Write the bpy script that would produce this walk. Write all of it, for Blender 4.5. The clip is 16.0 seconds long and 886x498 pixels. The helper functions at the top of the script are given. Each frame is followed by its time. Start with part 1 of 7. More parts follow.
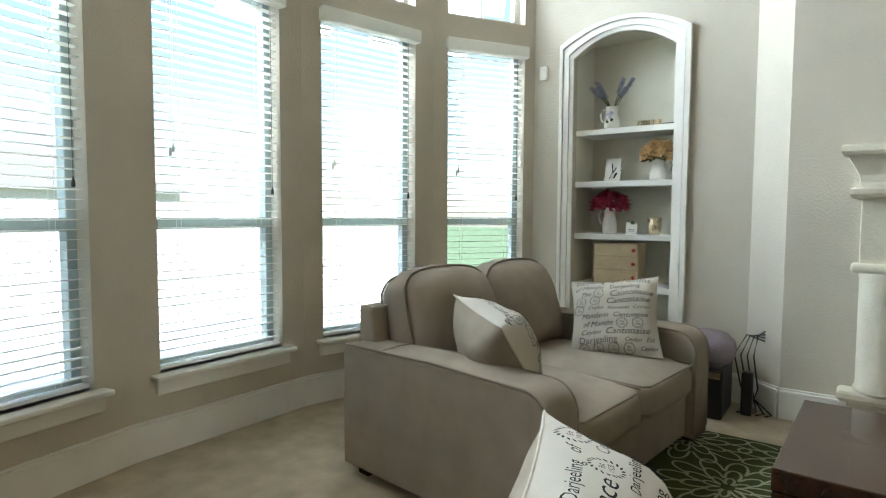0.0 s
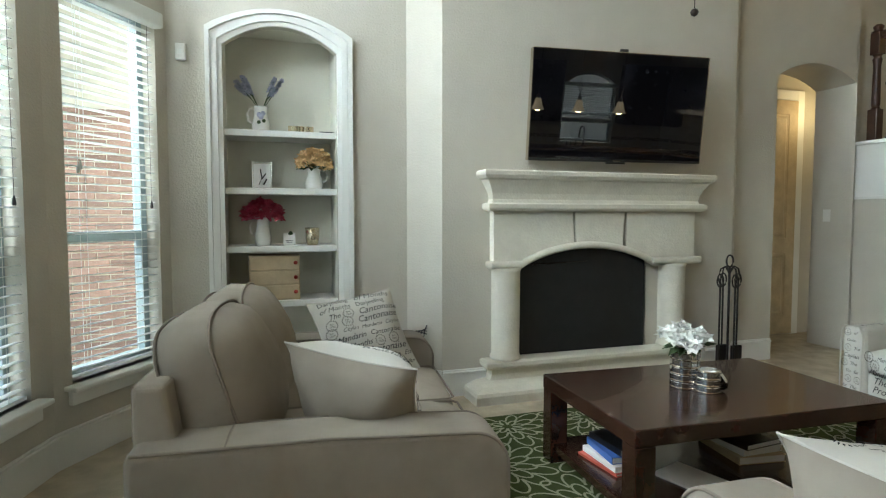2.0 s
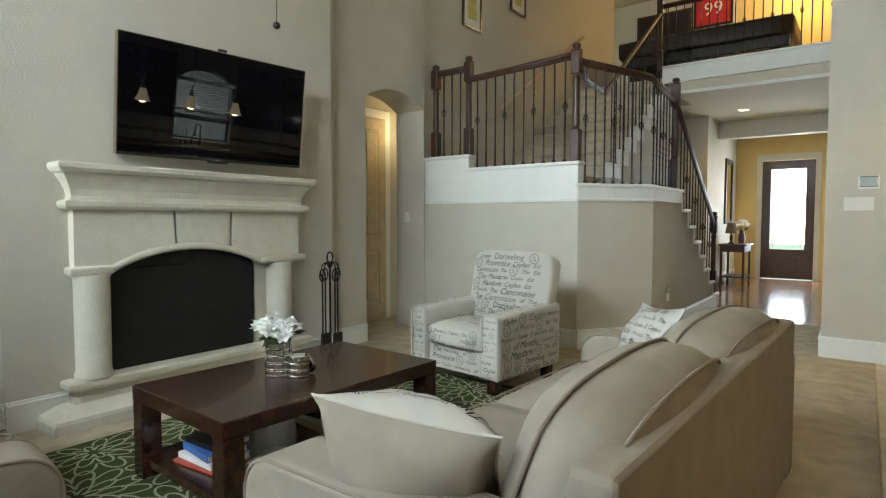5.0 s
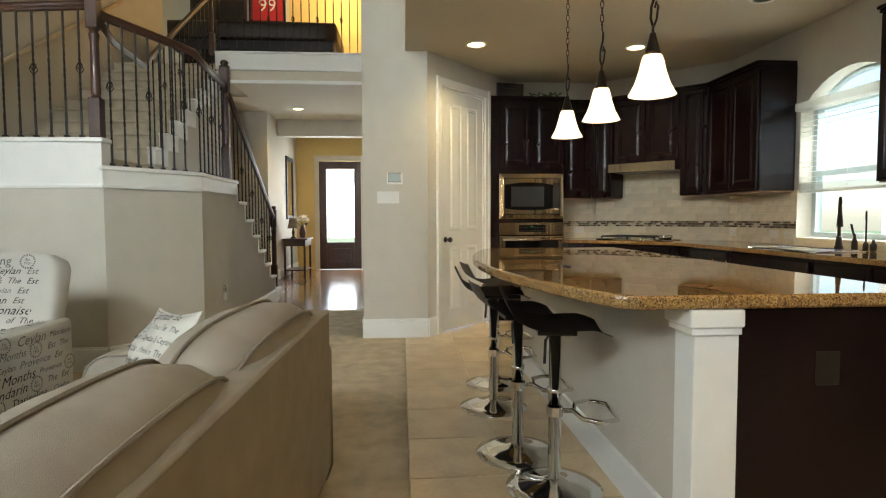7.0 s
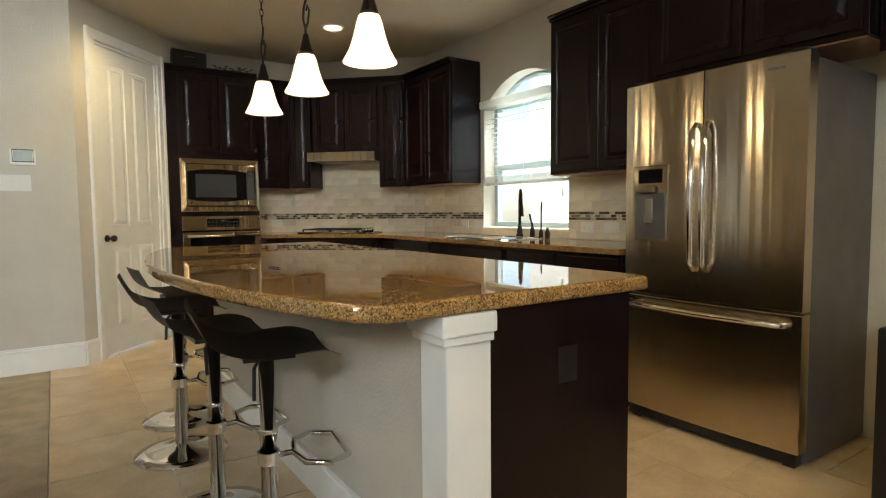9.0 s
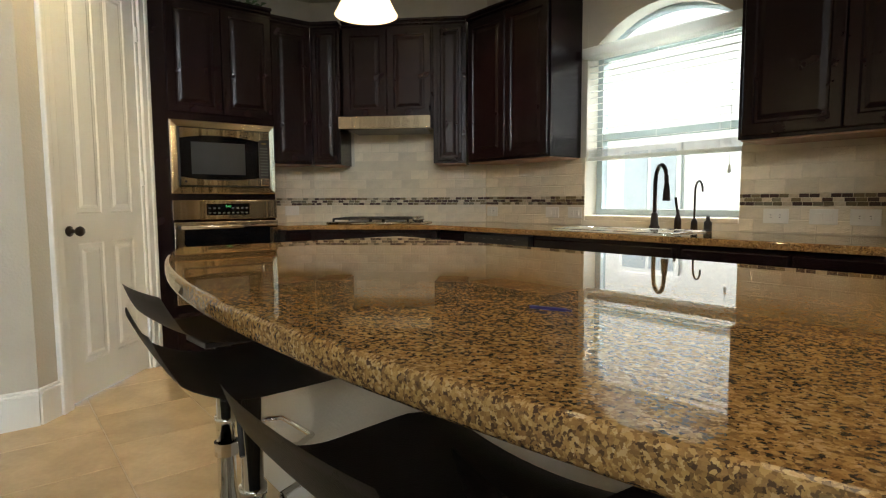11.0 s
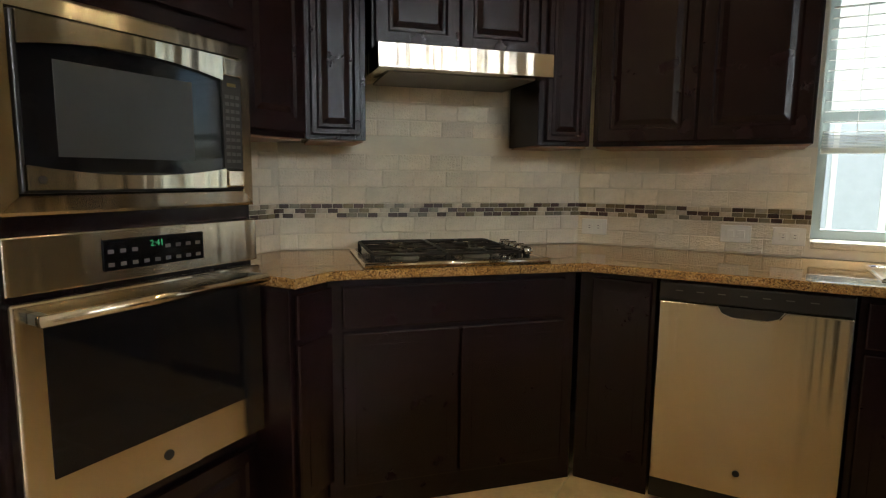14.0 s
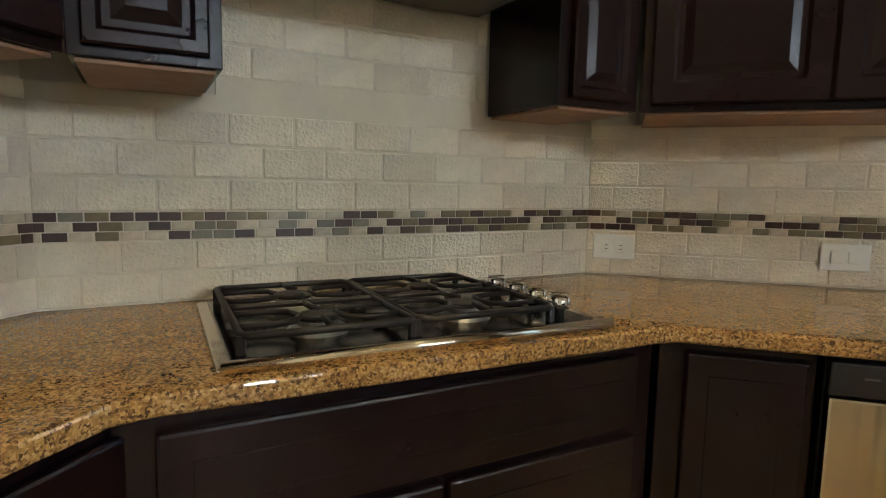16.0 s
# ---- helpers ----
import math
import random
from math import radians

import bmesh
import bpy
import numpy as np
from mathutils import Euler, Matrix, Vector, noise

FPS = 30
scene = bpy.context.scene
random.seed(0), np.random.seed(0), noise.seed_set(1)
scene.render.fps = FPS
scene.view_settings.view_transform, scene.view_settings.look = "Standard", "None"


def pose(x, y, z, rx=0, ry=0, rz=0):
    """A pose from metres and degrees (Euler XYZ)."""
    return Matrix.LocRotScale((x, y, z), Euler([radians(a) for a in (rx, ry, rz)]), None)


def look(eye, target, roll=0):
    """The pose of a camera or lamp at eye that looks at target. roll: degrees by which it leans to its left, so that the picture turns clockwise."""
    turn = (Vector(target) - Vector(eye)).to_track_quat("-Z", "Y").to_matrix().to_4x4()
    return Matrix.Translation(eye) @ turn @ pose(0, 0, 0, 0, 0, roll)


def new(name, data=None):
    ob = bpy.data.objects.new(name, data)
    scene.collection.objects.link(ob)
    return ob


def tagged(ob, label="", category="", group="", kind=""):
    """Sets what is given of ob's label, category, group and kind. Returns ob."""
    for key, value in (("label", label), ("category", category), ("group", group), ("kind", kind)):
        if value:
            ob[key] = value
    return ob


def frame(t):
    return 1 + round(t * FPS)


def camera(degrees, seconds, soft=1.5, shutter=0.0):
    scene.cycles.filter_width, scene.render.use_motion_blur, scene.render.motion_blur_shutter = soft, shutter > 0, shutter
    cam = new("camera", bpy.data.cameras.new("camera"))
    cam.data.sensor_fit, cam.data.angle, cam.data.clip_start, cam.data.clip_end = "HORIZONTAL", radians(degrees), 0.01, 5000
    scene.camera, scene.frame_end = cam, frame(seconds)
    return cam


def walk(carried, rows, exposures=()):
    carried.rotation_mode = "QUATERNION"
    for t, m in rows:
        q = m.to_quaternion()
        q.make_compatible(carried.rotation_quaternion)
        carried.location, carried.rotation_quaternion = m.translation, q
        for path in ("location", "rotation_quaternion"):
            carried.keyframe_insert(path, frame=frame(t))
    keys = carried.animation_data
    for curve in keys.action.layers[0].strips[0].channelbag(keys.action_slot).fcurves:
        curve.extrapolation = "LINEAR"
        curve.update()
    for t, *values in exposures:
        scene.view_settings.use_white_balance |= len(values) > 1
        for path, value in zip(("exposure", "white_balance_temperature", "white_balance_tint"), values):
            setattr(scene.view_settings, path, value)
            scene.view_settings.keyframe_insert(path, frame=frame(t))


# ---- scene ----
cam = camera(75.6, 16.0, soft=1.15)
PATH = [
    (0, (0.552, 0.306, 1.185), (-0.611, 1.928, 1.062), 0.3),
    (0.5, (0.084, 0.381, 1.192), (-0.79, 2.176, 1.075), 0.3),
    (1, (-0.265, 0.473, 1.22), (-0.679, 2.426, 1.096), 0.3),
    (1.5, (-0.705, 0.5, 1.277), (-0.503, 2.484, 1.133), -0.0),
    (2, (-0.934, 0.434, 1.242), (-0.325, 2.336, 1.128), 0.0),
    (2.5, (-1.059, 0.345, 1.23), (-0.135, 2.116, 1.124), -0.1),
    (3, (-1.063, 0.302, 1.241), (0.092, 1.932, 1.138), -0.1),
    (3.2, (-1.029, 0.242, 1.262), (0.159, 1.848, 1.15), 0.0),
    (5.3, (-0.809, 0.268, 1.212), (0.888, 1.323, 1.113), -0.1),
    (5.5, (-0.789, 0.312, 1.21), (0.966, 1.266, 1.11), -0.2),
    (6, (-0.698, 0.302, 1.19), (1.174, 0.999, 1.092), -0.2),
    (6.5, (-0.502, 0.261, 1.163), (1.471, 0.568, 1.061), -0.2),
    (7, (-0.279, 0.193, 1.157), (1.713, 0.049, 1.05), -0.2),
    (7.5, (-0.139, 0.147, 1.151), (1.759, -0.471, 1.039), -0.4),
    (8, (-0.061, 0.135, 1.15), (1.69, -0.826, 1.037), -0.5),
    (8.2, (-0.031, 0.139, 1.156), (1.67, -0.906, 1.039), -0.5),
    (10.3, (1.189, 0.015, 1.099), (2.803, -1.156, 0.952), -0.4),
    (10.5, (1.383, 0.058, 1.1), (2.981, -1.134, 0.946), -0.3),
    (11, (1.865, 0.087, 1.096), (3.424, -1.154, 0.926), -0.3),
    (11.5, (2.378, 0.136, 1.103), (3.849, -1.205, 0.912), -0.0),
    (12, (2.916, 0.178, 1.121), (4.274, -1.276, 0.915), 0.1),
    (12.5, (3.451, 0.168, 1.148), (4.693, -1.386, 0.938), 0.2),
    (13, (3.932, 0.094, 1.188), (5.08, -1.529, 0.964), 0.5),
    (13.5, (4.336, -0.034, 1.233), (5.393, -1.715, 0.997), 0.7),
    (14, (4.592, -0.271, 1.25), (5.537, -2.015, 0.996), 0.6),
    (14.5, (4.831, -0.541, 1.243), (5.669, -2.339, 0.989), 0.7),
    (15, (5.044, -0.816, 1.229), (5.794, -2.655, 0.991), 1.0),
    (15.5, (5.181, -1.077, 1.211), (5.847, -2.95, 0.984), 1.0),
    (16, (5.275, -1.268, 1.191), (5.863, -3.166, 0.968), 1.0),
]
walk(cam, [(t, look(eye, target, roll)) for t, eye, target, roll in PATH],
     [(0, 1.38, 5900, 3), (3, 1.1, 5800, 1), (5.5, 1.15, 6050, 3), (8, 1.15, 6350, 6), (12, 1.1, 6250, 7), (13.5, 0.95, 6150, 7), (14.5, 0.88, 6100, 7), (15.4, 1.0, 5850, 6), (16, 1.33, 5750, 5)])

# ---- world, sun, lights ----
world = bpy.data.worlds.new("world")
scene.world = world
world.use_nodes = True
wn = world.node_tree.nodes
sky = wn.new("ShaderNodeTexSky")
sky.sky_type, sky.sun_disc = "NISHITA", False
sky.sun_elevation, sky.sun_rotation = radians(57), radians(50)
world.node_tree.links.new(sky.outputs[0], wn["Background"].inputs[0])
wn["Background"].inputs[1].default_value = 0.15


def lamp(name, kind, m, energy, color=(1, 1, 1), **more):
    data = bpy.data.lights.new(name, kind)
    data.energy, data.color = energy, color
    ob = new(name, data)
    ob.matrix_world = m
    return ob, data


sun, sund = lamp("sun", "SUN", look((6, 5, 12), (0, 0, 0)), 5.0, (1, 0.96, 0.9))
sund.angle = radians(0.6)
DAY = (0.93, 0.97, 1.0)
WARM = (1.0, 0.72, 0.36)


def window_light(x, y, z, tx, ty, w, h, power, tz=None):
    ob, data = lamp("window_daylight", "AREA", look((x, y, z), (tx, ty, z - 0.35 if tz is None else tz)), power, DAY)
    data.shape, data.size, data.size_y = "RECTANGLE", w, h


def can_light(x, y, z, power):
    ob, data = lamp("downlight_lamp", "SPOT", look((x, y, z - 0.03), (x, y + 0.001, 0)), power, WARM)
    data.spot_size, data.spot_blend, data.shadow_soft_size = radians(135), 0.8, 0.06


# ---- materials ----
def mat(name, color, rough=0.5, metal=0.0, var=0.12, scale=8.0, bump=0.0, bscale=60.0, tint=None, coat=0.0, rand=0.0, spec=0.5):
    m = bpy.data.materials.new(name)
    m.use_nodes = True
    n, l = m.node_tree.nodes, m.node_tree.links
    b = n["Principled BSDF"]
    b.inputs["Roughness"].default_value, b.inputs["Metallic"].default_value = rough, metal
    b.inputs["Coat Weight"].default_value = coat
    b.inputs["Specular IOR Level"].default_value = spec
    tc = n.new("ShaderNodeTexCoord")
    no = n.new("ShaderNodeTexNoise")
    no.inputs["Scale"].default_value, no.inputs["Detail"].default_value = scale, 6
    l.new(tc.outputs["Object"], no.inputs["Vector"])
    no2 = n.new("ShaderNodeTexNoise")
    no2.inputs["Scale"].default_value, no2.inputs["Detail"].default_value = bscale, 4
    l.new(tc.outputs["Object"], no2.inputs["Vector"])
    mix = n.new("ShaderNodeMixRGB")
    dark = tint or tuple(c * (1 - 2 * var) for c in color)
    lite = color if tint else tuple(min(1, c * (1 + var)) for c in color)
    mix.inputs[1].default_value, mix.inputs[2].default_value = (*dark, 1), (*lite, 1)
    add = n.new("ShaderNodeMath")
    add.operation = "MULTIPLY_ADD"
    add.inputs[1].default_value = 0.35
    l.new(no2.outputs[0], add.inputs[0])
    sc = n.new("ShaderNodeMath")
    sc.operation = "MULTIPLY_ADD"
    sc.inputs[1].default_value, sc.inputs[2].default_value = 1.3, -0.33
    l.new(no.outputs[0], sc.inputs[0])
    l.new(sc.outputs[0], add.inputs[2])
    l.new(add.outputs[0], mix.inputs[0])
    out = mix.outputs[0]
    if rand:
        oi = n.new("ShaderNodeObjectInfo")
        hsv = n.new("ShaderNodeHueSaturation")
        mr = n.new("ShaderNodeMapRange")
        mr.inputs[3].default_value, mr.inputs[4].default_value = 1 - rand, 1 + rand
        l.new(oi.outputs["Random"], mr.inputs[0])
        l.new(mr.outputs[0], hsv.inputs["Value"])
        l.new(out, hsv.inputs["Color"])
        out = hsv.outputs[0]
    l.new(out, b.inputs["Base Color"])
    if bump:
        bp = n.new("ShaderNodeBump")
        bp.inputs["Strength"].default_value, bp.inputs["Distance"].default_value = bump, 0.01
        l.new(no2.outputs[0], bp.inputs["Height"])
        l.new(bp.outputs[0], b.inputs["Normal"])
    return m


def glow(name, color, strength):
    m = bpy.data.materials.new(name)
    m.use_nodes = True
    b = m.node_tree.nodes["Principled BSDF"]
    b.inputs["Base Color"].default_value = (*color, 1)
    b.inputs["Emission Color"].default_value, b.inputs["Emission Strength"].default_value = (*color, 1), strength
    return m


def glass_mat(name, color=(1, 1, 1), rough=0.0):
    m = bpy.data.materials.new(name)
    m.use_nodes = True
    b = m.node_tree.nodes["Principled BSDF"]
    b.inputs["Base Color"].default_value = (*color, 1)
    b.inputs["Transmission Weight"].default_value, b.inputs["Roughness"].default_value, b.inputs["IOR"].default_value = 1, rough, 1.1
    return m


def granite_mat():
    m = mat("brown_granite", (0.30, 0.19, 0.09), 0.012, 0)
    n, l = m.node_tree.nodes, m.node_tree.links
    b = n["Principled BSDF"]
    tc = n.new("ShaderNodeTexCoord")
    vo = n.new("ShaderNodeTexVoronoi")
    vo.inputs["Scale"].default_value = 250
    wob = n.new("ShaderNodeTexNoise")
    wob.inputs["Scale"].default_value, wob.inputs["Detail"].default_value = 260, 3
    shift = n.new("ShaderNodeVectorMath")
    shift.operation = "MULTIPLY_ADD"
    shift.inputs[1].default_value = (0.008, 0.008, 0.008)
    l.new(tc.outputs["Object"], wob.inputs["Vector"])
    l.new(wob.outputs["Color"], shift.inputs[0])
    l.new(tc.outputs["Object"], shift.inputs[2])
    l.new(shift.outputs[0], vo.inputs["Vector"])
    sep = n.new("ShaderNodeSeparateColor")
    l.new(vo.outputs["Color"], sep.inputs[0])
    ramp = n.new("ShaderNodeValToRGB")
    e = ramp.color_ramp.elements
    e[0].position, e[0].color = 0.0, (0.07, 0.04, 0.022, 1)
    e[1].position, e[1].color = 1.0, (0.46, 0.30, 0.14, 1)
    for p, c in ((0.10, (0.09, 0.05, 0.024, 1)), (0.28, (0.20, 0.11, 0.038, 1)), (0.58, (0.30, 0.17, 0.056, 1)), (0.84, (0.40, 0.245, 0.09, 1))):
        x = e.new(p)
        x.color = c
    no = n.new("ShaderNodeTexNoise")
    no.inputs["Scale"].default_value = 14
    l.new(tc.outputs["Object"], no.inputs["Vector"])
    ma = n.new("ShaderNodeMath")
    ma.operation = "MULTIPLY_ADD"
    ma.inputs[1].default_value = 0.5
    l.new(no.outputs[0], ma.inputs[0])
    l.new(sep.outputs[0], ma.inputs[2])
    sb = n.new("ShaderNodeMath")
    sb.operation = "SUBTRACT"
    sb.inputs[1].default_value = 0.25
    l.new(ma.outputs[0], sb.inputs[0])
    l.new(sb.outputs[0], ramp.inputs[0])
    l.new(ramp.outputs[0], b.inputs["Base Color"])
    return m


WALL = mat("beige_wall_paint", (0.54, 0.50, 0.415), 0.75, var=0.045, scale=4, bump=0.3, bscale=75)
# wall paint made paler, standing in for daylight inside the niche
NICHELIT = mat("light_paled_niche_wall", (0.70, 0.68, 0.58), 0.6, var=0.03, scale=4, bump=0.15, bscale=75)
CEIL = mat("ceiling_paint", (0.60, 0.54, 0.42), 0.85, var=0.03, scale=3, bump=0.1, bscale=80)
WHITE = mat("white_trim_paint", (0.78, 0.77, 0.72), 0.4, var=0.03, scale=5)
CARPET = mat("beige_carpet", (0.57, 0.485, 0.35), 0.95, var=0.2, scale=7, bump=1.0, bscale=190, spec=0.1)
TRAV = mat("travertine_floor", (0.60, 0.46, 0.28), 0.22, var=0.14, scale=5, bump=0.05, bscale=40, rand=0.09)
GROUT = mat("grout", (0.50, 0.40, 0.26), 0.9)
BSTILE = mat("tumbled_travertine", (0.70, 0.62, 0.47), 0.55, var=0.11, scale=16, bump=0.6, bscale=110, rand=0.10)
BSGROUT = mat("backsplash_grout", (0.66, 0.59, 0.45), 0.9, var=0.08)
MOS = [mat("mosaic_" + k, c, 0.4, var=0.15, scale=60, rand=0.2) for k, c in (("brown", (0.055, 0.025, 0.016)), ("olive", (0.17, 0.13, 0.06)), ("grey", (0.17, 0.15, 0.10)), ("cream", (0.52, 0.44, 0.31)))]
WOOD = mat("dark_espresso_wood", (0.011, 0.0046, 0.0056), 0.27, var=0.35, scale=9, bump=0.05, bscale=120, spec=0.26)
CABINSIDE = mat("tan_cabinet_underside", (0.30, 0.17, 0.10), 0.6, var=0.2, scale=14, bump=0.05)
TABLEWOOD = mat("dark_walnut_wood", (0.045, 0.018, 0.010), 0.25, var=0.35, scale=12, bump=0.06, bscale=90, coat=0.3)
RAILWOOD = mat("stained_rail_wood", (0.06, 0.024, 0.012), 0.38, var=0.3, scale=16, coat=0.05)
PLANKW = mat("hardwood_plank", (0.22, 0.12, 0.06), 0.15, var=0.25, scale=10, rand=0.2)
GRANITE = granite_mat()
STEEL = mat("brushed_steel", (0.64, 0.56, 0.44), 0.17, 1.0, var=0.05, scale=3)
_n, _l = STEEL.node_tree.nodes, STEEL.node_tree.links
_tc, _mp, _no, _bp = (_n.new(k) for k in ("ShaderNodeTexCoord", "ShaderNodeMapping", "ShaderNodeTexNoise", "ShaderNodeBump"))
_mp.inputs["Scale"].default_value = (9, 9, 0.35)
_no.inputs["Scale"].default_value, _no.inputs["Detail"].default_value = 1.0, 2
_bp.inputs["Strength"].default_value, _bp.inputs["Distance"].default_value = 0.28, 0.02
_tg = _n.new("ShaderNodeTangent")
_tg.direction_type, _tg.axis = "RADIAL", "Z"
_l.new(_tg.outputs[0], _n["Principled BSDF"].inputs["Tangent"])
_n["Principled BSDF"].inputs["Anisotropic"].default_value = 0.95
_n["Principled BSDF"].inputs["Anisotropic Rotation"].default_value = 0.25
_l.new(_tc.outputs["Object"], _mp.inputs[0])
_l.new(_mp.outputs[0], _no.inputs["Vector"])
_l.new(_no.outputs[0], _bp.inputs["Height"])
_l.new(_bp.outputs[0], _n["Principled BSDF"].inputs["Normal"])
CHROME = mat("chrome", (0.8, 0.79, 0.77), 0.06, 1.0, var=0.02)
DARKGLASS = mat("black_glass", (0.005, 0.005, 0.006), 0.06, var=0.05, spec=0.35)
TVGLASS = mat("television_screen_glass", (0.004, 0.004, 0.005), 0.012, var=0.05, spec=0.45)
BLACK = mat("black_plastic", (0.012, 0.011, 0.011), 0.35, var=0.1)
IRON = mat("black_iron", (0.016, 0.013, 0.012), 0.5, 0.3, var=0.2, bump=0.1)
BRONZE = mat("oil_rubbed_bronze", (0.03, 0.02, 0.016), 0.3, 0.7, var=0.1)
SOFA = mat("taupe_sofa_fabric", (0.335, 0.29, 0.232), 0.95, var=0.10, scale=9, bump=0.4, bscale=620, spec=0.12)
PIPING = mat("sofa_piping", (0.24, 0.20, 0.155), 0.9, bump=0.2, bscale=400)
SCRIPT = mat("cream_script_cloth", (0.56, 0.53, 0.46), 0.95, var=0.05, scale=6, bump=0.4, bscale=500, spec=0.1)
INK = mat("black_print", (0.035, 0.033, 0.036), 0.95, var=0.2, spec=0.1)
KEYINK = mat("dim_key_print", (0.07, 0.07, 0.07), 0.6)
INKG = mat("grey_print", (0.15, 0.145, 0.145), 0.95, var=0.2, spec=0.1)
STONE = mat("cast_stone", (0.66, 0.62, 0.51), 0.8, var=0.06, scale=12, bump=0.35, bscale=60)
RUG = mat("green_rug_pile", (0.075, 0.095, 0.03), 0.95, var=0.2, scale=12, bump=0.8, bscale=380, spec=0.1)
RUGLINE = mat("cream_rug_pile", (0.42, 0.42, 0.28), 0.95, var=0.1, bump=0.6, bscale=380, spec=0.1)
LEATHER = mat("dark_brown_leather", (0.028, 0.02, 0.016), 0.38, var=0.25, scale=18, bump=0.12, bscale=240)
BLIND = mat("white_blind_slat", (0.80, 0.80, 0.76), 0.45, var=0.02)
_n, _l = BLIND.node_tree.nodes, BLIND.node_tree.links
_t, _m = _n.new("ShaderNodeBsdfTranslucent"), _n.new("ShaderNodeMixShader")
_t.inputs[0].default_value = (0.85, 0.85, 0.8, 1)
_m.inputs[0].default_value = 0.45
_l.new(_n["Principled BSDF"].outputs[0], _m.inputs[1])
_l.new(_t.outputs[0], _m.inputs[2])
_l.new(_m.outputs[0], _n["Material Output"].inputs[0])
VINYL = mat("grey_green_window_frame", (0.36, 0.42, 0.42), 0.5, var=0.06)
GLASS = glass_mat("clear_glass")
PAPER = mat("paper", (0.75, 0.74, 0.70), 0.8, var=0.05)
CERAMIC = mat("white_ceramic", (0.76, 0.74, 0.68), 0.25, var=0.03)
PETALW = mat("white_petals", (0.82, 0.81, 0.76), 0.8, var=0.04)
PETALR = mat("crimson_petals", (0.34, 0.02, 0.05), 0.8, var=0.3, scale=40)
PETALY = mat("peach_petals", (0.70, 0.47, 0.22), 0.8, var=0.2, scale=40)
LEAF = mat("green_leaf", (0.06, 0.10, 0.03), 0.6, var=0.25, scale=30)
LAV = mat("lavender_bloom", (0.46, 0.47, 0.58), 0.8, var=0.25, scale=40)
BOXWOOD = mat("pale_pine", (0.56, 0.44, 0.27), 0.6, var=0.14, scale=9, bump=0.08)
REDK = mat("red_knob", (0.45, 0.05, 0.03), 0.4)
MERC = mat("mercury_glass", (0.75, 0.66, 0.46), 0.18, 0.9, var=0.3, scale=30)
MIRROR = mat("mirror_tile", (0.7, 0.72, 0.72), 0.08, 1.0, var=0.05, bump=0.1, bscale=25)
SHADEG = glow("lit_pendant_glass", (1.0, 0.76, 0.46), 1.05)
CANGLOW = glow("lit_downlight", (1.0, 0.78, 0.42), 6)
DIGIT = glow("green_clock_digits", (0.05, 0.4, 0.15), 0.18)
GOLDWALL = mat("gold_wall_colour", (0.58, 0.42, 0.16), 0.8, var=0.03)
GRASS = mat("lawn", (0.13, 0.19, 0.09), 0.95, var=0.3, scale=3, bump=0.6, bscale=60)
PALEBRICK = mat("pale_tan_brick", (0.62, 0.55, 0.48), 0.9, var=0.1, scale=12)
BRICK = mat("red_brown_brick", (0.36, 0.22, 0.16), 0.9, var=0.2, scale=20, rand=0.25)
FENCE = mat("pale_fence_board", (0.72, 0.69, 0.63), 0.85, var=0.15, rand=0.1)
ROOF = mat("shingle_roof", (0.40, 0.37, 0.34), 0.9, var=0.2, scale=20)
PALEPANE = mat("pale_reflecting_pane", (0.42, 0.46, 0.48), 0.1, var=0.05)
SIDING = mat("pale_siding", (0.68, 0.66, 0.62), 0.8, var=0.04)
JERSEY = mat("red_jersey", (0.42, 0.015, 0.02), 0.8, var=0.1)
PIC = mat("yellow_print", (0.55, 0.50, 0.12), 0.6, var=0.2, scale=20)
BLUEBK = mat("blue_book_cover", (0.05, 0.12, 0.35), 0.4, var=0.15)
REDBK = mat("red_magazine", (0.45, 0.08, 0.05), 0.4, var=0.15)
# near-black of the firebox and its screen
FIREBOX = mat("firebox_black", (0.010, 0.009, 0.009), 0.7, var=0.3)


# ---- mesh helpers ----
def box(x0, x1, y0, y1, z0, z1, bev=0.0, seg=2):
    bm = bmesh.new()
    bmesh.ops.create_cube(bm, size=1)
    for v in bm.verts:
        v.co = (x0 + (v.co.x + 0.5) * (x1 - x0), y0 + (v.co.y + 0.5) * (y1 - y0), z0 + (v.co.z + 0.5) * (z1 - z0))
    if bev:
        bmesh.ops.bevel(bm, geom=bm.edges[:], offset=bev, segments=seg, affect="EDGES", profile=0.5)
    return bm


def join(*bms):
    out = bms[0]
    for b in bms[1:]:
        me = bpy.data.meshes.new("tmp")
        b.to_mesh(me)
        b.free()
        out.from_mesh(me)
        bpy.data.meshes.remove(me)
    return out


def moved(bm, m):
    bm.transform(m)
    return bm


def lathe(profile, seg=24):
    bm = bmesh.new()
    rings = []
    for r, z in profile:
        rings.append([bm.verts.new((max(r, 1e-4) * math.cos(2 * math.pi * i / seg), max(r, 1e-4) * math.sin(2 * math.pi * i / seg), z)) for i in range(seg)])
    for a, b in zip(rings, rings[1:]):
        for i in range(seg):
            bm.faces.new((a[i], a[(i + 1) % seg], b[(i + 1) % seg], b[i]))
    bm.faces.new(rings[0][::-1])
    bm.faces.new(rings[-1])
    bmesh.ops.recalc_face_normals(bm, faces=bm.faces[:])
    return bm


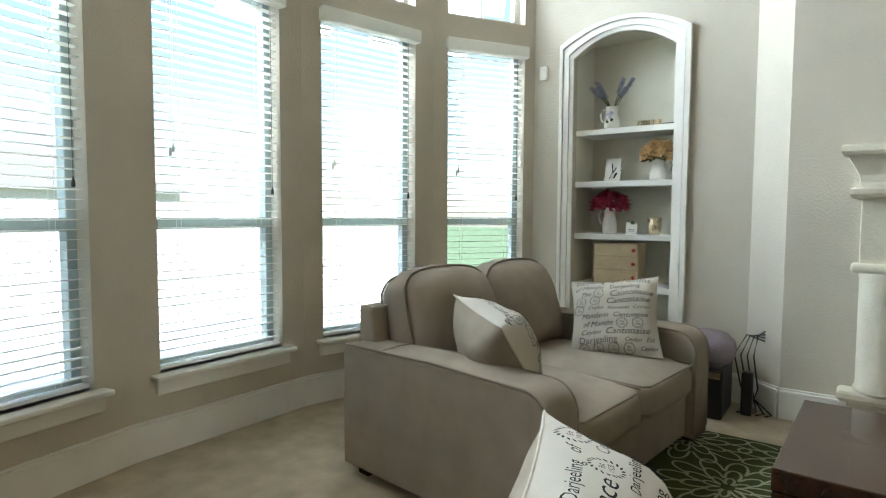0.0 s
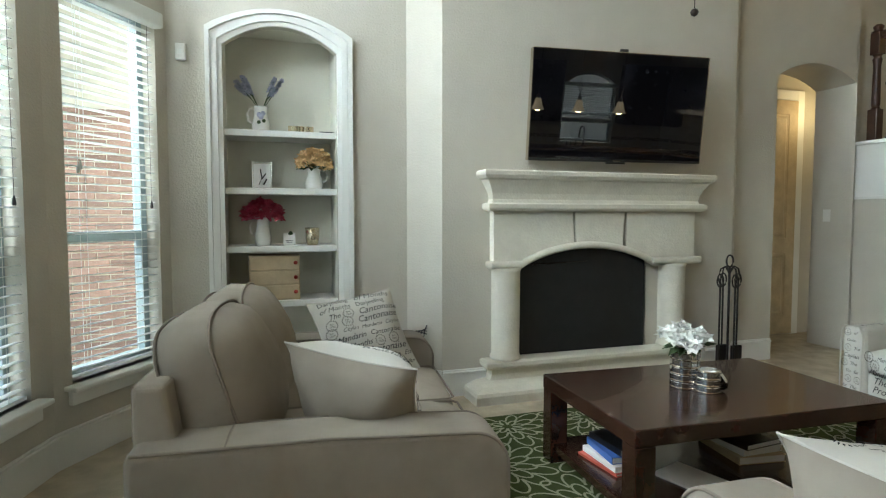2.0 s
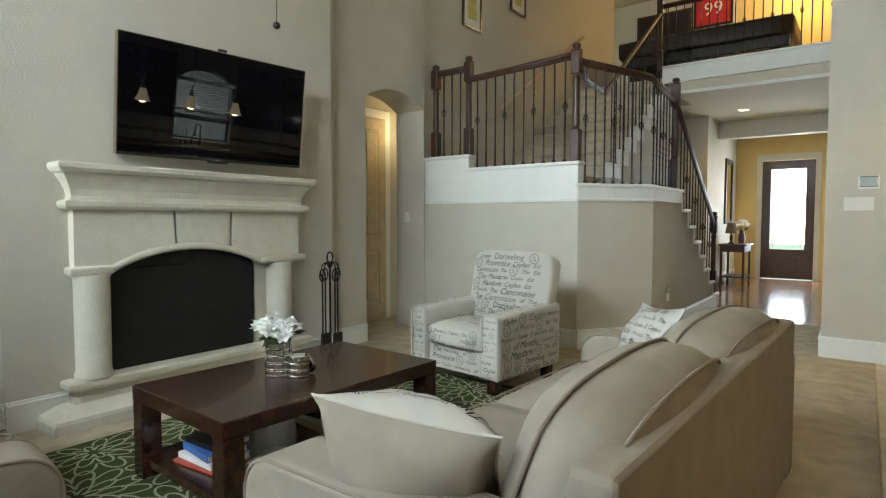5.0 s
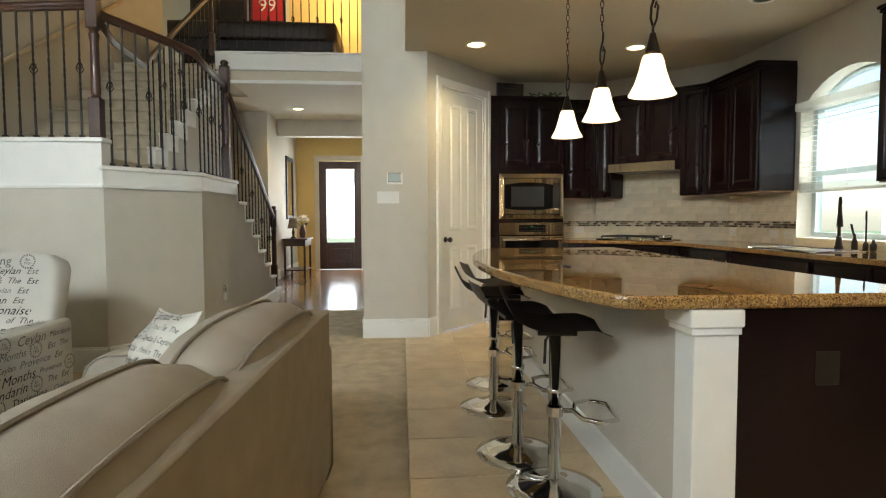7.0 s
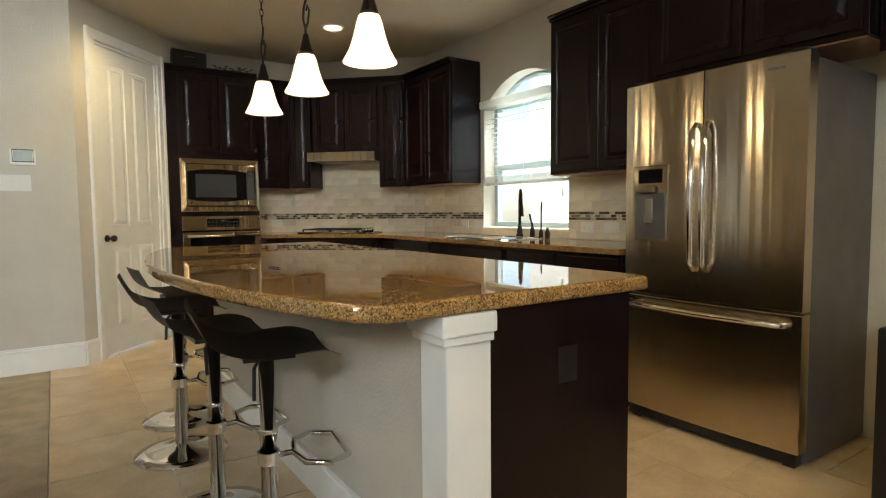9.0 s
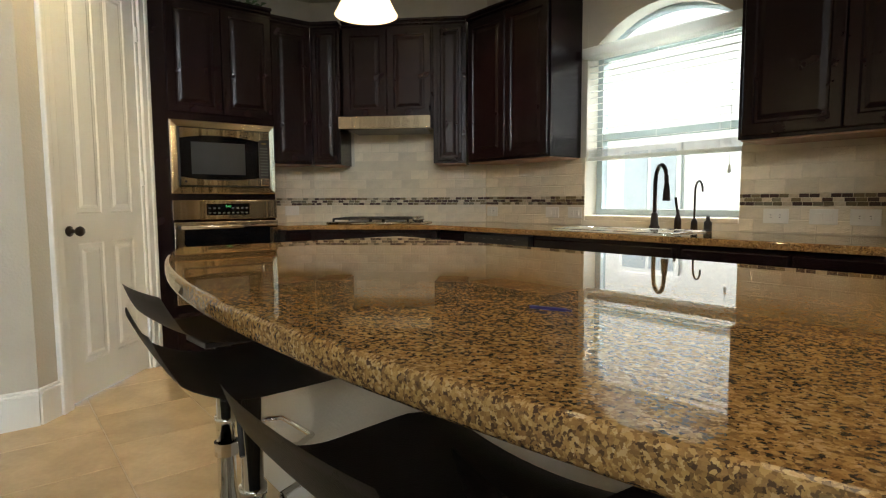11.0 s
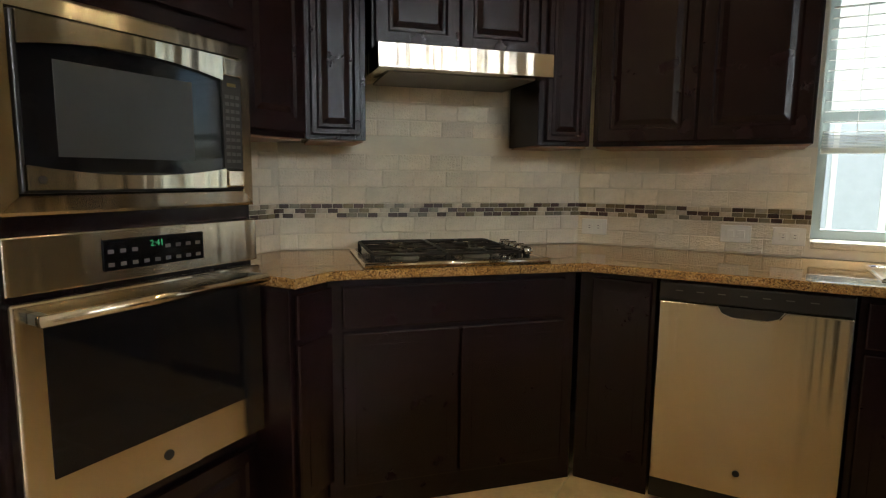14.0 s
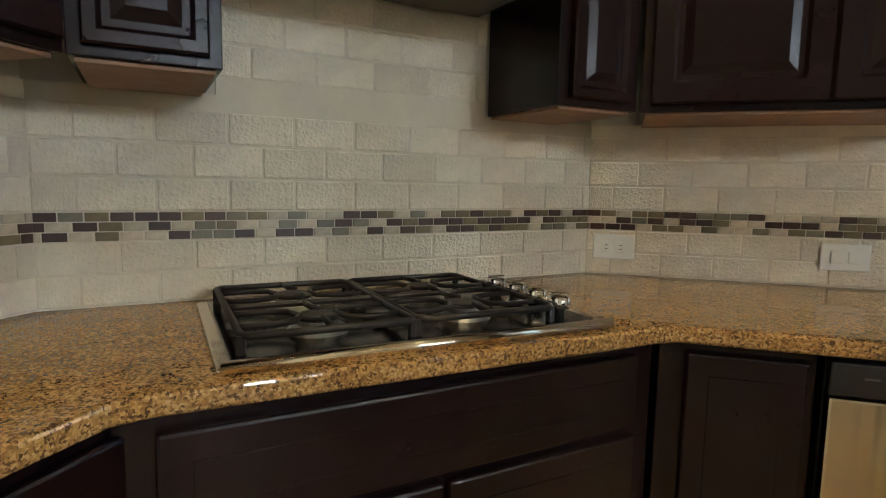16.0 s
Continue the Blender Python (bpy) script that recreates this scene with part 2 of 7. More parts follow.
def tube(pts, r, seg=8, closed=False):
    bm = bmesh.new()
    pts = [Vector(p) for p in pts]
    n = len(pts)
    rings = []
    for i, p in enumerate(pts):
        a = pts[(i - 1) % n] if closed else pts[max(i - 1, 0)]
        b = pts[(i + 1) % n] if closed else pts[min(i + 1, n - 1)]
        d = (b - a).normalized()
        u = d.cross(Vector((0.13, 0.21, 1)) if abs(d.z) < 0.95 else Vector((1, 0.1, 0))).normalized()
        w = d.cross(u)
        rings.append([bm.verts.new(p + r * (math.cos(2 * math.pi * k / seg) * u + math.sin(2 * math.pi * k / seg) * w)) for k in range(seg)])
    for i in range(n if closed else n - 1):
        a, b = rings[i], rings[(i + 1) % n]
        for k in range(seg):
            bm.faces.new((a[k], a[(k + 1) % seg], b[(k + 1) % seg], b[k]))
    if not closed:
        bm.faces.new(rings[0][::-1])
        bm.faces.new(rings[-1])
    bmesh.ops.recalc_face_normals(bm, faces=bm.faces[:])
    return bm


def prism(poly, z0, z1, bev=0.0):
    bm = bmesh.new()
    lo = [bm.verts.new((x, y, z0)) for x, y in poly]
    hi = [bm.verts.new((x, y, z1)) for x, y in poly]
    n = len(poly)
    bm.faces.new(lo[::-1])
    bm.faces.new(hi)
    for i in range(n):
        bm.faces.new((lo[i], lo[(i + 1) % n], hi[(i + 1) % n], hi[i]))
    bmesh.ops.recalc_face_normals(bm, faces=bm.faces[:])
    if bev:
        bmesh.ops.bevel(bm, geom=[e for e in bm.edges if abs(e.verts[0].co.z - e.verts[1].co.z) < 1e-6], offset=bev, segments=3, affect="EDGES", profile=0.5)
    return bm


def xz(poly, y0, y1, bev=0.0):
    """A prism of an outline in x and z, from y0 to y1."""
    return moved(prism([(x, -z) for x, z in poly], y0, y1, bev), Matrix(((1, 0, 0, 0), (0, 0, 1, 0), (0, -1, 0, 0), (0, 0, 0, 1))))


def soft_box(x0, x1, y0, y1, z0, z1, puff=0.04, r=0.05, n=7):
    """An upholstered cushion: a rounded box that swells in the middle."""
    bm = box(x0, x1, y0, y1, z0, z1)
    bmesh.ops.subdivide_edges(bm, edges=bm.edges[:], cuts=n, use_grid_fill=True)
    c = Vector(((x0 + x1) / 2, (y0 + y1) / 2, (z0 + z1) / 2))
    h = Vector((x1 - x0, y1 - y0, z1 - z0)) / 2
    for v in bm.verts:
        d = v.co - c
        q = Vector([max(-h[i] + r, min(h[i] - r, d[i])) for i in range(3)])
        o = d - q
        p = q + (o.normalized() * r if o.length > 1e-6 else o)
        f = Vector([1 - min(1, abs(d[i]) / h[i]) ** 2 for i in range(3)])
        for i in range(3):
            j, k = (i + 1) % 3, (i + 2) % 3
            p[i] += puff * (d[i] / h[i]) * f[j] ** 0.7 * f[k] ** 0.7 if abs(d[i]) > 0.8 * h[i] else 0
        w = c + p
        lump = noise.noise(w * 4.1) * 0.010 + noise.noise(w * 11.0) * 0.004
        v.co = w + (p.normalized() * lump if p.length > 1e-6 else Vector())
    for f in bm.faces:
        f.smooth = True
    return bm


def mesh_of(name, bm, material, smooth=None):
    me = bpy.data.meshes.new(name)
    bm.to_mesh(me)
    bm.free()
    me.materials.append(material)
    if smooth:
        me.polygons.foreach_set("use_smooth", [True] * len(me.polygons))
    return me


def part(name, bm, material, parent=None, label="", smooth=None, m=None):
    ob = new(name, mesh_of(name, bm, material, smooth))
    if parent:
        ob.parent = parent
    if m is not None:
        ob.matrix_basis = m
    return tagged(ob, label)


def piece(name, me, parent, m):
    ob = new(name, me)
    ob.parent, ob.matrix_basis = parent, m
    return ob


def thing(name, label, category, m=None, group="", kind=""):
    ob = new(name)
    ob.empty_display_size = 0.1
    if m is not None:
        ob.matrix_basis = m
    return tagged(ob, label, category, group, kind)


def solid(name, bm, material, label="", category="", kind="", group="", smooth=None, m=None):
    return tagged(part(name, bm, material, None, "", smooth, m), label, category, group, kind)


def words(text, size, slant=0.0):
    """The flat mesh of a line of text, centred, in x and y."""
    cu = bpy.data.curves.new("words", "FONT")
    cu.body, cu.size, cu.align_x, cu.align_y, cu.resolution_u, cu.shear = text, size, "CENTER", "CENTER", 2, slant
    ob = new("words", cu)
    me = bpy.data.meshes.new_from_object(ob.evaluated_get(bpy.context.evaluated_depsgraph_get()))
    bpy.data.objects.remove(ob)
    bpy.data.curves.remove(cu)
    bm = bmesh.new()
    bm.from_mesh(me)
    bpy.data.meshes.remove(me)
    return bm


def wreath(r):
    """A laurel ring as printed: short strokes round a circle."""
    bm = bmesh.new()
    for i in range(18):
        a = 2 * math.pi * i / 18
        m = Matrix.Rotation(a, 4, "Z") @ Matrix.Translation((r, 0, 0)) @ Matrix.Rotation(0.7, 4, "Z")
        vs = [bm.verts.new(m @ Vector(p)) for p in ((-r * 0.22, 0, 0), (0, -r * 0.09, 0), (r * 0.22, 0, 0), (0, r * 0.09, 0))]
        bm.faces.new(vs)
    return bm


def wall(name, p0, p1, z0, z1, thick, openings=(), material=None, label="beige painted wall", category="wall"):
    """A wall from p0 to p1 whose room side is to its left; openings are (along0, along1, z0, z1)."""
    d = Vector((p1[0] - p0[0], p1[1] - p0[1]))
    length = d.length
    us = sorted({0, length, *[o[0] for o in openings], *[o[1] for o in openings]})
    zs = sorted({z0, z1, *[o[2] for o in openings], *[o[3] for o in openings]})
    bm = bmesh.new()
    cells = {}
    for i in range(len(us) - 1):
        for k in range(len(zs) - 1):
            u, z = (us[i] + us[i + 1]) / 2, (zs[k] + zs[k + 1]) / 2
            if not any(o[0] < u < o[1] and o[2] < z < o[3] for o in openings):
                cells[i, k] = True
    pt = {}

    def v(i, k, s):
        if (i, k, s) not in pt:
            pt[i, k, s] = bm.verts.new((us[i], -thick * s, zs[k]))
        return pt[i, k, s]
    for i, k in cells:
        bm.faces.new((v(i, k, 0), v(i, k + 1, 0), v(i + 1, k + 1, 0), v(i + 1, k, 0)))
        bm.faces.new((v(i, k, 1), v(i + 1, k, 1), v(i + 1, k + 1, 1), v(i, k + 1, 1)))
        for di, dk, a, b in ((-1, 0, (i, k), (i, k + 1)), (1, 0, (i + 1, k), (i + 1, k + 1)), (0, -1, (i, k), (i + 1, k)), (0, 1, (i, k + 1), (i + 1, k + 1))):
            if (i + di, k + dk) not in cells:
                bm.faces.new((v(*a, 0), v(*b, 0), v(*b, 1), v(*a, 1)))
    bmesh.ops.recalc_face_normals(bm, faces=bm.faces[:])
    ang = math.degrees(math.atan2(d.y, d.x))
    return solid(name, bm, material or WALL, label, category, "structure", m=pose(p0[0], p0[1], 0, 0, 0, ang))


def board(name, p0, p1, z0, z1, thick, material, label, category, kind="structure", off=0.0):
    d = Vector((p1[0] - p0[0], p1[1] - p0[1]))
    bm = box(0, d.length, off, off + thick, z0, z1, min(0.006, thick / 3))
    return solid(name, bm, material, label, category, kind, m=pose(p0[0], p0[1], 0, 0, 0, math.degrees(math.atan2(d.y, d.x))))


def baseboard(p0, p1):
    d = Vector((p1[0] - p0[0], p1[1] - p0[1]))
    bm = join(box(0, d.length, 0.001, 0.016, 0, 0.155, 0.003), box(0, d.length, 0.001, 0.024, 0.155, 0.172, 0.006), box(0, d.length, 0.001, 0.014, 0.172, 0.186, 0.004))
    return solid("baseboard", bm, WHITE, "tall white moulded baseboard along the wall", "baseboard", "structure", m=pose(p0[0], p0[1], 0, 0, 0, math.degrees(math.atan2(d.y, d.x))))


# ---- structure: shell ----
H2 = 5.6          # two-storey living room
HK = 2.75         # kitchen ceiling
HH = 3.05         # hall ceiling under the loft
BOW = [(-1.46, 4.30), (-1.90, 3.60), (-2.15, 2.62), (-2.17, 1.60), (-1.97, 0.20)]
WINS = [(0.09, 0.72), (0.16, 0.88), (0.157, 0.884), (0.175, 0.90)]
SILL, HEAD = 0.40, 2.42
for i in range(4):
    u0, u1 = WINS[i]
    wall("wall_bow_%d" % (i + 1), BOW[i], BOW[i + 1], 0, H2, 0.16, [(u0, u1, SILL, HEAD), (u0, u1, 2.60, 3.70)])
    baseboard(BOW[i], BOW[i + 1])
wall("wall_west", BOW[4], (-1.97, -3.18), 0, H2, 0.16)
wall("wall_south", (-1.97, -3.18), (5.40, -3.18), 0, HK, 0.2, [(5.29, 6.34, 0.985, 2.32)], label="beige kitchen wall behind tile")
wall("wall_kitchen_corner", (5.38, -3.18), (6.43, -2.13), 0, HK, 0.15)
wall("wall_kitchen_east", (6.43, -2.15), (6.43, -0.70), 0, HK, 0.15)
wall("wall_pantry", (6.43, -1.135), (5.25, -0.06), 0, HK, 0.10, [(0.625, 1.385, 0, 2.46)])
wall("wall_column", (5.25, -0.06), (5.25, 0.56), 0, H2, 0.25)
wall("wall_hall_south", (5.502, 0.56), (12.85, 0.56), 0, HH, 0.2)
wall("wall_front", (12.85, 0.56), (12.85, 3.9), 0, HH, 0.2, [(0.55, 1.49, 0, 2.46)], GOLDWALL, "warm gold foyer wall")
wall("wall_foyer_north", (12.85, 2.55), (10.2, 2.55), 0, HH, 0.15, (), WALL)
wall("wall_hall_end", (10.2, 4.4), (10.2, 2.55), 0, HH, 0.1, (), WALL)
wall("wall_stair_north", (10.2, 4.32), (4.22, 4.32), 0, H2, 0.15)
# one back wall in two colours: beige beyond y = 2.3, gold before it
wall("wall_loft_back", (11.0, 2.3), (11.0, 6.2), HH + 0.36, H2, 0.1)
wall("wall_loft_gold", (11.0, 0.5), (11.0, 2.298), HH + 0.36, H2, 0.1, (), GOLDWALL, "warm gold loft wall")
wall("wall_loft_side", (10.99, 5.6), (9.4, 5.6), HH + 0.36, H2, 0.1, (), GOLDWALL, "warm gold loft wall")
wall("wall_loft_south", (8.202, 0.56), (10.99, 0.56), HH + 0.36, H2, 0.1, (), GOLDWALL, "warm gold loft wall")
wall("wall_upper_kitchen", (-1.97, 0.15), (5.25, 0.15), HK + 0.16, H2, 0.15)
wall("wall_upper_hall", (5.502, 0.56), (8.2, 0.56), HH, H2, 0.15)
# niche wall, chimney breast with eased corners, arch wall
NX0, NX1, NSP, NTOP = -1.142, -0.434, 2.31, 2.45
wall("wall_niche", (0.04, 4.30), (-1.46, 4.30), 0, H2, 0.06, [(0.04 - NX1, 0.04 - NX0, 0.0, NTOP + 0.02)])
wall("wall_chamfer_west", (0.24, 4.12), (0.04, 4.30), 0, H2, 0.06)
wall("wall_fireplace", (2.70, 4.12), (0.24, 4.12), 0, H2, 0.06, [(2.70 - 1.86, 2.70 - 0.80, 0.0, 1.0)])
wall("wall_chamfer_east", (2.86, 4.26), (2.70, 4.12), 0, H2, 0.06)
wall("wall_arch", (4.22, 4.26), (2.86, 4.26), 0, H2, 0.40, [(0.02, 0.94, 0, 2.58)])
for a, b in (((0.04, 4.30), (-1.46, 4.30)), ((0.24, 4.12), (0.04, 4.30)), ((0.56, 4.12), (0.24, 4.12)), ((2.70, 4.12), (2.30, 4.12)), ((2.86, 4.26), (2.70, 4.12)), ((3.28, 4.26), (2.86, 4.26)),
             ((5.25, -0.06), (5.25, 0.56)), ((5.25, 0.56), (12.85, 0.56)), ((5.36, -0.16), (5.25, -0.06)), ((12.85, 2.55), (10.2, 2.55))):
    baseboard(a, b)
# arch filler of the passage and of the niche
def arch_fill(name, x0, x1, zs, zt, y0, y1, ztop, material, label):
    n = 14
    pts = [(x0, ztop), (x0, zs)] + [(x0 + (x1 - x0) * i / n, zs + (zt - zs) * (1 - (2 * i / n - 1) ** 2)) for i in range(1, n)] + [(x1, zs), (x1, ztop)]
    bm = bmesh.new()
    fr = [bm.verts.new((x, y0, z)) for x, z in pts]
    bk = [bm.verts.new((x, y1, z)) for x, z in pts]
    k = len(pts)
    for i in range(1, k - 2):
        bm.faces.new((fr[i], fr[i + 1], bk[i + 1], bk[i]))
    top_f = [bm.verts.new((x, y0, ztop)) for x, z in pts[1:-1]]
    top_b = [bm.verts.new((x, y1, ztop)) for x, z in pts[1:-1]]
    for i in range(1, k - 2):
        bm.faces.new((fr[i], top_f[i - 1], top_f[i], fr[i + 1]))
        bm.faces.new((bk[i], bk[i + 1], top_b[i], top_b[i - 1]))
    bmesh.ops.recalc_face_normals(bm, faces=bm.faces[:])
    return solid(name, bm, material, label, "wall", "structure")


arch_fill("wall_arch_head", 3.28, 4.20, 2.44, 2.575, 4.262, 4.658, 2.581, WALL, "shallow arched head of the passage opening")
arch_fill("wall_niche_head", NX0, NX1, NSP, NTOP, 4.302, 4.358, 2.469, WALL, "arched head of the bookshelf niche")
# niche box behind the wall, its light put into a paler colour
for x0, x1, y0, y1, z0, z1 in ((NX0 - 0.02, NX0, 4.36, 4.70, 0, 2.55), (NX1, NX1 + 0.02, 4.36, 4.70, 0, 2.55), (NX0 - 0.02, NX1 + 0.02, 4.70, 4.72, 0, 2.55), (NX0, NX1, 4.36, 4.70, 2.48, 2.55)):
    solid("niche_lining", box(x0, x1, y0, y1, z0, z1), NICHELIT, "recess of a built-in bookshelf, its colour paled for daylight", "wall", "structure")
# passage behind the arch, with its door
wall("wall_passage", (4.9, 5.05), (2.9, 5.05), 0, HH, 0.1)
wall("wall_passage_west", (2.9, 5.05), (2.9, 4.66), 0, HH, 0.1)
wall("wall_passage_east", (4.9, 4.66), (4.9, 5.05), 0, HH, 0.1)
solid("ceiling_passage", box(2.7, 5.0, 4.66, 5.2, 2.75, 2.85), CEIL, "plain passage ceiling", "ceiling", "structure")
# floors and ceilings
solid("floor_carpet", prism([(-2.4, 0.17), (7.02, 0.17), (7.02, 2.4), (8.5, 2.4), (8.5, 6), (-2.4, 6)], -0.1, 0.0), CARPET, "beige cut-pile carpet floor", "carpet", "structure")
solid("floor_slab", box(-2.4, 13.5, -3.6, 6, -0.3, -0.12), GROUT, "bare concrete slab under the floors", "floor", "structure")
floor_k = solid("floor_kitchen", box(-2.4, 6.6, -3.4, 0.168, -0.1, -0.006), GROUT, "travertine tile kitchen floor", "floor", "structure")
floor_h = solid("floor_hall", box(7.022, 13, 0.4, 2.6, -0.1, -0.006), PLANKW, "polished hardwood hall floor", "floor", "structure")
solid("ceiling_living", box(-2.6, 9.6, 0.0, 6.3, H2, H2 + 0.15), CEIL, "high painted living room ceiling", "ceiling", "structure")
solid("ceiling_loft", box(9.6, 13.5, 0.0, 6.3, H2, H2 + 0.15), CEIL, "loft ceiling", "ceiling", "structure")
solid("ceiling_kitchen", prism([(-2.2, -3.4), (6.6, -3.4), (6.6, -0.9), (5.25, -0.06), (5.25, 0.15), (-2.2, 0.15)], HK, HK + 0.15), CEIL, "flat painted kitchen ceiling", "ceiling", "structure")
solid("loft_floor", box(8.0, 13.4, 0.4, 2.55, HH, HH + 0.36), CEIL, "loft floor over the hall", "floor", "structure")
solid("loft_floor_rear", box(8.9, 13.4, 2.55, 6.0, HH, HH + 0.36), CEIL, "loft floor over the hall", "floor", "structure")
solid("loft_fascia", join(box(7.955, 7.998, 0.57, 2.75, HH + 0.18, HH + 0.40, 0.004), box(7.93, 8.0, 0.57, 2.75, HH + 0.40, HH + 0.43, 0.008), box(7.97, 7.998, 0.57, 2.75, HH + 0.0, HH + 0.045, 0.006)), WHITE, "white painted fascia board of the loft edge", "trim", "structure")
solid("hall_header", box(10.9, 11.15, 0.57, 2.54, 2.74, HH), WALL, "dropped header across the foyer", "wall", "structure")

# ---- windows of the living room ----
SLAT = mesh_of("slat", box(-0.5, 0.5, -0.022, 0.022, -0.0014, 0.0014), BLIND)


def living_window(i):
    p0, p1 = BOW[i], BOW[i + 1]
    u0, u1 = WINS[i]
    ang = math.degrees(math.atan2(p1[1] - p0[1], p1[0] - p0[0]))
    w = u1 - u0
    win = thing("window_%d" % (i + 1), "tall double-hung window with white wood blinds lowered over low sill", "window", pose(*p0, 0, 0, 0, ang) @ pose(u0, 0, 0), kind="structure")
    f = 0.045
    part("window_frame", join(box(0, f, -0.15, -0.09, SILL, HEAD, 0.005), box(w - f, w, -0.15, -0.09, SILL, HEAD, 0.005), box(f, w - f, -0.15, -0.09, SILL, SILL + f, 0.005), box(f, w - f, -0.15, -0.09, HEAD - f, HEAD, 0.005), box(f, w - f, -0.148, -0.085, 1.10, 1.16, 0.005)), VINYL, win, "grey vinyl double-hung frame")
    for z0, z1 in ((SILL + f, 1.10), (1.16, HEAD - f)):
        g = part("pane", box(f, w - f, -0.122, -0.118, z0, z1), GLASS, win)
        g.visible_shadow = False
    part("window_sill", join(box(-0.05, w + 0.05, -0.10, 0.075, SILL - 0.026, SILL, 0.008), box(-0.03, w + 0.03, 0.001, 0.032, SILL - 0.10, SILL - 0.026, 0.006)), WHITE, win, "white wooden sill with apron")
    part("valance", box(-0.015, w + 0.015, -0.02, 0.055, HEAD - 0.075, HEAD + 0.012, 0.012, 3), BLIND, win, "white moulded blind valance")
    part("bottom_rail", box(0.01, w - 0.01, -0.06, -0.012, SILL + 0.012, SILL + 0.03, 0.004), BLIND, win)
    n = 44
    for k in range(n):
        z = SILL + 0.06 + (HEAD - 0.10 - SILL - 0.06) * k / (n - 1)
        piece("slat", SLAT, win, pose(w / 2, -0.036, z, 4 + 2 * math.sin(k * 1.7), 0, 0) @ Matrix.Diagonal((w - 0.02, 1, 1, 1)))
    for x in (0.13, w - 0.13):
        part("ladder_cord", join(tube([(x, -0.013, SILL + 0.02), (x, -0.013, HEAD - 0.06)], 0.0012, 5), tube([(x, -0.059, SILL + 0.02), (x, -0.059, HEAD - 0.06)], 0.0012, 5)), BLIND, win)
    for x, z in ((0.06, 1.33), (w - 0.09, 1.52), (w - 0.075, 1.50)):
        part("pull_cord", join(tube([(x, 0.0, z), (x, -0.002, HEAD - 0.06)], 0.0012, 5), moved(lathe([(0.002, 0.045), (0.006, 0.03), (0.009, 0.008), (0.007, 0)], 8), Matrix.Translation((x, 0, z - 0.04)))), BLIND if x > w / 2 else LEATHER, win)
    tr = thing("transom_%d" % (i + 1), "fixed upper window high above the blinds", "window", pose(*p0, 0, 0, 0, ang) @ pose(u0, 0, 0), kind="structure")
    part("window_frame", join(box(0, f, -0.15, -0.09, 2.6, 3.7), box(w - f, w, -0.15, -0.09, 2.6, 3.7), box(f, w - f, -0.15, -0.09, 2.6, 2.6 + f), box(f, w - f, -0.15, -0.09, 3.7 - f, 3.7), box(w / 2 - 0.01, w / 2 + 0.01, -0.14, -0.10, 2.6 + f, 3.7 - f)), WHITE, tr)
    g = part("pane", box(f, w - f, -0.132, -0.128, 2.6 + f, 3.7 - f), GLASS, tr)
    g.visible_shadow = False
    d = Vector((p1[0] - p0[0], p1[1] - p0[1])).normalized()
    nrm = Vector((-d.y, d.x))
    c = Vector(p0) + d * (u0 + w / 2)
    window_light(c.x - nrm.x * 1.0, c.y - nrm.y * 1.0, 3.1, c.x + nrm.x * 0.8, c.y + nrm.y * 0.8, 1.0, 1.2, 150 * LIVING_DAY, 0.6)
    window_light(c.x - nrm.x * 0.10, c.y - nrm.y * 0.10, 3.15, c.x + nrm.x, c.y + nrm.y, w * 0.8, 0.9, 22 * LIVING_DAY)


LIVING_DAY = 0.30
for i in range(4):
    living_window(i)

# ---- kitchen window ----
KX0, KX1 = 3.32, 4.37
win = thing("window_5", "arched kitchen window with white blind half raised over the sink", "window", kind="structure")
n = 16
arc = [(KX0 + (KX1 - KX0) * i / n, 2.08 + 0.22 * (1 - (2 * i / n - 1) ** 2) ** 0.8) for i in range(n + 1)]
arch_fill("wall_window_head", KX0 + 0.07 - 0.07, KX1, 2.06, 2.30, -3.182, -3.378, 2.321, WALL, "arched head of the kitchen window")
part("window_frame", join(box(KX0, KX0 + 0.045, -3.36, -3.30, 0.985, 2.08), box(KX1 - 0.045, KX1, -3.36, -3.30, 0.985, 2.08), box(KX0 + 0.045, KX1 - 0.045, -3.36, -3.30, 0.985, 1.03), box(KX0 + 0.045, KX1 - 0.045, -3.36, -3.30, 2.05, 2.10), box(KX0 + 0.045, KX1 - 0.045, -3.355, -3.30, 1.50, 1.55), tube([(x, -3.33, z - 0.02) for x, z in arc], 0.022)), VINYL, win, "grey vinyl window frame with arched top")
g = part("pane", box(KX0 + 0.02, KX1 - 0.02, -3.333, -3.329, 1.0, 2.30), GLASS, win)
g.visible_shadow = False
part("window_sill", box(KX0 + 0.002, KX1 - 0.002, -3.30, -3.165, 0.955, 0.987, 0.006), BSTILE, win, "tiled window sill")
part("valance", box(KX0 - 0.02, KX1 + 0.02, -3.24, -3.135, 2.045, 2.115, 0.012, 3), BLIND, win)
for k in range(15):
    piece("slat", SLAT, win, pose((KX0 + KX1) / 2, -3.205, 1.45 + 0.042 * k, -7 + 1.5 * math.sin(k * 2.3), 0, 0) @ Matrix.Diagonal((KX1 - KX0 - 0.03, 1, 1, 1)))
for k in range(9):
    piece("slat", SLAT, win, pose((KX0 + KX1) / 2, -3.205, 1.388 + 0.006 * k, -4, 0, 0) @ Matrix.Diagonal((KX1 - KX0 - 0.03, 1, 1, 1)))
part("bottom_rail", box(KX0 + 0.012, KX1 - 0.012, -3.23, -3.18, 1.36, 1.384, 0.004), BLIND, win)
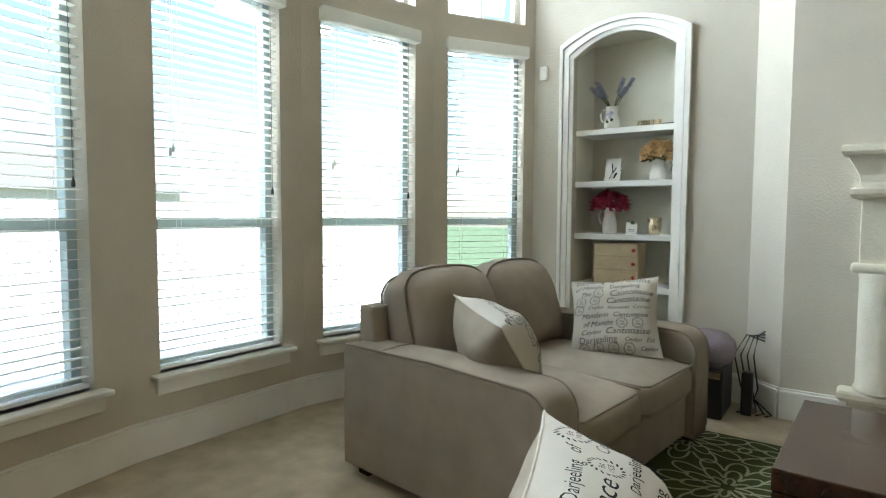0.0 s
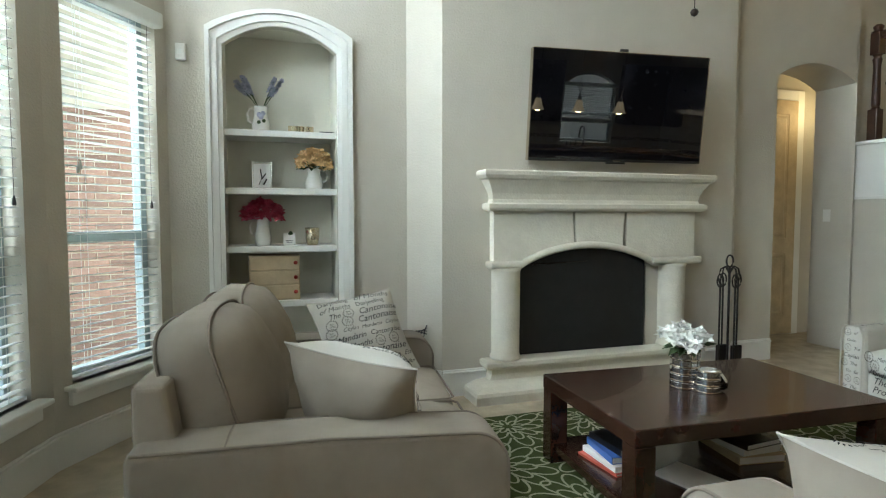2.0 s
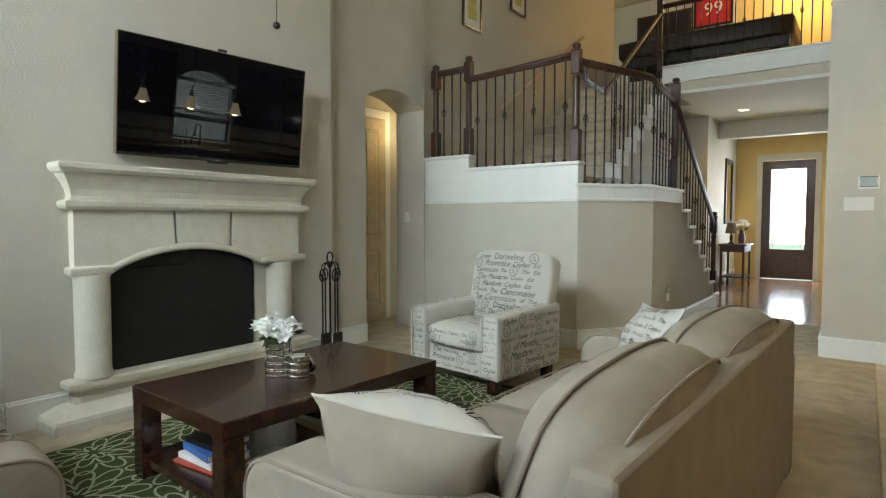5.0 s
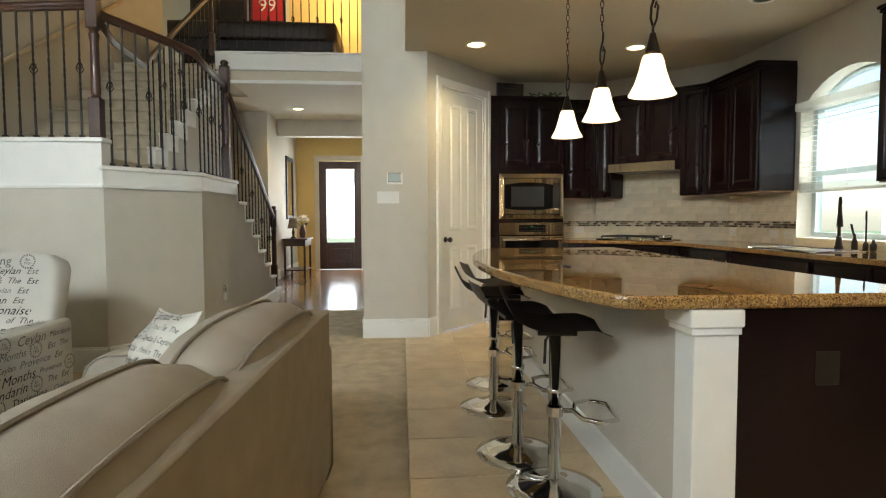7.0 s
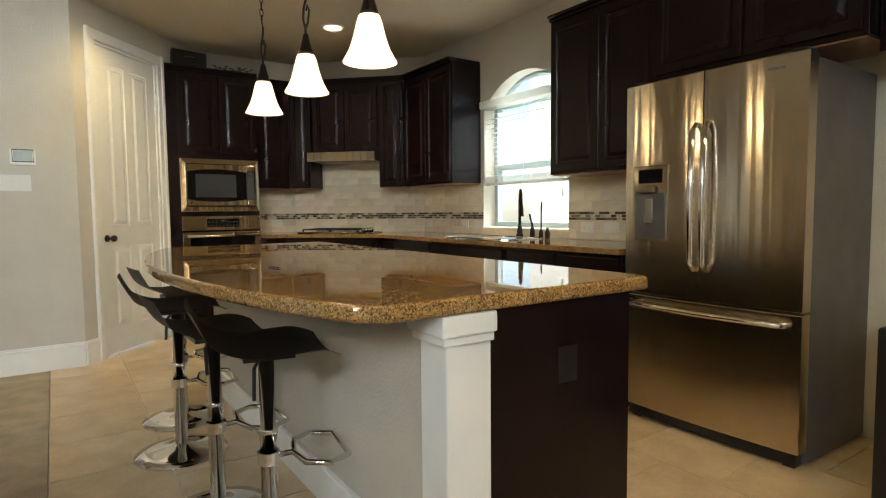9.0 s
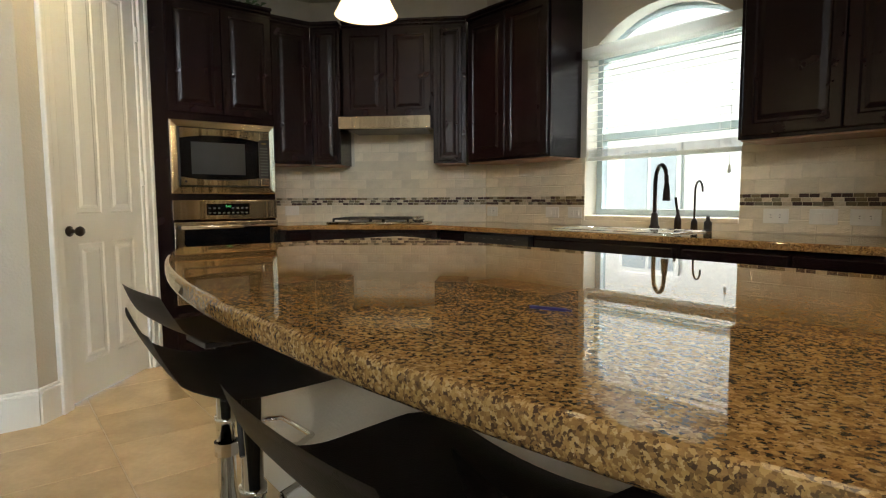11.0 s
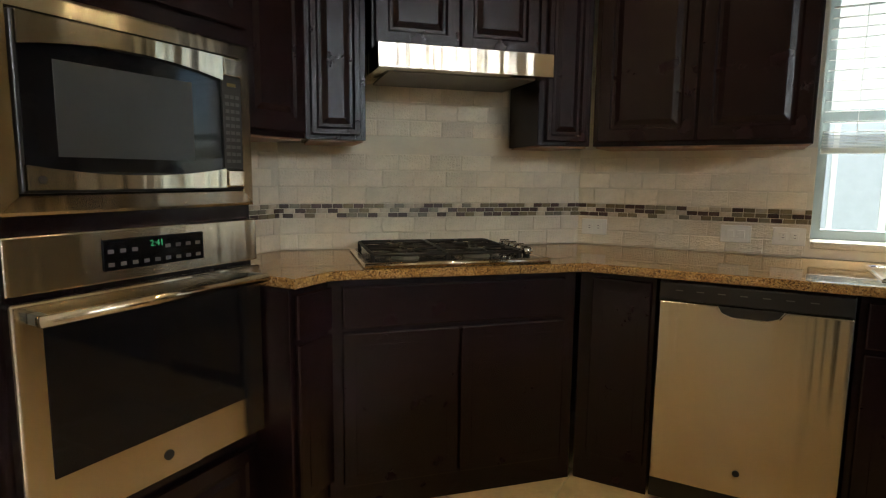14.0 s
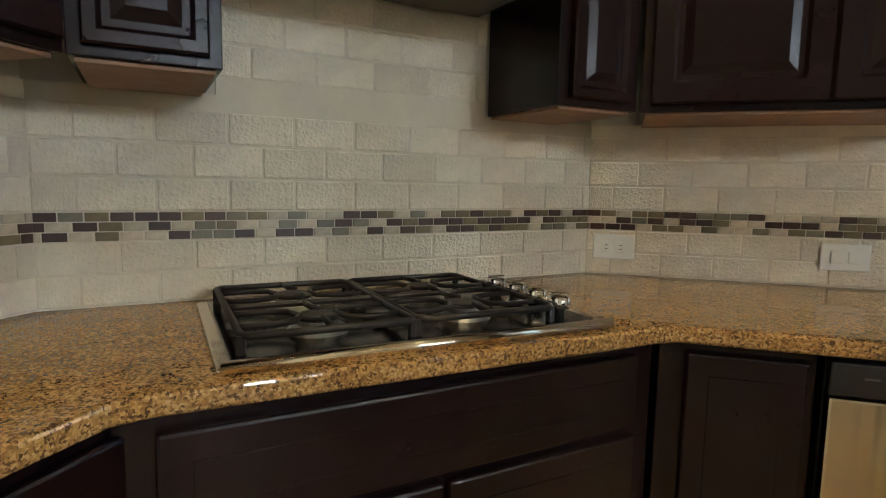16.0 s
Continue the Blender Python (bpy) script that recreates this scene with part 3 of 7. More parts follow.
for x in (KX0 + 0.13, (KX0 + KX1) / 2, KX1 - 0.13):
    part("ladder_cord", tube([(x, -3.181, 1.37), (x, -3.181, 2.05)], 0.0014, 5), BLIND, win)
part("pull_cord", join(tube([(KX0 + 0.06, -3.16, 1.28), (KX0 + 0.06, -3.16, 2.05)], 0.0014, 5), moved(lathe([(0.003, 0.05), (0.008, 0.03), (0.010, 0.006), (0.006, 0)], 8), Matrix.Translation((KX0 + 0.06, -3.16, 1.24)))), BLIND, win)
window_light((KX0 + KX1) / 2, -4.5, 3.7, (KX0 + KX1) / 2, -2.2, 1.6, 1.6, 220, 0.9)

# ---- recessed lights, one of them added ----
def downlight(x, y, z, power):
    d = thing("recessed_light", "round white recessed ceiling light", "light", pose(x, y, z), "recessed ceiling lights")
    part("trim_ring", tube([(0.085 * math.cos(a * math.pi / 12), 0.085 * math.sin(a * math.pi / 12), -0.003) for a in range(24)], 0.012, 8, True), WHITE, d)
    part("bulb", lathe([(0.0, -0.004), (0.072, -0.006), (0.072, -0.001), (0.0, -0.001)]), CANGLOW if power else BLACK, d, "glowing bulb face" if power else "unlit dark bulb face")
    if power:
        can_light(x, y, z, power)


CAN = 24
# the last one is added, unseen, to brighten the wall past the refrigerator
for x, y, z, p in ((5.0, -0.5, HK, CAN), (5.0, -2.0, HK, CAN), (3.78, -2.45, HK, 0), (9.8, 1.95, HH, CAN), (1.0, -1.2, HK, CAN), (11.6, 1.5, HH, CAN), (0.0, -2.0, HK, CAN)):
    downlight(x, y, z, p)
lob, ldat = lamp("loft_lamp", "POINT", pose(10.2, 1.2, 5.2), 36, WARM)
ldat.shadow_soft_size = 0.2
lob, ldat = lamp("passage_lamp", "POINT", pose(4.5, 4.78, 2.3), 2.2, WARM)
ldat.shadow_soft_size = 0.1

# ---- living room ----
# bookshelf niche: white casing and shelves
niche = thing("niche_casing", "white fluted casing round an arched bookshelf niche", "trim", kind="structure")
n = 16
inner = [(NX0, 0.0), (NX0, NSP)] + [(NX0 + (NX1 - NX0) * i / n, NSP + (NTOP - NSP) * (1 - (2 * i / n - 1) ** 2)) for i in range(1, n)] + [(NX1, NSP), (NX1, 0.0)]


def offset(poly, d, cx):
    return [(x + (d if x > cx else -d) * (1 if abs(x - cx) > 0.33 else abs(x - cx) / 0.33), z + (d if z > 0.1 else 0)) for x, z in poly]


def casing(d0, d1, y0, y1):
    a, b = offset(inner, d0, (NX0 + NX1) / 2), offset(inner, d1, (NX0 + NX1) / 2)
    bm = bmesh.new()
    rows = [[bm.verts.new((x, y, z)) for x, z in poly] for poly, y in ((a, y1), (a, y0), (b, y0), (b, y1))]
    for r0, r1 in zip(rows, rows[1:]):
        for i in range(len(a) - 1):
            bm.faces.new((r0[i], r0[i + 1], r1[i + 1], r1[i]))
    bmesh.ops.recalc_face_normals(bm, faces=bm.faces[:])
    return bm


for d0, d1, y in ((0.0, 0.028, 4.284), (0.028, 0.062, 4.268), (0.062, 0.072, 4.276), (0.072, 0.098, 4.258)):
    part("moulding", casing(d0, d1, y, 4.302), WHITE, niche)
SHELF_Z = (1.80, 1.425, 1.045, 0.68, 0.31)
for z in SHELF_Z:
    solid("shelf", join(box(NX0 + 0.001, NX1 - 0.001, 4.365, 4.699, z - 0.032, z, 0.004), box(NX0 + 0.001, NX1 - 0.001, 4.352, 4.366, z - 0.04, z + 0.002, 0.004)), WHITE, "white painted shelf built into the niche", "shelf", group="niche shelves")


def at(x, z, y=4.47):
    return pose(x - 0.045, y, SHELF_Z[z])


def blob_flowers(n, r, size, squash=0.7, seed=1):
    rnd = random.Random(seed)
    bm = bmesh.new()
    for i in range(n):
        a, b = rnd.uniform(0, 6.28), rnd.uniform(-0.2, 1.4)
        p = Vector((math.cos(a) * math.cos(b), math.sin(a) * math.cos(b), math.sin(b) * squash)) * r * rnd.uniform(0.75, 1.05)
        m = Matrix.Translation(p) @ Euler((rnd.uniform(-0.8, 0.8) + b * 0.3, rnd.uniform(-0.8, 0.8), a)).to_matrix().to_4x4()
        for k in range(4):
            q = m @ Matrix.Rotation(k * math.pi / 2 + rnd.uniform(-0.2, 0.2), 4, "Z")
            vs = [bm.verts.new(q @ Vector(c)) for c in ((0, 0, 0), (size * 0.6, -size * 0.45, size * 0.25), (size * 1.15, 0, size * 0.12), (size * 0.6, size * 0.45, size * 0.25))]
            bm.faces.new(vs)
    return bm


def leaves(n, r, size, seed=2, z=0.0):
    rnd = random.Random(seed)
    bm = bmesh.new()
    for i in range(n):
        a = rnd.uniform(0, 6.28)
        m = Matrix.Translation((math.cos(a) * r * 0.5, math.sin(a) * r * 0.5, z)) @ Euler((0, rnd.uniform(-0.5, 0.4), a)).to_matrix().to_4x4()
        vs = [bm.verts.new(m @ Vector(c)) for c in ((0, 0, 0), (size * 0.5, -size * 0.28, 0.01), (size, 0, -0.01), (size * 0.5, size * 0.28, 0.01))]
        bm.faces.new(vs)
    return bm


def jug(parent, h, r, material, side=1):
    prof = [(0.0, 0), (r * 0.85, 0), (r, 0.02), (r * 1.02, h * 0.35), (r * 0.72, h * 0.72), (r * 0.78, h * 0.95), (r * 0.86, h), (r * 0.7, h * 0.99), (r * 0.6, h * 0.75), (0, h * 0.7)]
    part("jug_body", lathe(prof), material, parent, smooth=True)
    part("handle", tube([(side * r * 0.74, 0, h * 0.88), (side * r * 1.25, 0, h * 0.92), (side * r * 1.6, 0, h * 0.72), (side * r * 1.45, 0, h * 0.45), (side * r * 0.98, 0, h * 0.35)], 0.007), material, parent, smooth=True)


t = thing("lavender_jug", "cream enamel jug painted with a blue flower, holding lavender", "vase", at(-0.87, 0))
jug(t, 0.17, 0.055, CERAMIC, -1)
part("painted_flower", join(*[moved(lathe([(0, 0), (0.017, 0.0), (0.012, 0.004), (0, 0.005)], 8), pose(x, -0.056, z, 90, 0, 0)) for x, z in ((-0.012, 0.11), (0.012, 0.118), (0.0, 0.095))]), LAV, t, "blue painted blossom")
part("painted_leaf", join(*[moved(lathe([(0, 0), (0.013, 0.0), (0.01, 0.003), (0, 0.004)], 6), pose(x, -0.0575, z, 90, 0, 0)) for x, z in ((-0.015, 0.06), (0.017, 0.07))]), LEAF, t)
rnd = random.Random(5)
for i in range(12):
    x, y, z = rnd.choice((-1, 1)) * rnd.uniform(0.08, 0.16), rnd.uniform(-0.04, 0.04), rnd.uniform(0.28, 0.36)
    part("stem", tube([(0, 0, 0.13), (x * 0.4, y * 0.5, 0.22), (x, y, z)], 0.0022, 5), LEAF, t)
    part("bloom", join(*[moved(blob_flowers(6, 0.008, 0.014, seed=i * 20 + k), Matrix.Translation(Vector((x * 0.4, y * 0.5, 0.22)).lerp(Vector((x, y, z)), 0.35 + 0.65 * k / 9))) for k in range(10)]), LAV, t)
t = thing("candle_tray", "small wooden tray with three tea-light glasses", "candle holder", at(-0.61, 0))
part("tray", box(-0.085, 0.085, -0.035, 0.035, 0, 0.012, 0.003), BOXWOOD, t)
for k in range(2):
    part("tealight_glass", lathe([(0, 0.012), (0.032, 0.012), (0.034, 0.05), (0.031, 0.05), (0.029, 0.02), (0, 0.02)], 16), MERC, t, m=pose(-0.038 + 0.078 * k, 0, 0))
part("back_rail", box(-0.085, 0.085, 0.03, 0.036, 0.012, 0.06, 0.003), BOXWOOD, t)
solid("coaster_stack", join(box(-0.05, 0.05, -0.04, 0.04, 0, 0.007, 0.002), box(-0.045, 0.048, -0.036, 0.042, 0.0075, 0.014, 0.002)), BLACK, "small dark stack of coasters on the shelf", "coasters", m=at(-0.45, 0, 4.43))
t = thing("shell_print_frame", "clear glass photo frame with botanical print", "picture frame", at(-0.87, 1, 4.50) @ pose(0, 0, 0, -12, 0, 0))
part("print", box(-0.055, 0.055, -0.003, 0.003, 0.01, 0.175), PAPER, t)
part("motif", join(tube([(-0.02, -0.005, 0.03), (0.0, -0.005, 0.08), (-0.01, -0.005, 0.14)], 0.004, 5), tube([(0.0, -0.005, 0.07), (0.025, -0.005, 0.11)], 0.004, 5), tube([(0.01, -0.005, 0.03), (0.03, -0.005, 0.07)], 0.006, 5)), BRONZE, t)
part("wire_edge", tube([(-0.062, -0.006, 0.0), (0.062, -0.006, 0.0), (0.062, -0.006, 0.19), (-0.062, -0.006, 0.19)], 0.003, 6, True), CHROME, t)
t = thing("peach_hydrangea_jug", "white ceramic pitcher of peach hydrangeas on the shelf", "vase", at(-0.53, 1))
jug(t, 0.14, 0.058, CERAMIC, 1)
part("bloom_head", moved(blob_flowers(190, 0.115, 0.03, 0.9, 4), Matrix.Translation((0, 0, 0.165))), PETALY, t)
part("foliage", moved(leaves(16, 0.09, 0.085, 3), Matrix.Translation((0, 0, 0.155))), LEAF, t)
t = thing("red_hydrangea_jug", "white pitcher of crimson hydrangeas on the shelf", "vase", at(-0.87, 2))
jug(t, 0.19, 0.052, CERAMIC, -1)
part("bloom_head", moved(blob_flowers(190, 0.125, 0.03, 0.85, 6), Matrix.Translation((0, 0, 0.195))), PETALR, t)
t = thing("bird_card", "small white card with a green bird in a stand", "card", at(-0.70, 2, 4.44) @ pose(0, 0, 0, -10, 0, 0))
part("card", box(-0.04, 0.04, -0.002, 0.002, 0.0, 0.085, 0.001), PAPER, t)
part("bird", lathe([(0, 0), (0.014, 0.004), (0.016, 0.014), (0.008, 0.024), (0, 0.03)], 10), LEAF, t, m=pose(0.008, -0.006, 0.07))
part("bars", join(box(-0.025, 0.025, -0.004, -0.002, 0.03, 0.034), box(-0.02, 0.02, -0.004, -0.002, 0.02, 0.023)), INKG, t)
solid("mercury_votive", lathe([(0, 0), (0.035, 0), (0.038, 0.01), (0.046, 0.05), (0.05, 0.12), (0.047, 0.12), (0.042, 0.05), (0, 0.02)]), MERC, "gold mercury-glass votive cup on the shelf", "candle holder", smooth=True, m=at(-0.545, 2))
t = thing("pine_drawer_box", "pale pine box with three drawers and red knobs", "box", at(-0.80, 3, 4.50))
part("carcass", box(-0.165, 0.165, -0.09, 0.09, 0, 0.30, 0.004), BOXWOOD, t)
for k in range(3):
    d = part("drawer_front", box(-0.158, 0.158, -0.098, -0.088, 0.008 + 0.098 * k, 0.098 + 0.098 * k, 0.004), BOXWOOD, t)
    part("knob", lathe([(0.004, 0), (0.014, 0.012), (0.012, 0.02), (0, 0.022)], 12), REDK, d, "round red knob", True, pose(0.135, -0.098, 0.055 + 0.098 * k, 90, 0, 0))
t = thing("motion_sensor", "small white wall sensor beside the niche", "sensor", pose(-1.375, 4.299, 2.19))
part("housing", box(-0.03, 0.03, -0.035, 0, 0, 0.10, 0.008), WHITE, t)
part("lens", box(-0.018, 0.018, -0.038, -0.034, 0.03, 0.065, 0.002), BLIND, t)

# fireplace
fp = thing("fireplace", "cream cast-stone fireplace with arched lintel and round columns", "fireplace")
cx = 1.425


def moulding(x0, x1, yb, prof):
    """A stone course: (z, overhang in front and at the sides) rows, from low to high."""
    bm = bmesh.new()
    rings = []
    for z, o in prof:
        rings.append([bm.verts.new(p) for p in ((x0 - o, yb, z), (x0 - o, 4.06 - o, z), (x1 + o, 4.06 - o, z), (x1 + o, yb, z))])
    for a, b in zip(rings, rings[1:]):
        for i in range(3):
            bm.faces.new((a[i], a[i + 1], b[i + 1], b[i]))
    bm.faces.new(rings[0])
    bm.faces.new(rings[-1])
    bmesh.ops.recalc_face_normals(bm, faces=bm.faces[:])
    return bm


part("mantel_shelf", moulding(0.60, 2.26, 4.119, [(1.49, 0.075), (1.50, 0.10), (1.52, 0.115), (1.545, 0.115), (1.555, 0.105)]), STONE, fp)
part("frieze", moulding(0.60, 2.26, 4.119, [(1.335, 0.03), (1.36, 0.022), (1.40, 0.03), (1.45, 0.055), (1.49, 0.08)]), STONE, fp)
part("ledge", moulding(0.60, 2.26, 4.119, [(1.275, 0.025), (1.285, 0.06), (1.30, 0.07), (1.325, 0.07), (1.336, 0.05)]), STONE, fp)
NL = 18
low = [(0.60, 0.915), (0.80, 0.90)] + [(0.80 + 1.06 * i / NL, 0.90 + 0.125 * (1 - (2 * i / NL - 1) ** 2) ** 0.9 + 0.01) for i in range(NL + 1)] + [(1.86, 0.90), (2.26, 0.915)]
third = [(0.585, 1.285), (0.585, 0.93)] + [p for p in low if p[0] < 1.21 and p[0] > 0.6] + [(1.215, low[9][1] + 0.0), (1.20, 1.285)]
keyst = [(1.215, 1.285), (1.23, 1.015), (1.33, 1.03), (1.425, 1.035), (1.52, 1.03), (1.62, 1.012), (1.635, 1.285)]
right_ = [(2.265, 1.285), (2.265, 0.93)] + [p for p in reversed(low) if 1.64 < p[0] < 2.26] + [(1.645, 1.01), (1.65, 1.285)]
for nm, poly in (("lintel_block", third), ("keystone", keyst), ("lintel_block", right_)):
    part(nm, xz(poly, 4.045, 4.119, 0.006), STONE, fp)
arcp = [(0.60 - 0.045, 4.05, 0.915), (0.78, 4.05, 0.905)] + [(x, 4.05, z + 0.012) for x, z in low[2:-2]] + [(1.88, 4.05, 0.905), (2.26 + 0.045, 4.05, 0.915)]
part("lintel_bead", tube([(x, 4.045, z - 0.01) for x, y, z in arcp], 0.026), STONE, fp, smooth=True)
part("capital", box(0.55, 0.80, 4.0, 4.119, 0.885, 0.935, 0.018, 3), STONE, fp)
part("capital", box(2.05 - 0.19, 2.31, 4.0, 4.119, 0.885, 0.935, 0.018, 3), STONE, fp)
for x in (0.69, 2.06 + 0.0):
    part("column", moved(lathe([(0.108, 0.25), (0.108, 0.27), (0.098, 0.29), (0.10, 0.86), (0.11, 0.885)], 28), Matrix.Translation((x + (0.02 if x > 1 else 0), 4.075, 0))), STONE, fp, smooth=True)
part("hearth_ledge", moulding(0.60, 2.26, 4.119, [(0.185, 0.03), (0.195, 0.07), (0.215, 0.085), (0.24, 0.085), (0.252, 0.07)]), STONE, fp)
part("plinth", moulding(0.60, 2.26, 4.119, [(0.10, 0.05), (0.15, 0.03), (0.185, 0.03)]), STONE, fp)
part("base_course", moulding(0.60, 2.26, 4.119, [(0.0, 0.21), (0.055, 0.21), (0.075, 0.20), (0.10, 0.14), (0.115, 0.08)]), STONE, fp)
part("firebox", join(box(0.80, 1.86, 4.30, 4.32, 0.25, 1.06), box(0.78, 0.80, 4.12, 4.32, 0.25, 1.06), box(1.86, 1.88, 4.12, 4.32, 0.25, 1.06), box(0.78, 1.88, 4.12, 4.32, 0.24, 0.255), box(0.78, 1.88, 4.18, 4.32, 1.04, 1.06)), FIREBOX, fp, "black firebox")
scr = part("fire_screen", box(0.805, 1.855, 4.105, 4.112, 0.256, 1.03), FIREBOX, fp, "black mesh fire screen")
part("screen_rod", tube([(0.86, 4.098, 0.90), (1.35, 4.098, 0.915)], 0.004, 6), BRONZE, scr)

# television over the mantel, turned a little on its bracket
tv = thing("television", "large black flat television on a wall bracket", "television", pose(1.51, 3.998, 1.632, 7.2, 0, -5.8))
part("casing_back", box(-0.665, 0.665, 0.0, 0.045, 0.0, 0.75, 0.01), BLACK, tv)
part("screen", box(-0.666, 0.666, -0.012, 0.0, 0.018, 0.75, 0.003), TVGLASS, tv, "glossy dark screen")
part("side_trim", join(box(-0.673, -0.6665, -0.014, 0.03, 0.0, 0.752, 0.002), box(0.6665, 0.673, -0.014, 0.03, 0.0, 0.752, 0.002), box(-0.666, 0.666, -0.014, 0.03, 0.7505, 0.756, 0.002)), STEEL, tv, "thin silver bezel")
part("bottom_bezel", box(-0.666, 0.666, -0.014, 0.03, 0.0, 0.017, 0.002), BLACK, tv)
part("badge", box(-0.03, 0.03, -0.016, -0.0142, 0.005, 0.011), STEEL, tv)
part("bottom_sensor", box(-0.07, 0.07, -0.012, 0.02, -0.014, -0.0005, 0.004), BLACK, tv)
part("camera_bar", box(-0.03, 0.03, -0.012, 0.01, 0.756, 0.776, 0.004), BLACK, tv)
part("wall_bracket", box(-0.2, 0.2, 0.045, 0.13, 0.3, 0.5, 0.01), IRON, tv)

# fireplace tools
ft = thing("fireplace_tool_set", "black iron fireplace tool set on a stand", "fireplace tools", pose(2.50, 3.93, 0))
part("base", lathe([(0, 0), (0.13, 0), (0.13, 0.012), (0.05, 0.03), (0.012, 0.04), (0, 0.04)]), IRON, ft)
part("stand_post", tube([(0, 0, 0.03), (0, 0, 0.86)], 0.009), IRON, ft)
part("ring_top", tube([(0.032 * math.cos(a * 0.4), 0, 0.90 + 0.045 * math.sin(a * 0.4)) for a in range(16)], 0.007, 8, True), IRON, ft)
for k, (a, nm) in enumerate(((0.0, "shovel"), (1.57, "brush"), (3.14, "poker"), (4.71, "tongs"))):
    dx, dy = 0.085 * math.cos(a), 0.06 * math.sin(a)
    part("hook_arm", tube([(0, 0, 0.80), (dx * 0.5, dy * 0.5, 0.86), (dx, dy, 0.84), (dx * 1.25, dy * 1.25, 0.77), (dx, dy, 0.72)], 0.006), IRON, ft)
    tl = part(nm, tube([(dx, dy, 0.74), (dx, dy, 0.09)], 0.007), IRON, ft)
    part("handle_ring", tube([(dx + 0.03 * math.cos(b * 0.5), dy, 0.75 + 0.05 * math.sin(b * 0.5)) for b in range(13)], 0.006, 8, True), IRON, tl)
    if nm in ("shovel", "brush"):
        part("blade", box(dx - 0.05, dx + 0.05, dy - 0.012, dy + 0.012, 0.055, 0.24, 0.01), IRON, tl)

# rug with flower lines
rug = thing("area_rug", "dark green rug with cream outlined flowers", "rug")
part("rug_body", box(-0.30, 2.75, 1.35, 3.62, 0.001, 0.016, 0.006), RUG, rug)
bm = bmesh.new()


def petal_line(bm, pts, w=0.006):
    for a, b in zip(pts, pts[1:]):
        d = Vector((b[0] - a[0], b[1] - a[1], 0))
        nn = Vector((-d.y, d.x, 0)).normalized() * w
        A, Bv = Vector((*a, 0.0185)), Vector((*b, 0.0185))
        bm.faces.new([bm.verts.new(p) for p in (A - nn, Bv - nn, Bv + nn, A + nn)])


rnd = random.Random(11)
for fx in range(6):
    for fy in range(5):
        X, Y = 0.0 + fx * 0.52 + (0.26 if fy % 2 else 0) - 0.1, 1.55 + fy * 0.47
        for ring, (r0, r1, np_) in enumerate(((0.03, 0.10, 8), (0.09, 0.19, 10), (0.17, 0.29, 12))):
            for k in range(np_):
                a = 2 * math.pi * (k + 0.5 * ring) / np_ + rnd.uniform(-0.05, 0.05)
                wd = math.pi / np_ * 0.95
                pts = []
                for j in range(9):
                    s = j / 8
                    rr = r0 + (r1 - r0) * math.sin(math.pi * s) ** 0.7
                    pts.append((X + rr * math.cos(a + wd * (2 * s - 1)), Y + rr * math.sin(a + wd * (2 * s - 1))))
                if all(-0.28 < p[0] < 2.73 and 1.37 < p[1] < 3.60 for p in pts):
                    petal_line(bm, pts)
tagged(part("flower_outline", bm, RUGLINE, rug, "cream flower outlines"), kind="stuff")

# coffee table
ct = thing("coffee_table", "dark walnut coffee table with a lower shelf", "table", pose(0.385, 2.20, 0, 0, 0, -2.5))
part("tabletop", box(0, 1.27, 0, 0.80, 0.375, 0.445, 0.005), TABLEWOOD, ct)
for x in (0.002, 1.178):
    for y in (0.002, 0.708):
        part("leg", box(x, x + 0.09, y, y + 0.09, 0.017, 0.374, 0.004), TABLEWOOD, ct)
part("lower_shelf", box(0.02, 1.25, 0.02, 0.78, 0.075, 0.115, 0.004), TABLEWOOD, ct)
for k, (x, y, a, w, d, h, z, mm, lab) in enumerate(((0.20, 0.45, 8, 0.21, 0.27, 0.012, 0.115, REDBK, "red magazine on the table shelf"), (0.21, 0.45, 3, 0.2, 0.26, 0.025, 0.128, PAPER, "white paperback on the table shelf"), (0.22, 0.46, -4, 0.19, 0.25, 0.03, 0.154, BLUEBK, "blue hardback book on the table shelf"), (0.24, 0.47, 4, 0.18, 0.24, 0.028, 0.185, BLACK, "dark hardback book on the table shelf"), (0.42, 0.2, 20, 0.2, 0.27, 0.006, 0.115, PAPER, "open magazine on the table shelf"), (0.85, 0.4, -5, 0.24, 0.3, 0.035, 0.115, BOXWOOD, "tan book on the table shelf"), (0.85, 0.41, 2, 0.22, 0.28, 0.03, 0.151, PAPER, "pale book on the table shelf"), (0.84, 0.40, 8, 0.22, 0.27, 0.025, 0.182, TABLEWOOD, "brown book on the table shelf"))):
    m = ct.matrix_basis @ pose(x, y, z + 0.001, 0, 0, a)
    b = thing("book", lab, "book", m, "books under the table")
    part("cover", join(box(-w / 2, w / 2, -d / 2, d / 2, 0, 0.002), box(-w / 2, w / 2, -d / 2, d / 2, h - 0.002, h), box(-w / 2, -w / 2 + 0.003, -d / 2, d / 2, 0.002, h - 0.002)), mm, b)
    part("pages", box(-w / 2 + 0.004, w / 2 - 0.004, -d / 2 + 0.004, d / 2 - 0.004, 0.0025, h - 0.0025), PAPER, b)


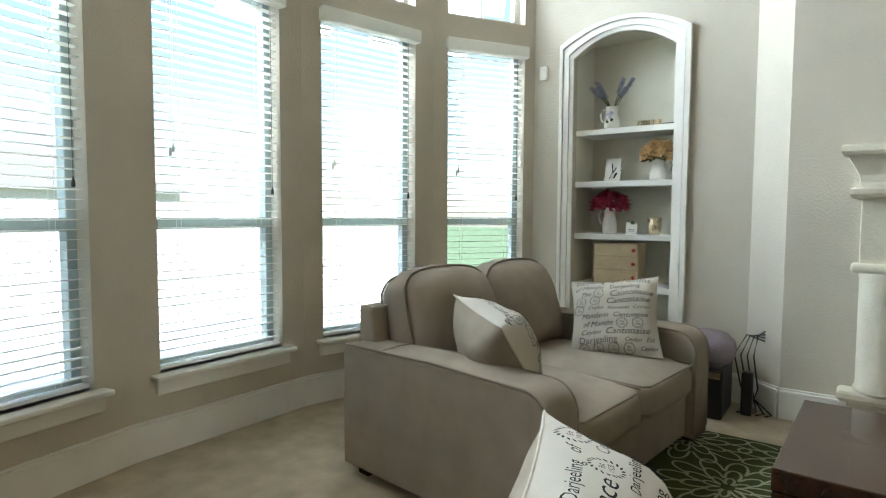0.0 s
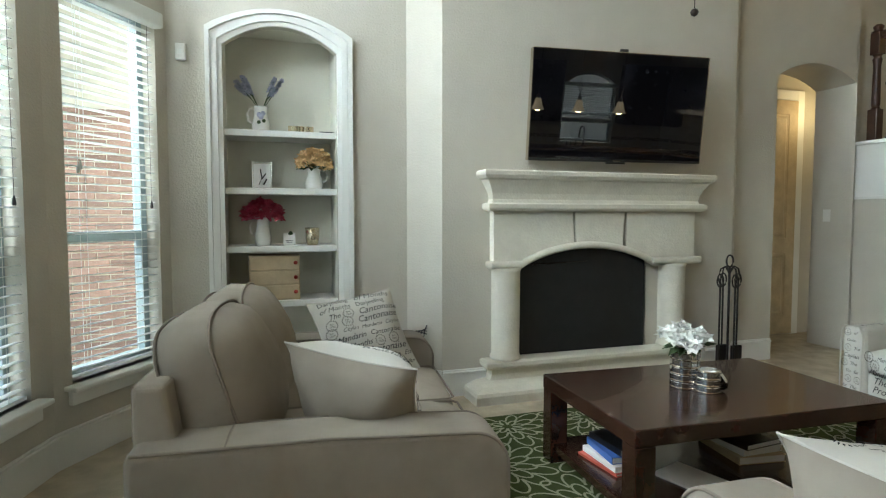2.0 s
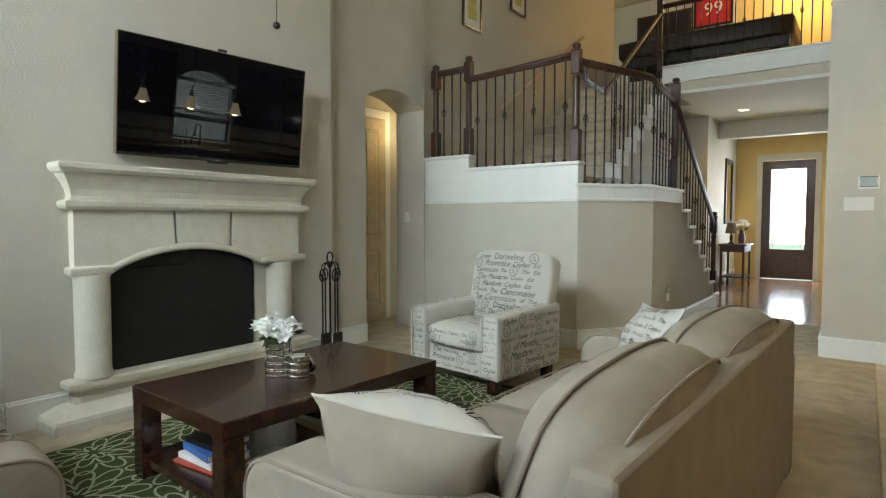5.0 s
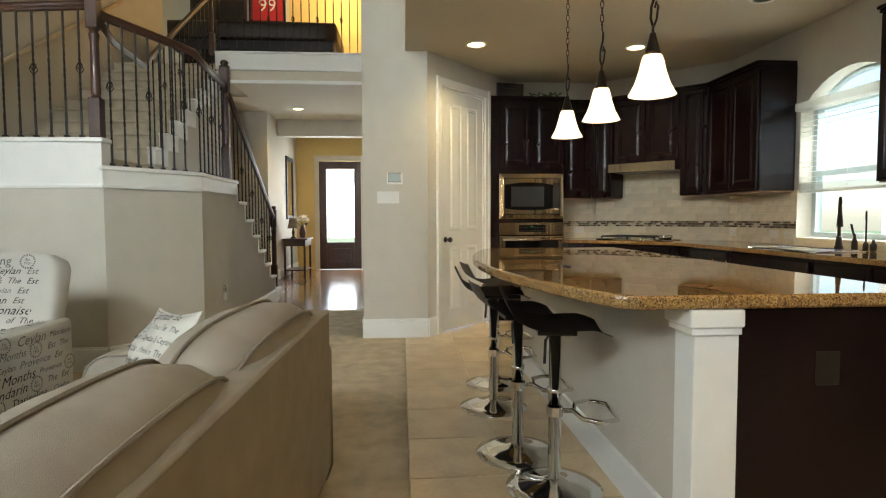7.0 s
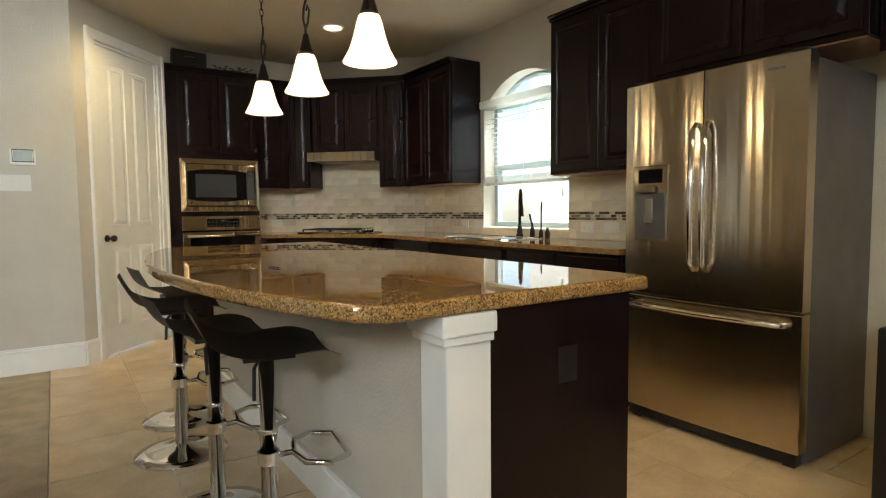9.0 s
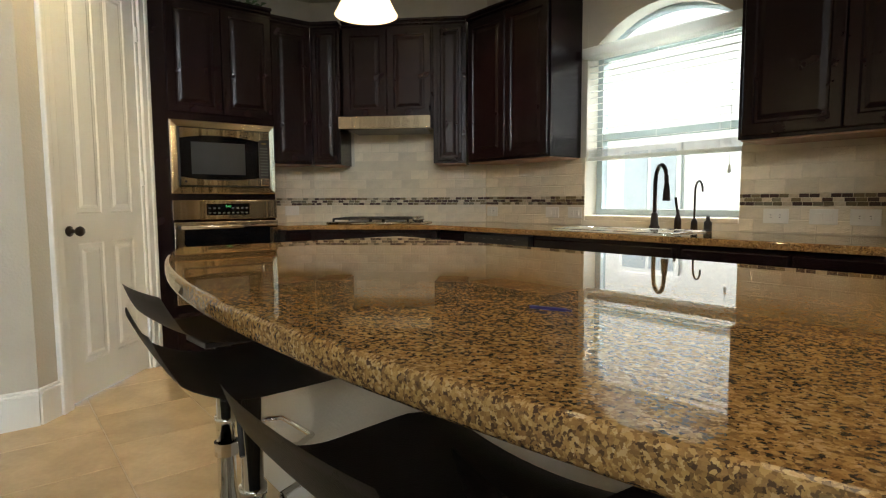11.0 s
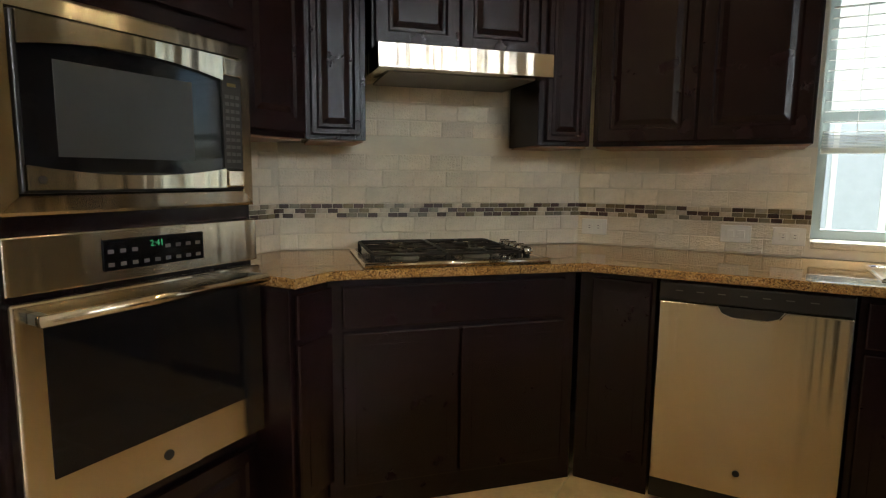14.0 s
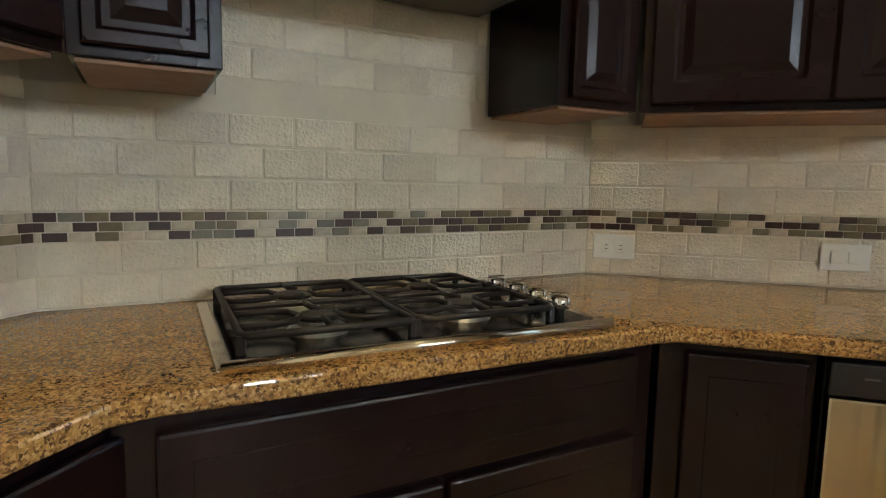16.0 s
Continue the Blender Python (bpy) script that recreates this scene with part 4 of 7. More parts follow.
def mirror_tin(name, label, m, r, h, rows, fill):
    t = thing(name, label, "vase", m)
    part("tin_body", lathe([(0, 0), (r, 0), (r, h), (r - 0.004, h), (r - 0.004, 0.01), (0, 0.01)], 24), MIRROR, t)
    for z in range(rows + 1):
        part("band", tube([((r + 0.001) * math.cos(a * math.pi / 12), (r + 0.001) * math.sin(a * math.pi / 12), 0.004 + (h - 0.008) * z / rows) for a in range(24)], 0.003, 6, True), STEEL, t)
    me = mesh_of("mirror_tile", box(-r * 0.24, r * 0.24, -0.003, 0.003, -0.38 * h / rows, 0.38 * h / rows, 0.0025, 1), MIRROR)
    for z in range(rows):
        for k in range(10):
            a = 2 * math.pi * k / 10
            piece("mirror_tile", me, t, Matrix.Rotation(a, 4, "Z") @ pose(0, -r - 0.0005, h * (z + 0.5) / rows))
    if fill:
        part(*fill(r, h), parent=t)
    return t


TT = ct.matrix_basis
fv = mirror_tin("flower_tin", "mirrored tin vase with a bouquet of white roses", TT @ pose(0.55, 0.43, 0.446), 0.062, 0.17, 5, None)
for k, (x, y, z, r) in enumerate(((-0.05, -0.03, 0.215, 0.052), (0.04, -0.04, 0.235, 0.05), (0.0, 0.04, 0.25, 0.052), (-0.07, 0.03, 0.24, 0.045), (0.07, 0.03, 0.22, 0.042), (-0.02, -0.075, 0.20, 0.045))):
    part("rose", join(*[moved(blob_flowers(7 + 3 * s, r * (0.35 + 0.3 * s), r * 0.6, 0.7, k * 7 + s), Matrix.Translation((x, y, z))) for s in range(3)]), PETALW, fv, "white rose bloom")
part("foliage", moved(leaves(14, 0.09, 0.08, 9), Matrix.Translation((0.02, 0.0, 0.185))), LEAF, fv)
mirror_tin("mirrored_canister", "short mirrored tin with polished bands", TT @ pose(0.60, 0.335, 0.446), 0.05, 0.10, 3, lambda r, h: ("wax", lathe([(0, h - 0.02), (r - 0.005, h - 0.02), (r - 0.005, h - 0.015), (0, h - 0.015)]), PAPER))
t = thing("mirrored_coaster", "round mirrored disc leaning on the canister", "coaster", TT @ pose(0.672, 0.33, 0.448, 0, -22, 0))
part("disc", lathe([(0, -0.006), (0.05, -0.006), (0.05, 0.006), (0, 0.006)]), MIRROR, t, m=pose(0, 0, 0.052, 0, 90, 0))


# upholstery
def script_marks(rows, width, size, seed=0):
    """Printed words and laurel rings in lines, as (mesh, x, y, dark)."""
    rnd = random.Random(seed)
    vocab = ["Ceylan", "The", "Provence", "Darjeeling", "Mandarin", "Cantonaise", "Ceylan", "of Months"]
    out = []
    for r in range(rows):
        x = -width / 2 + rnd.uniform(0.0, 0.06)
        k = r + seed
        while x < width / 2 - size * 1.5:
            if rnd.random() < 0.28:
                out.append((join(wreath(size * 0.75), moved(words("Est", size * 0.42), Matrix.Translation((0, size * 0.2, 0))), moved(words("1920", size * 0.42), Matrix.Translation((0, -size * 0.22, 0)))), x + size * 0.8, r, True))
                x += size * 2.2
            else:
                w = vocab[(k * 3 + rnd.randrange(3)) % len(vocab)]
                s = size * rnd.choice((0.85, 1.1, 1.4))
                L = len(w) * s * 0.47
                if x + L > width / 2:
                    w, s = ("The", "of", "Est")[k % 3], size * 0.95
                    k += 1
                    L = len(w) * s * 0.5
                    if x + L > width / 2:
                        break
                out.append((words(w, s, 0.0 if w == "Darjeeling" else 0.38), x + L / 2, r, rnd.random() < 0.7))
                x += L + size * 0.5
                k += 1
    return out


def print_on(parent, width, height, rows, size, m, seed=0, bend=None):
    dark, grey = [], []
    for bm, x, r, d in script_marks(rows, width, size, seed):
        bm.transform(Matrix.Translation((x, height * (0.5 - (r + 0.5) / rows), 0)))
        for v in bm.verts:
            if bend:
                v.co.z = bend(v.co.x, v.co.y)
        bm.transform(m)
        (dark if d else grey).append(bm)
    if dark:
        part("printed_script", join(*dark), INK, parent, "dark printed script and laurel rings")["kind"] = "stuff"
    if grey:
        part("printed_script", join(*grey), INKG, parent, "faded grey printed script")["kind"] = "stuff"


def pillow(label, m, s=0.47, t=0.13, printed=True, back=None, seed=0, face=0.5):
    """A throw pillow in its x-y plane, its face to +z."""
    p = thing("throw_pillow", label, "pillow", m, "throw pillows")

    def h(x, y):
        u, v = min(1, abs(2 * x / s)), min(1, abs(2 * y / s))
        return t / 2 * ((1 - u ** 2.2) * (1 - v ** 2.2)) ** 0.62 + (0.010 * math.sin(x * 19 + seed + y * 9) * math.cos(y * 17 + seed) + 0.004 * math.sin(x * 47 - y * 31)) * (1 - u) ** 0.6 * (1 - v) ** 0.6 + 0.024 * noise.noise(Vector((x * 7 + seed, y * 9, 0.3))) * (1 - u ** 3) * (1 - v ** 3)
    n = 18
    for side, name, mm in ((1, "front_cover", SCRIPT if printed else back), (-1, "back_cover", back or SCRIPT)):
        bm = bmesh.new()
        g = {}
        for i in range(n + 1):
            for j in range(n + 1):
                x, y = s * (i / n - 0.5), s * (j / n - 0.5)
                pin = 1 - 0.10 * abs(2 * x / s) ** 3 * (1 - abs(2 * y / s) ** 2)
                pin2 = 1 - 0.10 * abs(2 * y / s) ** 3 * (1 - abs(2 * x / s) ** 2)
                g[i, j] = bm.verts.new((x * pin, y * pin2, side * h(x, y) * 2 * (face if side > 0 else 1 - face)))
        for i in range(n):
            for j in range(n):
                bm.faces.new((g[i, j], g[i + 1, j], g[i + 1, j + 1], g[i, j + 1])[::side])
        part(name, bm, mm, p, smooth=True)
    e = s / 2
    edge = []
    for k in range(40):
        a = k / 10
        q = [(-e + (a % 1) * s, -e), (e, -e + (a % 1) * s), (e - (a % 1) * s, e), (-e, e - (a % 1) * s)][int(a)]
        f = 1 - 0.10 * (1 - (2 * (a % 1) - 1) ** 2)
        edge.append((q[0] * (f if int(a) % 2 else 1), q[1] * (1 if int(a) % 2 else f), 0))
    part("piping", tube(edge, 0.0035, 6, True), SCRIPT if printed else PIPING, p)
    if printed:
        print_on(p, s * 0.92, s * 0.92, 10, 0.034, Matrix.Identity(4), seed, lambda x, y: h(x, y) * 2 * face + 0.003)
    return p


def welt(pts, parent, mm=None):
    part("welt", tube(pts, 0.0055, 6), mm or PIPING, parent)


def back_cushion(w, seed, H, drop):
    """A loose back cushion in its own frame: x across, y to the front, z up; two faces that swell, and a boxing strip between two welts."""
    nu, nv, th = 20, 14, 0.125

    def rim(u, v):
        """The outline at u across (-1 to 1) and v up (0 to 1): rounded upper corners and a crowned top."""
        top = H * (1 - drop * abs(u) ** 7) + 0.03 * (1 - u * u)
        return u * w / 2 * (1 - 0.05 * v ** 4 - 0.02 * (1 - v)), v * top
    bm = bmesh.new()
    sides = []
    for sgn in (-1, 1):
        g = {}
        for i in range(nu + 1):
            for j in range(nv + 1):
                u, v = 2 * i / nu - 1, j / nv
                x, z = rim(u, v)
                puff = ((1 - abs(u) ** 2.6) * (1 - abs(2 * v - 1) ** 3.2)) ** 0.55
                crease = noise.noise(Vector((x * 5 + seed, z * 6, sgn))) * 0.016 + noise.noise(Vector((x * 16, z * 11 + seed, sgn))) * 0.008
                y = sgn * (th * (0.80 - 0.18 * v) + (0.12 if sgn > 0 else 0.05) * puff + crease * puff)
                g[i, j] = bm.verts.new((x, y, z))
        for i in range(nu):
            for j in range(nv):
                bm.faces.new((g[i, j], g[i + 1, j], g[i + 1, j + 1], g[i, j + 1]))
        loop = [g[0, j] for j in range(nv + 1)] + [g[i, nv] for i in range(1, nu + 1)] + [g[nu, j] for j in range(nv - 1, -1, -1)] + [g[i, 0] for i in range(nu - 1, 0, -1)]
        sides.append(loop)
    a, b = sides
    mid = []
    for k, (p, q) in enumerate(zip(a, b)):
        m_ = (p.co + q.co) / 2
        out = Vector((m_.x, 0, m_.z - H * 0.45)).normalized()
        mid.append(bm.verts.new(m_ + out * (0.022 + 0.004 * math.sin(k * 1.9 + seed))))
    n_ = len(a)
    for k in range(n_):
        j = (k + 1) % n_
        bm.faces.new((a[k], a[j], mid[j], mid[k]))
        bm.faces.new((mid[k], mid[j], b[j], b[k]))
    bmesh.ops.recalc_face_normals(bm, faces=bm.faces[:])
    top = nv + nu + nv + 1
    welts = [[v.co + Vector((v.co.x * 0.012, 0.004 * sg, 0.004)) for v in loop[:top]] for sg, loop in ((-1, a), (1, b))]
    return bm, welts


def couch(name, label, m, W, D, seats, cushion, drop):
    """A sofa: x along its width, back at y = 0, front at y = D."""
    s = thing(name, label, "sofa", m)
    aw = 0.20
    part("base_frame", box(aw * 0.5, W - aw * 0.5, 0.03, D - 0.06, 0.06, 0.30, 0.02), SOFA, s)
    bm = box(aw * 0.5, W - aw * 0.5, -0.005, 0.19, 0.07, 0.765, 0.018, 3)
    for v in bm.verts:
        if v.co.z > 0.5 and v.co.y > 0.1:
            v.co.y -= 0.10
        if v.co.z > 0.6:
            v.co.z += 0.006 * math.sin(v.co.x * 7)
    part("back_frame", bm, SOFA, s)
    welt([(aw * 0.5 + 0.012, 0.0, 0.60), (aw * 0.5 + 0.012, 0.0, 0.755), (W - aw * 0.5 - 0.012, 0.0, 0.755), (W - aw * 0.5 - 0.012, 0.0, 0.60)], s)
    for k, x in enumerate((0.0, W - aw)):
        prof = [(0.0, 0.05), (D - 0.015, 0.05), (D - 0.015, 0.44)] + [(D - 0.125 + 0.11 * math.cos(q * math.pi / 16), 0.49 + 0.11 * math.sin(q * math.pi / 16)) for q in range(9)]
        prof += [(D * (0.8 - 0.1 * q), 0.602 + 0.010 * math.sin(math.pi * (q + 1) / 8)) for q in range(7)] + [(0.03, 0.602), (0.008, 0.595), (0.0, 0.575)]
        mid_y, mid_z = D / 2, 0.33
        bm = bmesh.new()
        rings = []
        for dx, ins in ((0.0, 0.022), (0.003, 0.010), (0.010, 0.003), (0.022, 0.0), (aw - 0.022, 0.0), (aw - 0.010, 0.003), (aw - 0.003, 0.010), (aw, 0.022)):
            rings.append([bm.verts.new((x + dx, y - math.copysign(min(ins, abs(y - mid_y)), y - mid_y), z - math.copysign(min(ins, abs(z - mid_z)), z - mid_z))) for y, z in prof])
        for ra, rb in zip(rings, rings[1:]):
            for q in range(len(prof)):
                bm.faces.new((ra[q], ra[(q + 1) % len(prof)], rb[(q + 1) % len(prof)], rb[q]))
        bm.faces.new(rings[0])
        bm.faces.new(rings[-1])
        bmesh.ops.recalc_face_normals(bm, faces=bm.faces[:])
        for f in bm.faces:
            f.smooth = len(f.verts) == 4
        a = part("arm", bm, SOFA, s)
        for xx in (x + 0.004, x + aw - 0.004):
            part("welt", tube([(xx, D - 0.020, 0.08), (xx, D - 0.020, 0.44)] + [(xx, D - 0.128 + 0.108 * math.cos(q * math.pi / 16), 0.488 + 0.108 * math.sin(q * math.pi / 16)) for q in range(9)] + [(xx, 0.5 * D, 0.608), (xx, 0.02, 0.598)], 0.005, 6), PIPING, a)
        part("arm_seam", tube([(x + 0.004, 0.26, 0.607), (x + aw * 0.5, 0.262, 0.613), (x + aw - 0.004, 0.264, 0.607)], 0.0028, 5), PIPING, a)
    sw = (W - 2 * aw) / seats
    for k in range(seats):
        x0 = aw + k * sw
        c = part("seat_cushion", soft_box(x0 + 0.004, x0 + sw - 0.004, 0.20, D - 0.03, 0.28, 0.46, 0.03, 0.05), SOFA, s)
        for z in (0.32, 0.445):
            part("welt", tube([(x0 + 0.01, 0.3, z), (x0 + 0.012, D - 0.05, z), (x0 + 0.04, D - 0.022, z), (x0 + sw - 0.04, D - 0.022, z), (x0 + sw - 0.012, D - 0.05, z), (x0 + sw - 0.01, 0.3, z)], 0.005, 6), PIPING, c)
        bm, welts = back_cushion(sw + 0.02, 3.7 * k + W, cushion, drop)
        put = pose(x0 + sw / 2, 0.225, 0.43, 15, 0, 1.5 - 3 * k)
        c = part("back_cushion", moved(bm, put), SOFA, s, smooth=True)
        for pts in welts:
            part("welt", tube([put @ q for q in pts], 0.0055, 6), PIPING, c)
    for x in (0.05, W - 0.12):
        for y in (0.05, D - 0.14):
            part("foot", box(x, x + 0.07, y, y + 0.07, 0.0, 0.065, 0.006), TABLEWOOD, s)
    return s


couch("sofa", "long taupe fabric sofa with piped loose back cushions", pose(0.02, 0.60, 0, 0, 0, -2.3), 2.28, 1.01, 2, 0.39, 0.14)
couch("loveseat", "taupe fabric loveseat with piped cushions below the windows", pose(-1.11, 3.66, 0, 0, 0, -97), 1.56, 1.10, 2, 0.465, 0.13)
# pillows on loveseat
pillow("script-printed throw pillow leaning on the loveseat back", pose(-0.45, 3.25, 0.645, 56, 0, 8) @ pose(0, 0, 0, 0, 0, 8), s=0.46, t=0.17, seed=1)
pillow("throw pillow with plain taupe back, slumped on the loveseat arm", pose(-0.63, 2.34, 0.645, 56, 0, 142) @ pose(0, 0, 0, 0, 0, 9) @ Matrix.Diagonal((1, 0.82, 1, 1)), s=0.46, t=0.30, back=SOFA, seed=3, face=0.5)
# pillows on sofa
pillow("throw pillow with plain taupe back, slumped on the sofa arm", pose(0.245, 1.145, 0.62, 54, 0, 103) @ pose(0, 0, 0, 0, 0, 7) @ Matrix.Diagonal((1, 0.82, 1, 1)), t=0.30, back=SOFA, seed=5, face=0.5)
pillow("script-printed throw pillow against the sofa arm", pose(1.72, 1.06, 0.63, 62, 0, 215) @ pose(0, 0, 0, 0, 0, 6), seed=7)

# script armchair, facing the windows
ac = thing("armchair", "armchair in cream cloth printed with black tea words", "armchair", pose(2.87, 2.58, 0, 0, 0, -97))
# local: x across, front at -y
W2 = 0.42
part("seat_base", box(-0.27, 0.27, -0.36, 0.30, 0.12, 0.30, 0.012), SCRIPT, ac)
part("seat_cushion", soft_box(-0.265, 0.265, -0.40, 0.20, 0.29, 0.45, 0.03, 0.045), SCRIPT, ac)
for sx in (-1, 1):
    bm = box(sx * 0.27 if sx > 0 else -W2, W2 if sx > 0 else -0.27, -0.40, 0.38, 0.12, 0.58, 0.035, 3)
    for v in bm.verts:
        if v.co.z > 0.4:
            v.co.z += 0.03 * (v.co.y + 0.0)
    part("arm", bm, SCRIPT, ac)
    part("welt", tube([(sx * 0.345 + dx, -0.405, z) for dx, z in ((-0.072, 0.13), (-0.072, 0.53), (-0.05, 0.57), (0.05, 0.57), (0.072, 0.53), (0.072, 0.13))], 0.004, 6), SCRIPT, ac)
bm = soft_box(-0.365, 0.365, -0.09, 0.09, 0, 0.635, 0.03, 0.055, 9)
for v in bm.verts:
    v.co.x *= 1 + 0.12 * max(0, v.co.z - 0.35)
bm.transform(pose(0, 0.24, 0.32, -13, 0, 0))
part("backrest", bm, SCRIPT, ac)
for x in (-0.37, 0.30):
    for y in (-0.37, 0.28):
        part("foot", box(x, x + 0.07, y, y + 0.07, 0.0, 0.125, 0.006), TABLEWOOD, ac)
print_on(ac, 0.70, 0.50, 9, 0.050, pose(0, 0.24, 0.32, -13, 0, 0) @ pose(0, -0.118, 0.37, 90, 0, 0), 2, lambda x, y: 0.012 - 0.10 * (x / 0.34) ** 2 * 0.35)
print_on(ac, 0.52, 0.13, 3, 0.040, pose(0, -0.405, 0.37, 90, 0, 0), 4, lambda x, y: 0.024 - 0.25 * x * x)
print_on(ac, 0.53, 0.16, 3, 0.042, pose(0, -0.363, 0.21, 90, 0, 0), 5)
print_on(ac, 0.46, 0.50, 7, 0.045, pose(0, -0.10, 0.489, 0, 0, 0), 6, lambda x, y: -0.12 * x * x)
for sx in (-1, 1):
    print_on(ac, 0.14, 0.43, 9, 0.028, pose(sx * 0.345, -0.4035, 0.34, 90, 0, 0), 8 + sx)
    print_on(ac, 0.75, 0.43, 7, 0.052, pose(sx * (W2 + 0.003), -0.01, 0.34, 90, 0, 90 * sx), 11 + sx)
    print_on(ac, 0.12, 0.68, 11, 0.035, pose(sx * 0.345, -0.02, 0.5835, 0, 0, 0) @ pose(0, 0, 0, 2, 0, 0), 14 + sx)

# fan pull chain, coming down from the high ceiling
t = thing("ceiling_fan_chain", "thin ceiling fan pull chain with a dark ball end", "pull chain", pose(1.04, 2.70, 0))
part("chain", tube([(0, 0, 2.22), (0, 0, H2)], 0.0022, 5), BRONZE, t)
part("ball", lathe([(0, 2.185), (0.014, 2.192), (0.02, 2.205), (0.014, 2.218), (0, 2.225)], 12), BRONZE, t, smooth=True)

# ---- kitchen ----
def panel_door(w, h, t=0.02, rail=0.058):
    """A raised-panel door: frame, sloped field, in x and z, its face at y = -t."""
    bm = bmesh.new()
    rings = []
    for ins, y in ((0, 0), (0, -t + 0.004), (0.004, -t), (rail - 0.008, -t), (rail, -t + 0.009), (rail + 0.012, -t + 0.009), (rail + 0.034, -t + 0.001)):
        rings.append([bm.verts.new(p) for p in ((ins, y, ins), (w - ins, y, ins), (w - ins, y, h - ins), (ins, y, h - ins))])
    for a, b in zip(rings, rings[1:]):
        for i in range(4):
            bm.faces.new((a[i], a[(i + 1) % 4], b[(i + 1) % 4], b[i]))
    bm.faces.new(rings[-1])
    bm.faces.new(rings[0][::-1])
    bmesh.ops.recalc_face_normals(bm, faces=bm.faces[:])
    return bm


def slab(w, h):
    return join(box(0, w, -0.019, 0, 0, h, 0.006, 2), box(0.045, w - 0.045, -0.0205, -0.0192, 0.045, h - 0.045, 0.001, 1))


def cabinet(label, m, w, d, z0, z1, doors, crown=False, rail_top=None, group="kitchen cabinets", toe=0.0):
    """A cabinet unit: x along its front, the front at y = 0, doors as (x0, x1, z0, z1)."""
    c = thing("kitchen_cabinet", label, "cabinet", m, group)
    if toe:
        part("body", join(box(0.001, w - 0.001, 0, d, z0 + toe, z1, 0.002), box(0.001, w - 0.001, 0.06, d, z0, z0 + toe)), WOOD, c)
    else:
        part("body", box(0.001, w - 0.001, 0, d, z0, z1, 0.002), WOOD, c)
    for x0, x1, a, b in doors:
        small = b - a < 0.25
        part("drawer_front" if small else "door", slab(x1 - x0 - 0.006, b - a - 0.006) if z0 == 0 and z1 < 1 else panel_door(x1 - x0 - 0.006, b - a - 0.006, rail=0.03 if small or x1 - x0 < 0.3 else 0.058), WOOD, c, m=pose(x0 + 0.003, -0.0005, a + 0.003))
    if z0 > 1:
        part("underside", box(0.012, w - 0.012, 0.012, d - 0.004, z0 - 0.008, z0 - 0.0005, 0.001, 1), CABINSIDE, c, "unstained tan underside")
    if crown:
        part("crown", join(box(-0.0, w, -0.02, d, z1 + 0.0005, z1 + 0.02, 0.005), box(-0.0, w, -0.04, d, z1 + 0.0205, z1 + 0.045, 0.008)), WOOD, c)
    return c


OV = pose(6.06, -0.775, 0, 0, 0, -90)
tower = cabinet("tall dark wood oven cabinet with two upper doors", OV, 0.855, 0.36, 0, 2.46, [(0.12, 0.485, 1.70, 2.44), (0.485, 0.85, 1.70, 2.44), (0.12, 0.85, 0.06, 0.33)], True, toe=0.0)
# built-in microwave and oven
mw = thing("microwave", "stainless built-in microwave with black glass door", "microwave", OV @ pose(0.12, -0.003, 1.15))
bm = bmesh.new()
for ins, y in ((0, 0.0), (0, -0.02), (0.008, -0.026), (0.045, -0.03), (0.05, -0.02)):
    r = [bm.verts.new(p) for p in ((ins, y, ins), (0.73 - ins, y, ins), (0.73 - ins, y, 0.50 - ins), (ins, y, 0.50 - ins))]
    if ins or y:
        for i in range(4):
            bm.faces.new((prev[i], prev[(i + 1) % 4], r[(i + 1) % 4], r[i]))
    prev = r
bmesh.ops.recalc_face_normals(bm, faces=bm.faces[:])
part("trim_frame", bm, STEEL, mw)


def bowed(x0, x1, zl, zh, sag, y0, y1, n=12):
    top = [(x0 + (x1 - x0) * i / n, zh[0] + (zh[1]) * (1 - (2 * i / n - 1) ** 2)) for i in range(n + 1)]
    bot = [(x0 + (x1 - x0) * i / n, zl[0] + (zl[1]) * (1 - (2 * i / n - 1) ** 2)) for i in range(n + 1)]
    return xz(top + bot[::-1], y0, y1, 0.0)


part("door_face", box(0.05, 0.68, -0.034, -0.012, 0.05, 0.45, 0.004), BLACK, mw)
part("top_band", bowed(0.055, 0.60, (0.375, 0.028), (0.445, 0.0), 0, -0.052, -0.0345), STEEL, mw)
part("bottom_band", bowed(0.055, 0.60, (0.058, 0.0), (0.115, -0.022), 0, -0.052, -0.0345), STEEL, mw)
part("door_glass", box(0.06, 0.60, -0.0375, -0.0345, 0.10, 0.40), DARKGLASS, mw, "dark door glass")
part("window_screen", box(0.13, 0.50, -0.0395, -0.0378, 0.135, 0.355, 0.0008), mat("grey_screen", (0.03, 0.033, 0.036), 0.3), mw)
part("control_panel", box(0.604, 0.675, -0.040, -0.0345, 0.118, 0.388, 0.001), BLACK, mw)
part("panel_top", box(0.604, 0.675, -0.050, -0.0345, 0.392, 0.445, 0.002), STEEL, mw)
part("open_button", box(0.606, 0.674, -0.050, -0.0345, 0.058, 0.113, 0.006), STEEL, mw)
part("display_digits", box(0.622, 0.655, -0.0412, -0.0402, 0.362, 0.372), mat("dim_display", (0.15, 0.1, 0.02), 0.4), mw)
key = mesh_of("key", box(-0.0075, 0.0075, -0.001, 0.001, -0.005, 0.005), KEYINK)
for r in range(10):
    for c in range(3):
        piece("key", key, mw, pose(0.620 + 0.0195 * c, -0.0408, 0.138 + 0.0215 * r))
